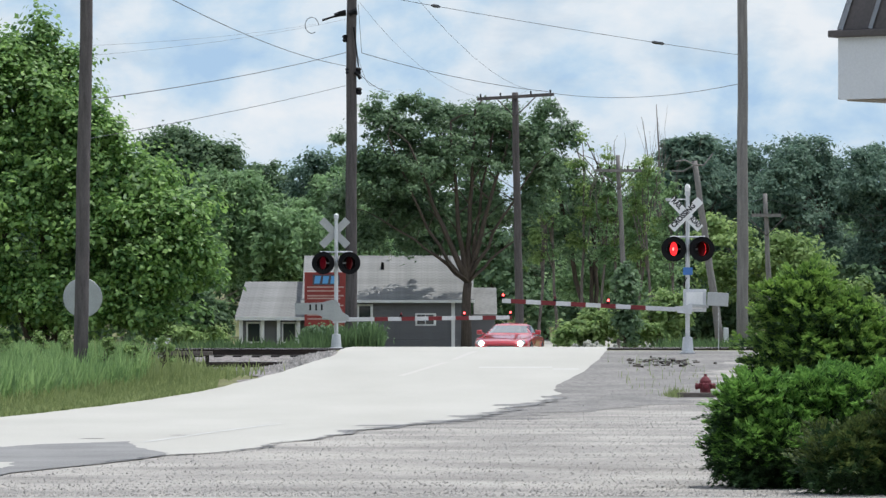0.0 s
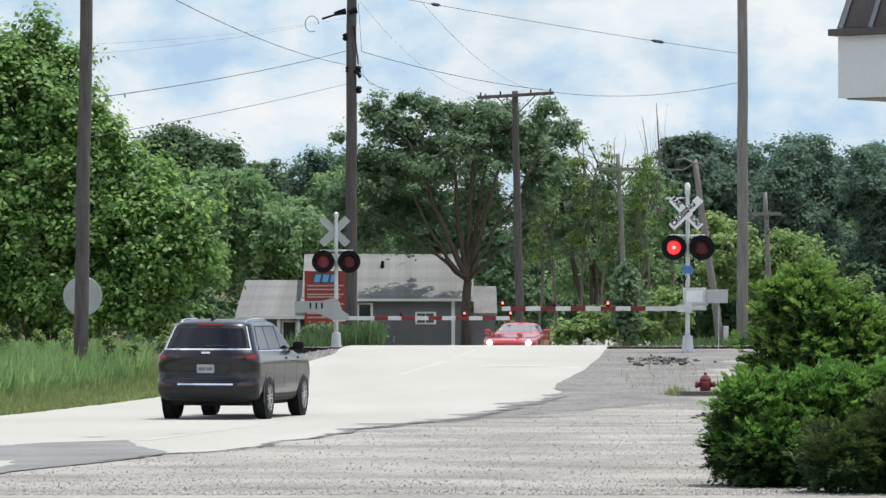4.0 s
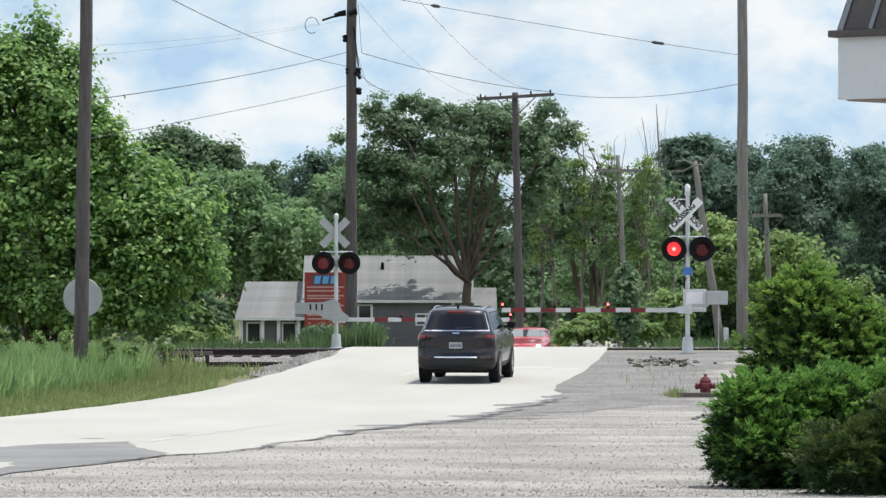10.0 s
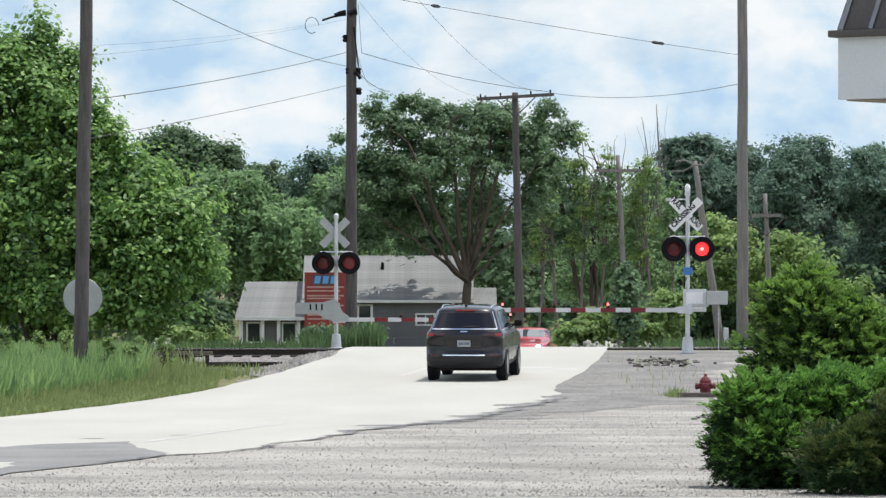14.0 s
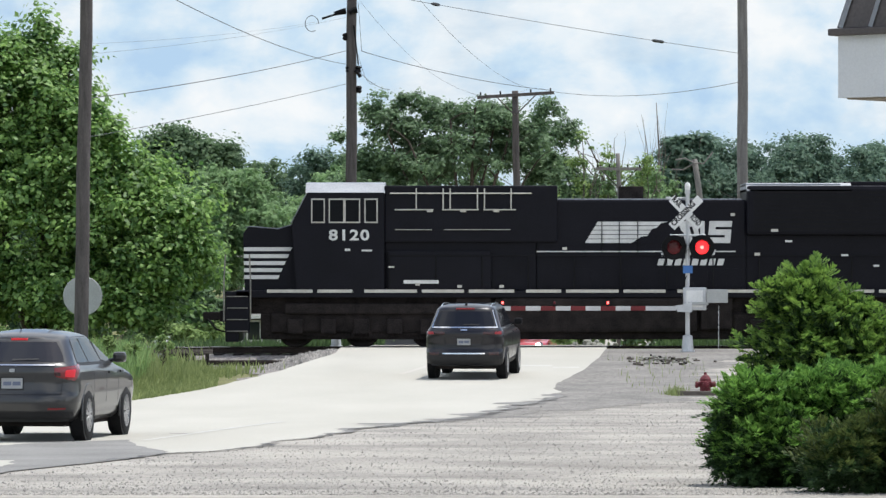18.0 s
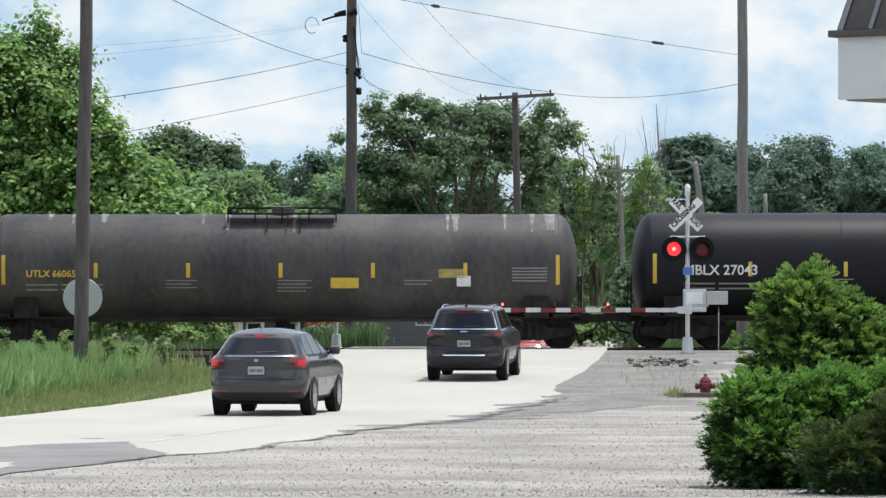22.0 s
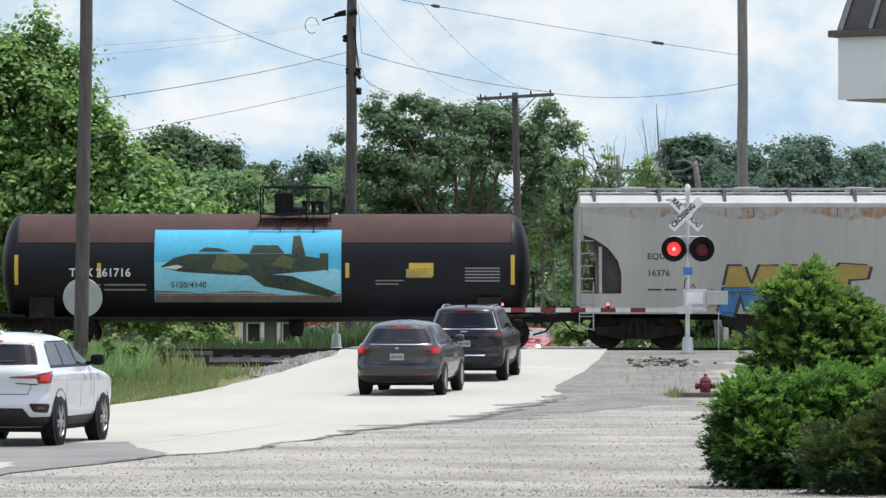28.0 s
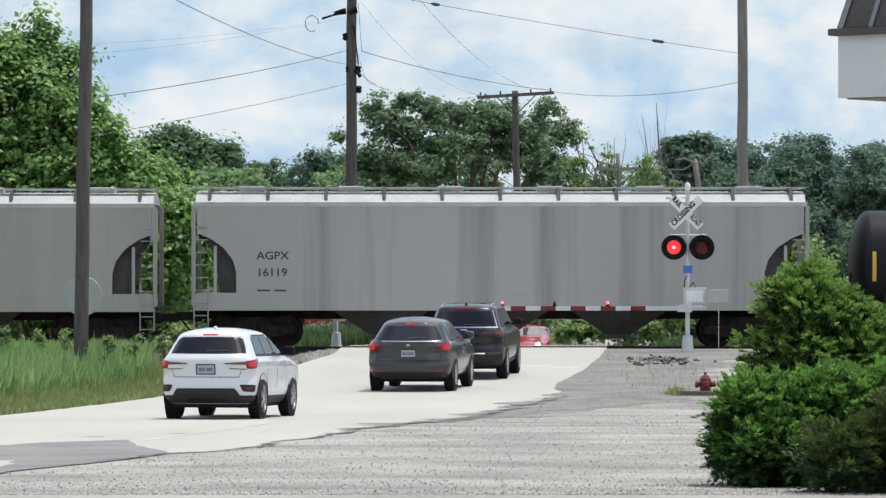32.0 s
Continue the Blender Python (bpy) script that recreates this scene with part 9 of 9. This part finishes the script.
couple(hp, 18.79)
tk, decal = tank_car(16.56, "tank_bluegrey", "blue-grey tank car with worn paint", None, stain=2)
decal("hazard_panel", 14.6, 14.95, 1.4, 1.75, "letter_white", "white panel")
couple(tk, 16.56)
tk, decal = tank_car(16.80, "tank_black", "black and rust-brown tank car with painted mural", "TILX 261716", top="tank_rust", mark_x=2.8, dome_frac=0.55, cage=True)


def mural(c, decal):
    decal("mural_panel", 5.23, 10.57, 1.35, 3.42, "mural_sky", "blue painted mural panel")
    r, zc = 1.56, 2.32

    def shape(name, pts, mat_name, lift, label):
        pts = [(x + 0.95, z) for x, z in pts]
        zs = [z for _, z in pts]
        n = 26
        bm = bmesh.new()

        def cuts(z):
            xs = []
            for (xa, za), (xb, zb) in zip(pts, pts[1:] + pts[:1]):
                if (za <= z) != (zb <= z):
                    xs.append(xa + (xb - xa) * (z - za) / (zb - za))
            return sorted(xs)
        for k in range(n):
            z0, z1 = min(zs) + (max(zs) - min(zs)) * k / n, min(zs) + (max(zs) - min(zs)) * (k + 1) / n
            e = (z1 - z0) * 0.02
            lo, hi = cuts(z0 + e), cuts(z1 - e)
            if len(lo) == len(hi):
                for a, b, p, q in zip(lo[::2], lo[1::2], hi[::2], hi[1::2]):
                    y0, y1 = -math.sqrt(r * r - (z0 - zc) ** 2) - lift, -math.sqrt(r * r - (z1 - zc) ** 2) - lift
                    bm.faces.new([bm.verts.new(v) for v in ((a, y0, z0), (b, y0, z0), (q, y1, z1), (p, y1, z1))])
        bmesh.ops.remove_doubles(bm, verts=bm.verts, dist=(max(zs) - min(zs)) / n * 0.3)
        part(name, bm, mat_name, c, label)
    shape("mural_cloud", [(4.3, 2.5), (9.6, 2.3), (9.6, 1.5), (4.3, 1.6)], "mural_pale", 0.016, "pale painted sky")
    shape("mural_ground", [(4.3, 1.36), (9.6, 1.36), (9.6, 1.6), (8.0, 1.55), (7.0, 1.68), (5.6, 1.62), (4.3, 1.7)], "mural_tan", 0.019, "tan painted ground")
    shape("mural_aircraft", [(4.45, 2.35), (4.85, 2.62), (5.5, 2.78), (5.75, 2.92), (6.2, 2.88), (6.6, 2.75), (7.4, 2.78), (8.3, 2.72), (9.15, 2.58), (9.1, 2.25), (8.3, 2.2), (7.2, 2.1), (6.0, 2.15), (5.0, 2.22)], "mural_green", 0.022, "dark green aircraft body")
    shape("mural_wing", [(6.9, 2.2), (8.2, 2.1), (9.5, 1.62), (9.3, 1.5), (7.4, 1.8)], "mural_green", 0.024, "dark green wing")
    shape("mural_engine", [(7.0, 2.75), (7.1, 2.98), (7.8, 2.98), (8.0, 2.75)], "mural_green", 0.025, "painted engine")
    shape("mural_tail", [(8.2, 2.7), (8.25, 3.25), (8.45, 3.25), (8.6, 2.68)], "mural_green", 0.026, "painted tail fin")
    shape("mural_tail", [(9.0, 2.3), (9.0, 2.75), (9.25, 2.75), (9.25, 2.25)], "mural_green", 0.026, "painted tail fin")
    shape("mural_mouth", [(4.5, 2.34), (4.95, 2.42), (5.1, 2.36), (4.9, 2.28)], "letter_white", 0.029, "white painted mouth")
    shape("mural_camouflage", [(5.9, 2.3), (6.1, 2.75), (6.6, 2.7), (7.0, 2.4), (6.6, 2.2)], "mural_olive", 0.028, "olive camouflage patch")
    shape("mural_camouflage", [(7.6, 2.4), (7.9, 2.7), (8.3, 2.6), (8.2, 2.3)], "mural_olive", 0.028, "olive camouflage patch")
    writing("mural_number", "5150/4140", 0.24, pose(5.7, -1.54, 1.72), "tag_dark", c, "dark painted number")


mural(tk, decal)
decal("panel", 12.5, 13.2, 2.1, 2.47, "reflector", "yellow panel")
couple(tk, 16.80)


def flat_shape(car, name, pts, material, y, label, lo=-9.0, hi=9.0):
    """A painted outline on a flat side, kept between the heights lo and hi."""
    zs = [z for _, z in pts]
    z_a, z_b = max(min(zs), lo), min(max(zs), hi)
    n = 30
    bm = bmesh.new()

    def cuts(z):
        xs = []
        for (xa, za), (xb, zb) in zip(pts, pts[1:] + pts[:1]):
            if (za <= z) != (zb <= z):
                xs.append(xa + (xb - xa) * (z - za) / (zb - za))
        return sorted(xs)
    for k in range(n):
        z0, z1 = z_a + (z_b - z_a) * k / n, z_a + (z_b - z_a) * (k + 1) / n
        e = (z1 - z0) * 0.02
        lw, up = cuts(z0 + e), cuts(z1 - e)
        if len(lw) == len(up):
            for a, b, p, q in zip(lw[::2], lw[1::2], up[::2], up[1::2]):
                bm.faces.new([bm.verts.new(v) for v in ((a, y, z0), (b, y, z0), (q, y, z1), (p, y, z1))])
    bmesh.ops.remove_doubles(bm, verts=bm.verts, dist=(z_b - z_a) / n * 0.25)
    part(name, bm, material, car, label)


def mvc(c, y):
    # rounded block letters in blue and yellow
    base = [[(4.6, 1.1), (4.9, 2.55), (5.3, 2.55), (5.5, 1.9), (5.75, 2.6), (6.3, 2.55), (6.35, 1.1), (5.95, 1.05), (5.9, 1.7), (5.6, 1.15), (5.35, 1.15), (5.2, 1.75), (5.0, 1.05)],
            [(6.4, 2.55), (6.8, 2.55), (6.95, 1.75), (7.1, 2.55), (7.55, 2.55), (7.3, 1.0), (6.75, 1.0)],
            [(7.7, 1.2), (7.65, 2.3), (7.9, 2.6), (8.7, 2.55), (8.6, 2.15), (8.1, 2.15), (8.1, 1.5), (8.75, 1.6), (8.8, 1.25), (8.3, 1.0)]]
    base = [[(x * 1.06 - 0.35, 0.86 + (z - 1.0) * 0.97) for x, z in p] for p in base]
    for p in base:
        flat_shape(c, "spray_letter", [(x + 0.09, z - 0.03) for x, z in p], "tag_dark", y - 0.003, "dark shadow of a painted letter")
        flat_shape(c, "spray_letter", [(x - 0.07, z + 0.04) for x, z in p], "tag_dark", y - 0.002, "dark shadow of a painted letter")
    for p in base:
        flat_shape(c, "spray_letter", p, "tag_blue", y - 0.006, "large blue painted block letter", hi=1.72)
        flat_shape(c, "spray_letter", p, "tag_yellow", y - 0.006, "yellow upper half of the letter", lo=1.72)
    flat_shape(c, "spray_letter", [(4.0, 1.1), (4.35, 1.75), (4.5, 1.2)], "tag_yellow", y - 0.005, "yellow painted point")
    flat_shape(c, "spray_letter", [(9.3, 1.5), (9.9, 1.7), (10.0, 1.45), (9.5, 1.3)], "tag_blue", y - 0.005, "small blue painted mark")
    flat_shape(c, "faded_patch", [(14.8, 2.35), (16.1, 2.35), (16.1, 2.85), (14.85, 2.85)], "hop_grey", y - 0.003, "darker repainted patch")
    scrawl(c, "spray_tag", [(13.5, 1.6), (13.75, 2.2), (13.75, 1.75), (14.3, 2.3), (14.3, 1.8), (14.9, 2.25), (14.8, 1.7), (15.4, 2.2), (15.2, 1.7), (15.9, 2.0), (16.0, 1.6)], 0.05, "tag_dark", y, "black sketched spray tag")
    for k in range(4):
        scrawl(c, "spray_tag", [(13.6 + 0.65 * k, 1.5), (13.9 + 0.65 * k, 1.62)], 0.04, "tag_dark", y, "black sketched spray tag")


hp, y = hopper_car(20.66, "hop_white", "pale hopper car with a blue and yellow spray tag", ("EQUX", "16376"), mark_at=(2.5, 2.5), mark_size=0.24, z_low=0.86)
mvc(hp, y - 0.014)
for k in range(24):
    x = 0.75 + k * 0.797
    deep = 0.10 + 0.22 * abs(math.sin(k * 2.3)) ** 2
    part("rust_stain", prism(bmesh.new(), [(x, 4.02), (x + 0.815, 4.02), (x + 0.815, 4.02 - 0.10 - 0.22 * abs(math.sin(k * 2.3 + 2.3)) ** 2), (x + 0.4, 3.95 - deep), (x, 4.02 - deep)], 1, y - 0.003, y), "rust_band", hp, "rust creeping down from the roof edge")
couple(hp, 20.66)
hp, y = hopper_car(20.48, "hop_grey", "pale grey hopper car with teal spray tag", ("WFRX", "884176"), notch="straight", mark_at=(2.6, 2.4), mark_size=0.38, z_low=0.84)
TAG_X = 9.4
for k, (ch, tilt, up, tall) in enumerate((("B", 8, 0.0, 1.2), ("A", 4, 0.05, 1.3), ("P", -2, 0.03, 1.35), ("E", 3, 0.05, 1.35), ("R", -5, 0.0, 1.25))):
    m = pose(TAG_X + 0.80 * k, y - 0.014, 1.0 + up, 0, tilt, 0)
    writing("spray_letter", ch, tall, m, "tag_pale", hp, "pale outline of a spray letter", 0.085, 1.1)
    writing("spray_letter", ch, tall, pose(0, -0.005, 0) @ m, "tag_teal", hp, "dark teal spray letter", 0.055, 1.1)
scrawl(hp, "spray_tag", [(4.9, 1.75), (5.0, 2.3), (5.15, 1.95), (5.35, 2.3), (5.3, 1.8)], 0.05, "hop_dark", y, "faded grey spray tag")
scrawl(hp, "spray_tag", [(5.7, 1.95), (6.4, 2.0), (6.6, 2.2), (6.7, 1.8), (7.2, 2.15), (7.1, 1.8), (7.8, 2.05)], 0.05, "hop_dark", y, "faded grey spray tag")
couple(hp, 20.48)
hp, y = hopper_car(20.40, "hop_white", "pale hopper car with black and white spray tag", ("NRLX", "62235"), mark_at=(2.8, 2.54), mark_size=0.28, z_low=0.93)
for k, (bx0, wd, up) in enumerate(((3.95, 0.74, 0.05), (4.62, 0.60, 0.10), (5.16, 0.64, 0.08), (5.74, 0.58, 0.12), (6.26, 0.66, 0.05))):
    # round black bubble below, crooked pale-edged letter above
    ringed = [(bx0 + wd / 2 + 0.56 * wd * math.cos(q * math.pi / 8) * (1 + 0.10 * math.sin(3 * q + k)), 1.30 + up + 0.36 * math.sin(q * math.pi / 8) * (1 + 0.08 * math.cos(2 * q + k))) for q in range(16)]
    upper = [(bx0 - 0.02, 1.5), (bx0 + 0.12, 2.30 + up), (bx0 + 0.30, 2.42 + up), (bx0 + 0.34, 2.0), (bx0 + 0.46, 2.02), (bx0 + 0.50, 2.38 + up), (bx0 + wd, 2.28 + up), (bx0 + wd - 0.08, 1.9), (bx0 + wd + 0.02, 1.5)]
    for pts_o, nm in ((upper, "spray_letter"), (ringed, "spray_bubble")):
        mx, mz = sum(p for p, _ in pts_o) / len(pts_o), sum(q for _, q in pts_o) / len(pts_o)
        flat_shape(hp, nm, [(mx + (p - mx) * 1.16, mz + (q - mz) * 1.14) for p, q in pts_o], "tag_pale", y - 0.014 - 0.001 * k, "pale outline of a sprayed letter")
        flat_shape(hp, nm, pts_o, "tag_dark", y - 0.022 - 0.001 * k, "black sprayed letter")
    scrawl(hp, "spray_line", [(bx0 + 0.14, 1.55), (bx0 + 0.2, 2.15), (bx0 + 0.42, 1.8), (bx0 + wd - 0.16, 2.12)], 0.045, "tag_pale", y - 0.028, "white inner line of the tag")
    scrawl(hp, "spray_line", [(bx0 + wd * 0.35, 1.22), (bx0 + wd * 0.5, 1.32), (bx0 + wd * 0.62, 1.22)], 0.04, "tag_pale", y - 0.028, "white inner line of the tag")
couple(hp, 20.40)
hp, y = hopper_car(18.63, "hop_agpx", "grey hopper car with dark vertical streaks", ("AGPX", "16119"), mark_at=(2.35, 2.45), mark_size=0.32, z_low=0.93)
couple(hp, 18.63)
tk, decal = tank_car(18.8, "tank_black", "plain black tank car behind the last hopper", None)
couple(tk, 18.8)

# ------------------------------------------------------------------ sky backdrop with drifting cloud
cm = bpy.data.materials.new("summer_cloud")
cm.use_nodes = True
n, l = cm.node_tree.nodes, cm.node_tree.links
n.clear()
c_tc, c_mp, c_a, c_b, c_r = n.new("ShaderNodeTexCoord"), n.new("ShaderNodeMapping"), n.new("ShaderNodeTexNoise"), n.new("ShaderNodeTexNoise"), n.new("ShaderNodeValToRGB")
c_mp.inputs["Scale"].default_value = (0.0115, 1.0, 0.017)
c_mp.inputs["Location"].default_value = (3.35, 0.0, 1.1)
c_a.inputs["Scale"].default_value, c_a.inputs["Detail"].default_value, c_a.inputs["Roughness"].default_value, c_a.inputs["Distortion"].default_value = 1.0, 8.0, 0.56, 0.12
l.new(c_tc.outputs["Object"], c_mp.inputs["Vector"])
l.new(c_mp.outputs["Vector"], c_a.inputs["Vector"])
e = c_r.color_ramp.elements
e[0].position, e[0].color = 0.38, (0.50, 0.69, 0.90, 1)
e[1].position, e[1].color = 0.66, (0.97, 0.99, 1.0, 1)
q = c_r.color_ramp.elements.new(0.46)
q.color = (0.64, 0.80, 0.94, 1)
q = c_r.color_ramp.elements.new(0.55)
q.color = (0.83, 0.91, 0.97, 1)
l.new(c_a.outputs["Fac"], c_r.inputs["Fac"])
# grey undersides of the larger clouds
c_m2, c_r2, c_mx = n.new("ShaderNodeMapping"), n.new("ShaderNodeValToRGB"), n.new("ShaderNodeMix")
c_m2.inputs["Scale"].default_value = (0.006, 1.0, 0.016)
c_m2.inputs["Location"].default_value = (7.1, 0.0, 4.6)
c_b.inputs["Scale"].default_value, c_b.inputs["Detail"].default_value, c_b.inputs["Roughness"].default_value = 1.0, 7.0, 0.6
l.new(c_tc.outputs["Object"], c_m2.inputs["Vector"])
l.new(c_m2.outputs["Vector"], c_b.inputs["Vector"])
c_r2.color_ramp.elements[0].position, c_r2.color_ramp.elements[1].position = 0.50, 0.68
c_r2.color_ramp.elements[0].color, c_r2.color_ramp.elements[1].color = (0, 0, 0, 1), (0.75, 0.75, 0.75, 1)
l.new(c_b.outputs["Fac"], c_r2.inputs["Fac"])
c_mx.data_type = "RGBA"
c_mx.inputs["B"].default_value = (0.56, 0.68, 0.80, 1)
l.new(c_r2.outputs["Color"], c_mx.inputs["Factor"])
l.new(c_r.outputs["Color"], c_mx.inputs["A"])
em, om = n.new("ShaderNodeEmission"), n.new("ShaderNodeOutputMaterial")
em.inputs["Strength"].default_value = 0.93
l.new(c_mx.outputs["Result"], em.inputs["Color"])
l.new(em.outputs["Emission"], om.inputs["Surface"])
M["cloud"] = cm
SKY = finish("cloud_backdrop", boxes((-900, 900, 0, 4, -60, 520)), "cloud")
tagged(SKY, "bright summer sky with drifting white cloud", "sky", kind="structure")


# ------------------------------------------------------------------ what moves
HEAD = [(17.8, 592), (18.3, 10), (19.5, -1385), (20.0, -1945), (20.6, -2638), (21.2, -3330), (21.8, -4022), (22.4, -4707), (23.0, -5404), (23.6, -6086), (24.2, -6776), (24.8, -7451), (25.5, -8233),
        (27.5, -10493), (28.0, -11055), (28.8, -11976), (29.5, -12761), (30.4, -13778), (31.0, -14461), (31.5, -15013), (32.0, -15576)]
HEAD_FIT = np.polyfit([t - 25 for t, _ in HEAD], [(v - 784) / 62.0 for _, v in HEAD], 2)


def train_x(t):
    """Place of the train's head along the track."""
    if t < 17.5:
        a, b = np.polyval(HEAD_FIT, 17.5 - 25), np.polyval(np.polyder(HEAD_FIT), 17.5 - 25)
        return float(a + b * (t - 17.5))
    return float(np.polyval(HEAD_FIT, t - 25))


def car_rows(path, wheel_base, lane, trim):
    """Rows of (t, distance of the rear axle from the camera) as poses on the lane, with the wheels' turn."""
    rows, spins, gone, last = [], [], 0.0, None
    for t, y in path:
        x, xf = lane(y), lane(y + wheel_base)
        zr, zf = road_z(y) + 0.022, road_z(y + wheel_base) + 0.022
        head = math.atan2(xf - x, wheel_base) - radians(trim(y))
        p = pose(x, y, zr, math.degrees(math.atan2(zf - zr, wheel_base)), 0, -math.degrees(head))
        rows.append((t, p))
        if last is not None:
            gone += math.hypot(y - last[1], x - last[0])
        last = (x, y)
        spins.append((t, gone))
    return rows, spins


def dense(knots, step):
    """Smooth run through (t, value): monotone cubic pieces."""
    ts, vs = [k[0] for k in knots], [k[1] for k in knots]
    d = [(vs[i + 1] - vs[i]) / (ts[i + 1] - ts[i]) for i in range(len(ts) - 1)]
    m = [d[0]] + [0 if d[i - 1] * d[i] <= 0 else 2 * d[i - 1] * d[i] / (d[i - 1] + d[i]) for i in range(1, len(d))] + [d[-1]]
    out, t = [], ts[0]
    while t <= ts[-1] + 1e-6:
        i = max(0, min(len(d) - 1, sum(1 for q in ts if q <= t) - 1))
        h = ts[i + 1] - ts[i]
        u = (t - ts[i]) / h
        out.append((round(t, 4), vs[i] * (2 * u ** 3 - 3 * u ** 2 + 1) + h * m[i] * (u ** 3 - 2 * u ** 2 + u) + vs[i + 1] * (3 * u ** 2 - 2 * u ** 3) + h * m[i + 1] * (u ** 3 - u ** 2)))
        t += step
    return out


def drive(car, wheels, knots, wheel_base, radius, lane, trim):
    rows, _ = car_rows(dense(knots, 0.5), wheel_base, lane, trim)
    walk(car, rows)
    _, spins = car_rows(dense(knots, 0.1), wheel_base, lane, trim)
    keep = [spins[0]]
    for i in range(1, len(spins)):
        if i == len(spins) - 1 or abs(spins[i + 1][1] - keep[-1][1]) / radius > 1.3:
            keep.append(spins[i])
    for w in wheels:
        at = w.matrix_basis.translation.copy()
        walk(w, [(t, Matrix.Translation(at) @ Matrix.Rotation(-s / radius, 4, "X")) for t, s in keep])


SUV_KNOTS = [(0, 45.38), (1, 54.18), (1.5, 58.58), (2, 63.02), (2.5, 66.92), (3, 71.15), (3.5, 75.85), (5.5, 90.69), (6, 94.09), (6.5, 96.21), (7, 98.27), (7.5, 99.99), (8, 101.78), (8.5, 103.27), (9, 104.53), (9.5, 105.07), (10, 105.39), (10.5, 105.72), (11, 106.00), (12, 106.48), (13, 106.66), (14, 106.72), (32, 106.72)]
CROSS_KNOTS = [(0, -51.41), (10, 18.09), (15, 49.59), (17, 60.79), (17.5, 63.41), (18, 65.66), (18.5, 68.07), (19, 70.35), (19.5, 72.78), (20, 75.37), (20.5, 77.90), (21, 80.10), (21.5, 82.06), (22, 83.94), (22.5, 85.81), (23, 87.61), (23.5, 89.27), (24, 90.87), (24.5, 92.36), (25, 93.60), (25.5, 94.69), (27.5, 97.62), (28, 98.09), (28.5, 98.63), (29, 98.91), (29.5, 99.18), (30, 99.39), (31, 99.46), (32, 99.46)]
WHITE_KNOTS = [(0, -73.12), (20, 24.88), (26, 54.43), (27.5, 61.63), (28, 64.11), (28.5, 66.18), (29, 68.37), (29.5, 70.35), (30, 72.61), (30.5, 74.53), (31, 76.62), (31.5, 78.18), (32, 79.64)]
COUPE_KNOTS = [(0, 155.4, 2.5), (3.0, 155.5, 2.52), (4.2, 156.6, 2.86), (5.5, 159.0, 3.14), (6.5, 160.2, 3.2), (9.0, 161.5, 3.24), (12.0, 161.8, 3.24), (32.0, 161.8, 3.24)]
GATE_ROWS = [(0, 2.9), (0.2, 2.3), (0.4, 1.6), (0.6, 0.6), (0.8, -0.45), (1.0, -0.2), (1.3, 0.2), (1.6, 0.0), (16.0, 0.0), (32.0, 0.0)]
FLASH, FLASH_START = 1.21, 0.6


def motions():
    for car, off in TRAIN:
        ts = [0.0, 4.0, 8.0, 12.0, 16.0, 17.0, 18.0] + [19.0 + k for k in range(14)]
        walk(car, [(t, pose(train_x(t) + off, TRACK_Y, rail_z(train_x(t) + off + 9))) for t in ts])
    drive(SUV, SUV_W, SUV_KNOTS, 3.05, 0.385, lambda y: lane_x(y) + along([(60, -0.12), (67, -0.10), (71, -0.01), (88, 0.0), (95, 0.03), (101, 0.10), (107, 0.02)], y), lambda y: 1.6 * smoothstep(82, 95, y))
    drive(CROSS, CROSS_W, CROSS_KNOTS, 2.74, 0.37, lambda y: lane_x(y) + along([(55, 0.0), (66, -0.05), (100, -0.02)], y), lambda y: 1.8 * smoothstep(55, 66, y))
    drive(WHITE, WHITE_W, WHITE_KNOTS, 2.62, 0.36, lane_x, lambda y: 0.0)
    # the coupe faces this way and rolls back down the far slope
    rows = []
    for t, y, x in COUPE_KNOTS:
        z = road_z(y) + 0.02
        z2 = road_z(y - 2.72) + 0.02
        rows.append((t, pose(x, y, z, math.degrees(math.atan2(z2 - z, 2.72)), 0, 180 - 9)))
    walk(COUPE, rows)
    for w in COUPE_W:
        at = w.matrix_basis.translation.copy()
        walk(w, [(t, Matrix.Translation(at) @ Matrix.Rotation((y - COUPE_KNOTS[0][1]) / 0.33, 4, "X")) for t, y in dense([(a, b) for a, b, _ in COUPE_KNOTS], 0.25)])
    # gates settle at the start
    for arm, z, d, share in GATES:
        walk(arm, [(t, pose(0, 0, z, 0, -d * a * share)) for t, a in GATE_ROWS])
    # flashing lamps: each unit turns half round in turn
    half = FLASH / 2
    for unit, side, far in LAMPS:
        at = unit.matrix_basis.translation.copy()
        t, seq, rows = FLASH_START - FLASH * math.ceil(FLASH_START / FLASH), [], []
        while t < 32.8:
            seq.append(t)
            t += half
        for i, s in enumerate(seq):
            a = i * 180.0 + (0 if side > 0 else 180.0)
            rows += [(s + 0.05, a), (s + half - 0.05, a), (s + half - 0.0167, a + 60.0), (s + half + 0.0167, a + 120.0)]
        rows = [(t, a) for t, a in rows if 0 < t < 32]
        rows = [(0.0, rows[0][1])] + rows + [(32.0, rows[-1][1])]
        fixed = []
        for t, a in rows:
            if not fixed or frame(t) > frame(fixed[-1][0]):
                fixed.append((t, a))
        walk(unit, [(t, Matrix.Translation(at) @ Matrix.Rotation(radians(a), 4, "Z")) for t, a in fixed])
    walk(SKY, [(0.0, pose(0, 2600, 0)), (16.0, pose(-25, 2600, 0)), (32.0, pose(-50, 2600, 0))])


motions()
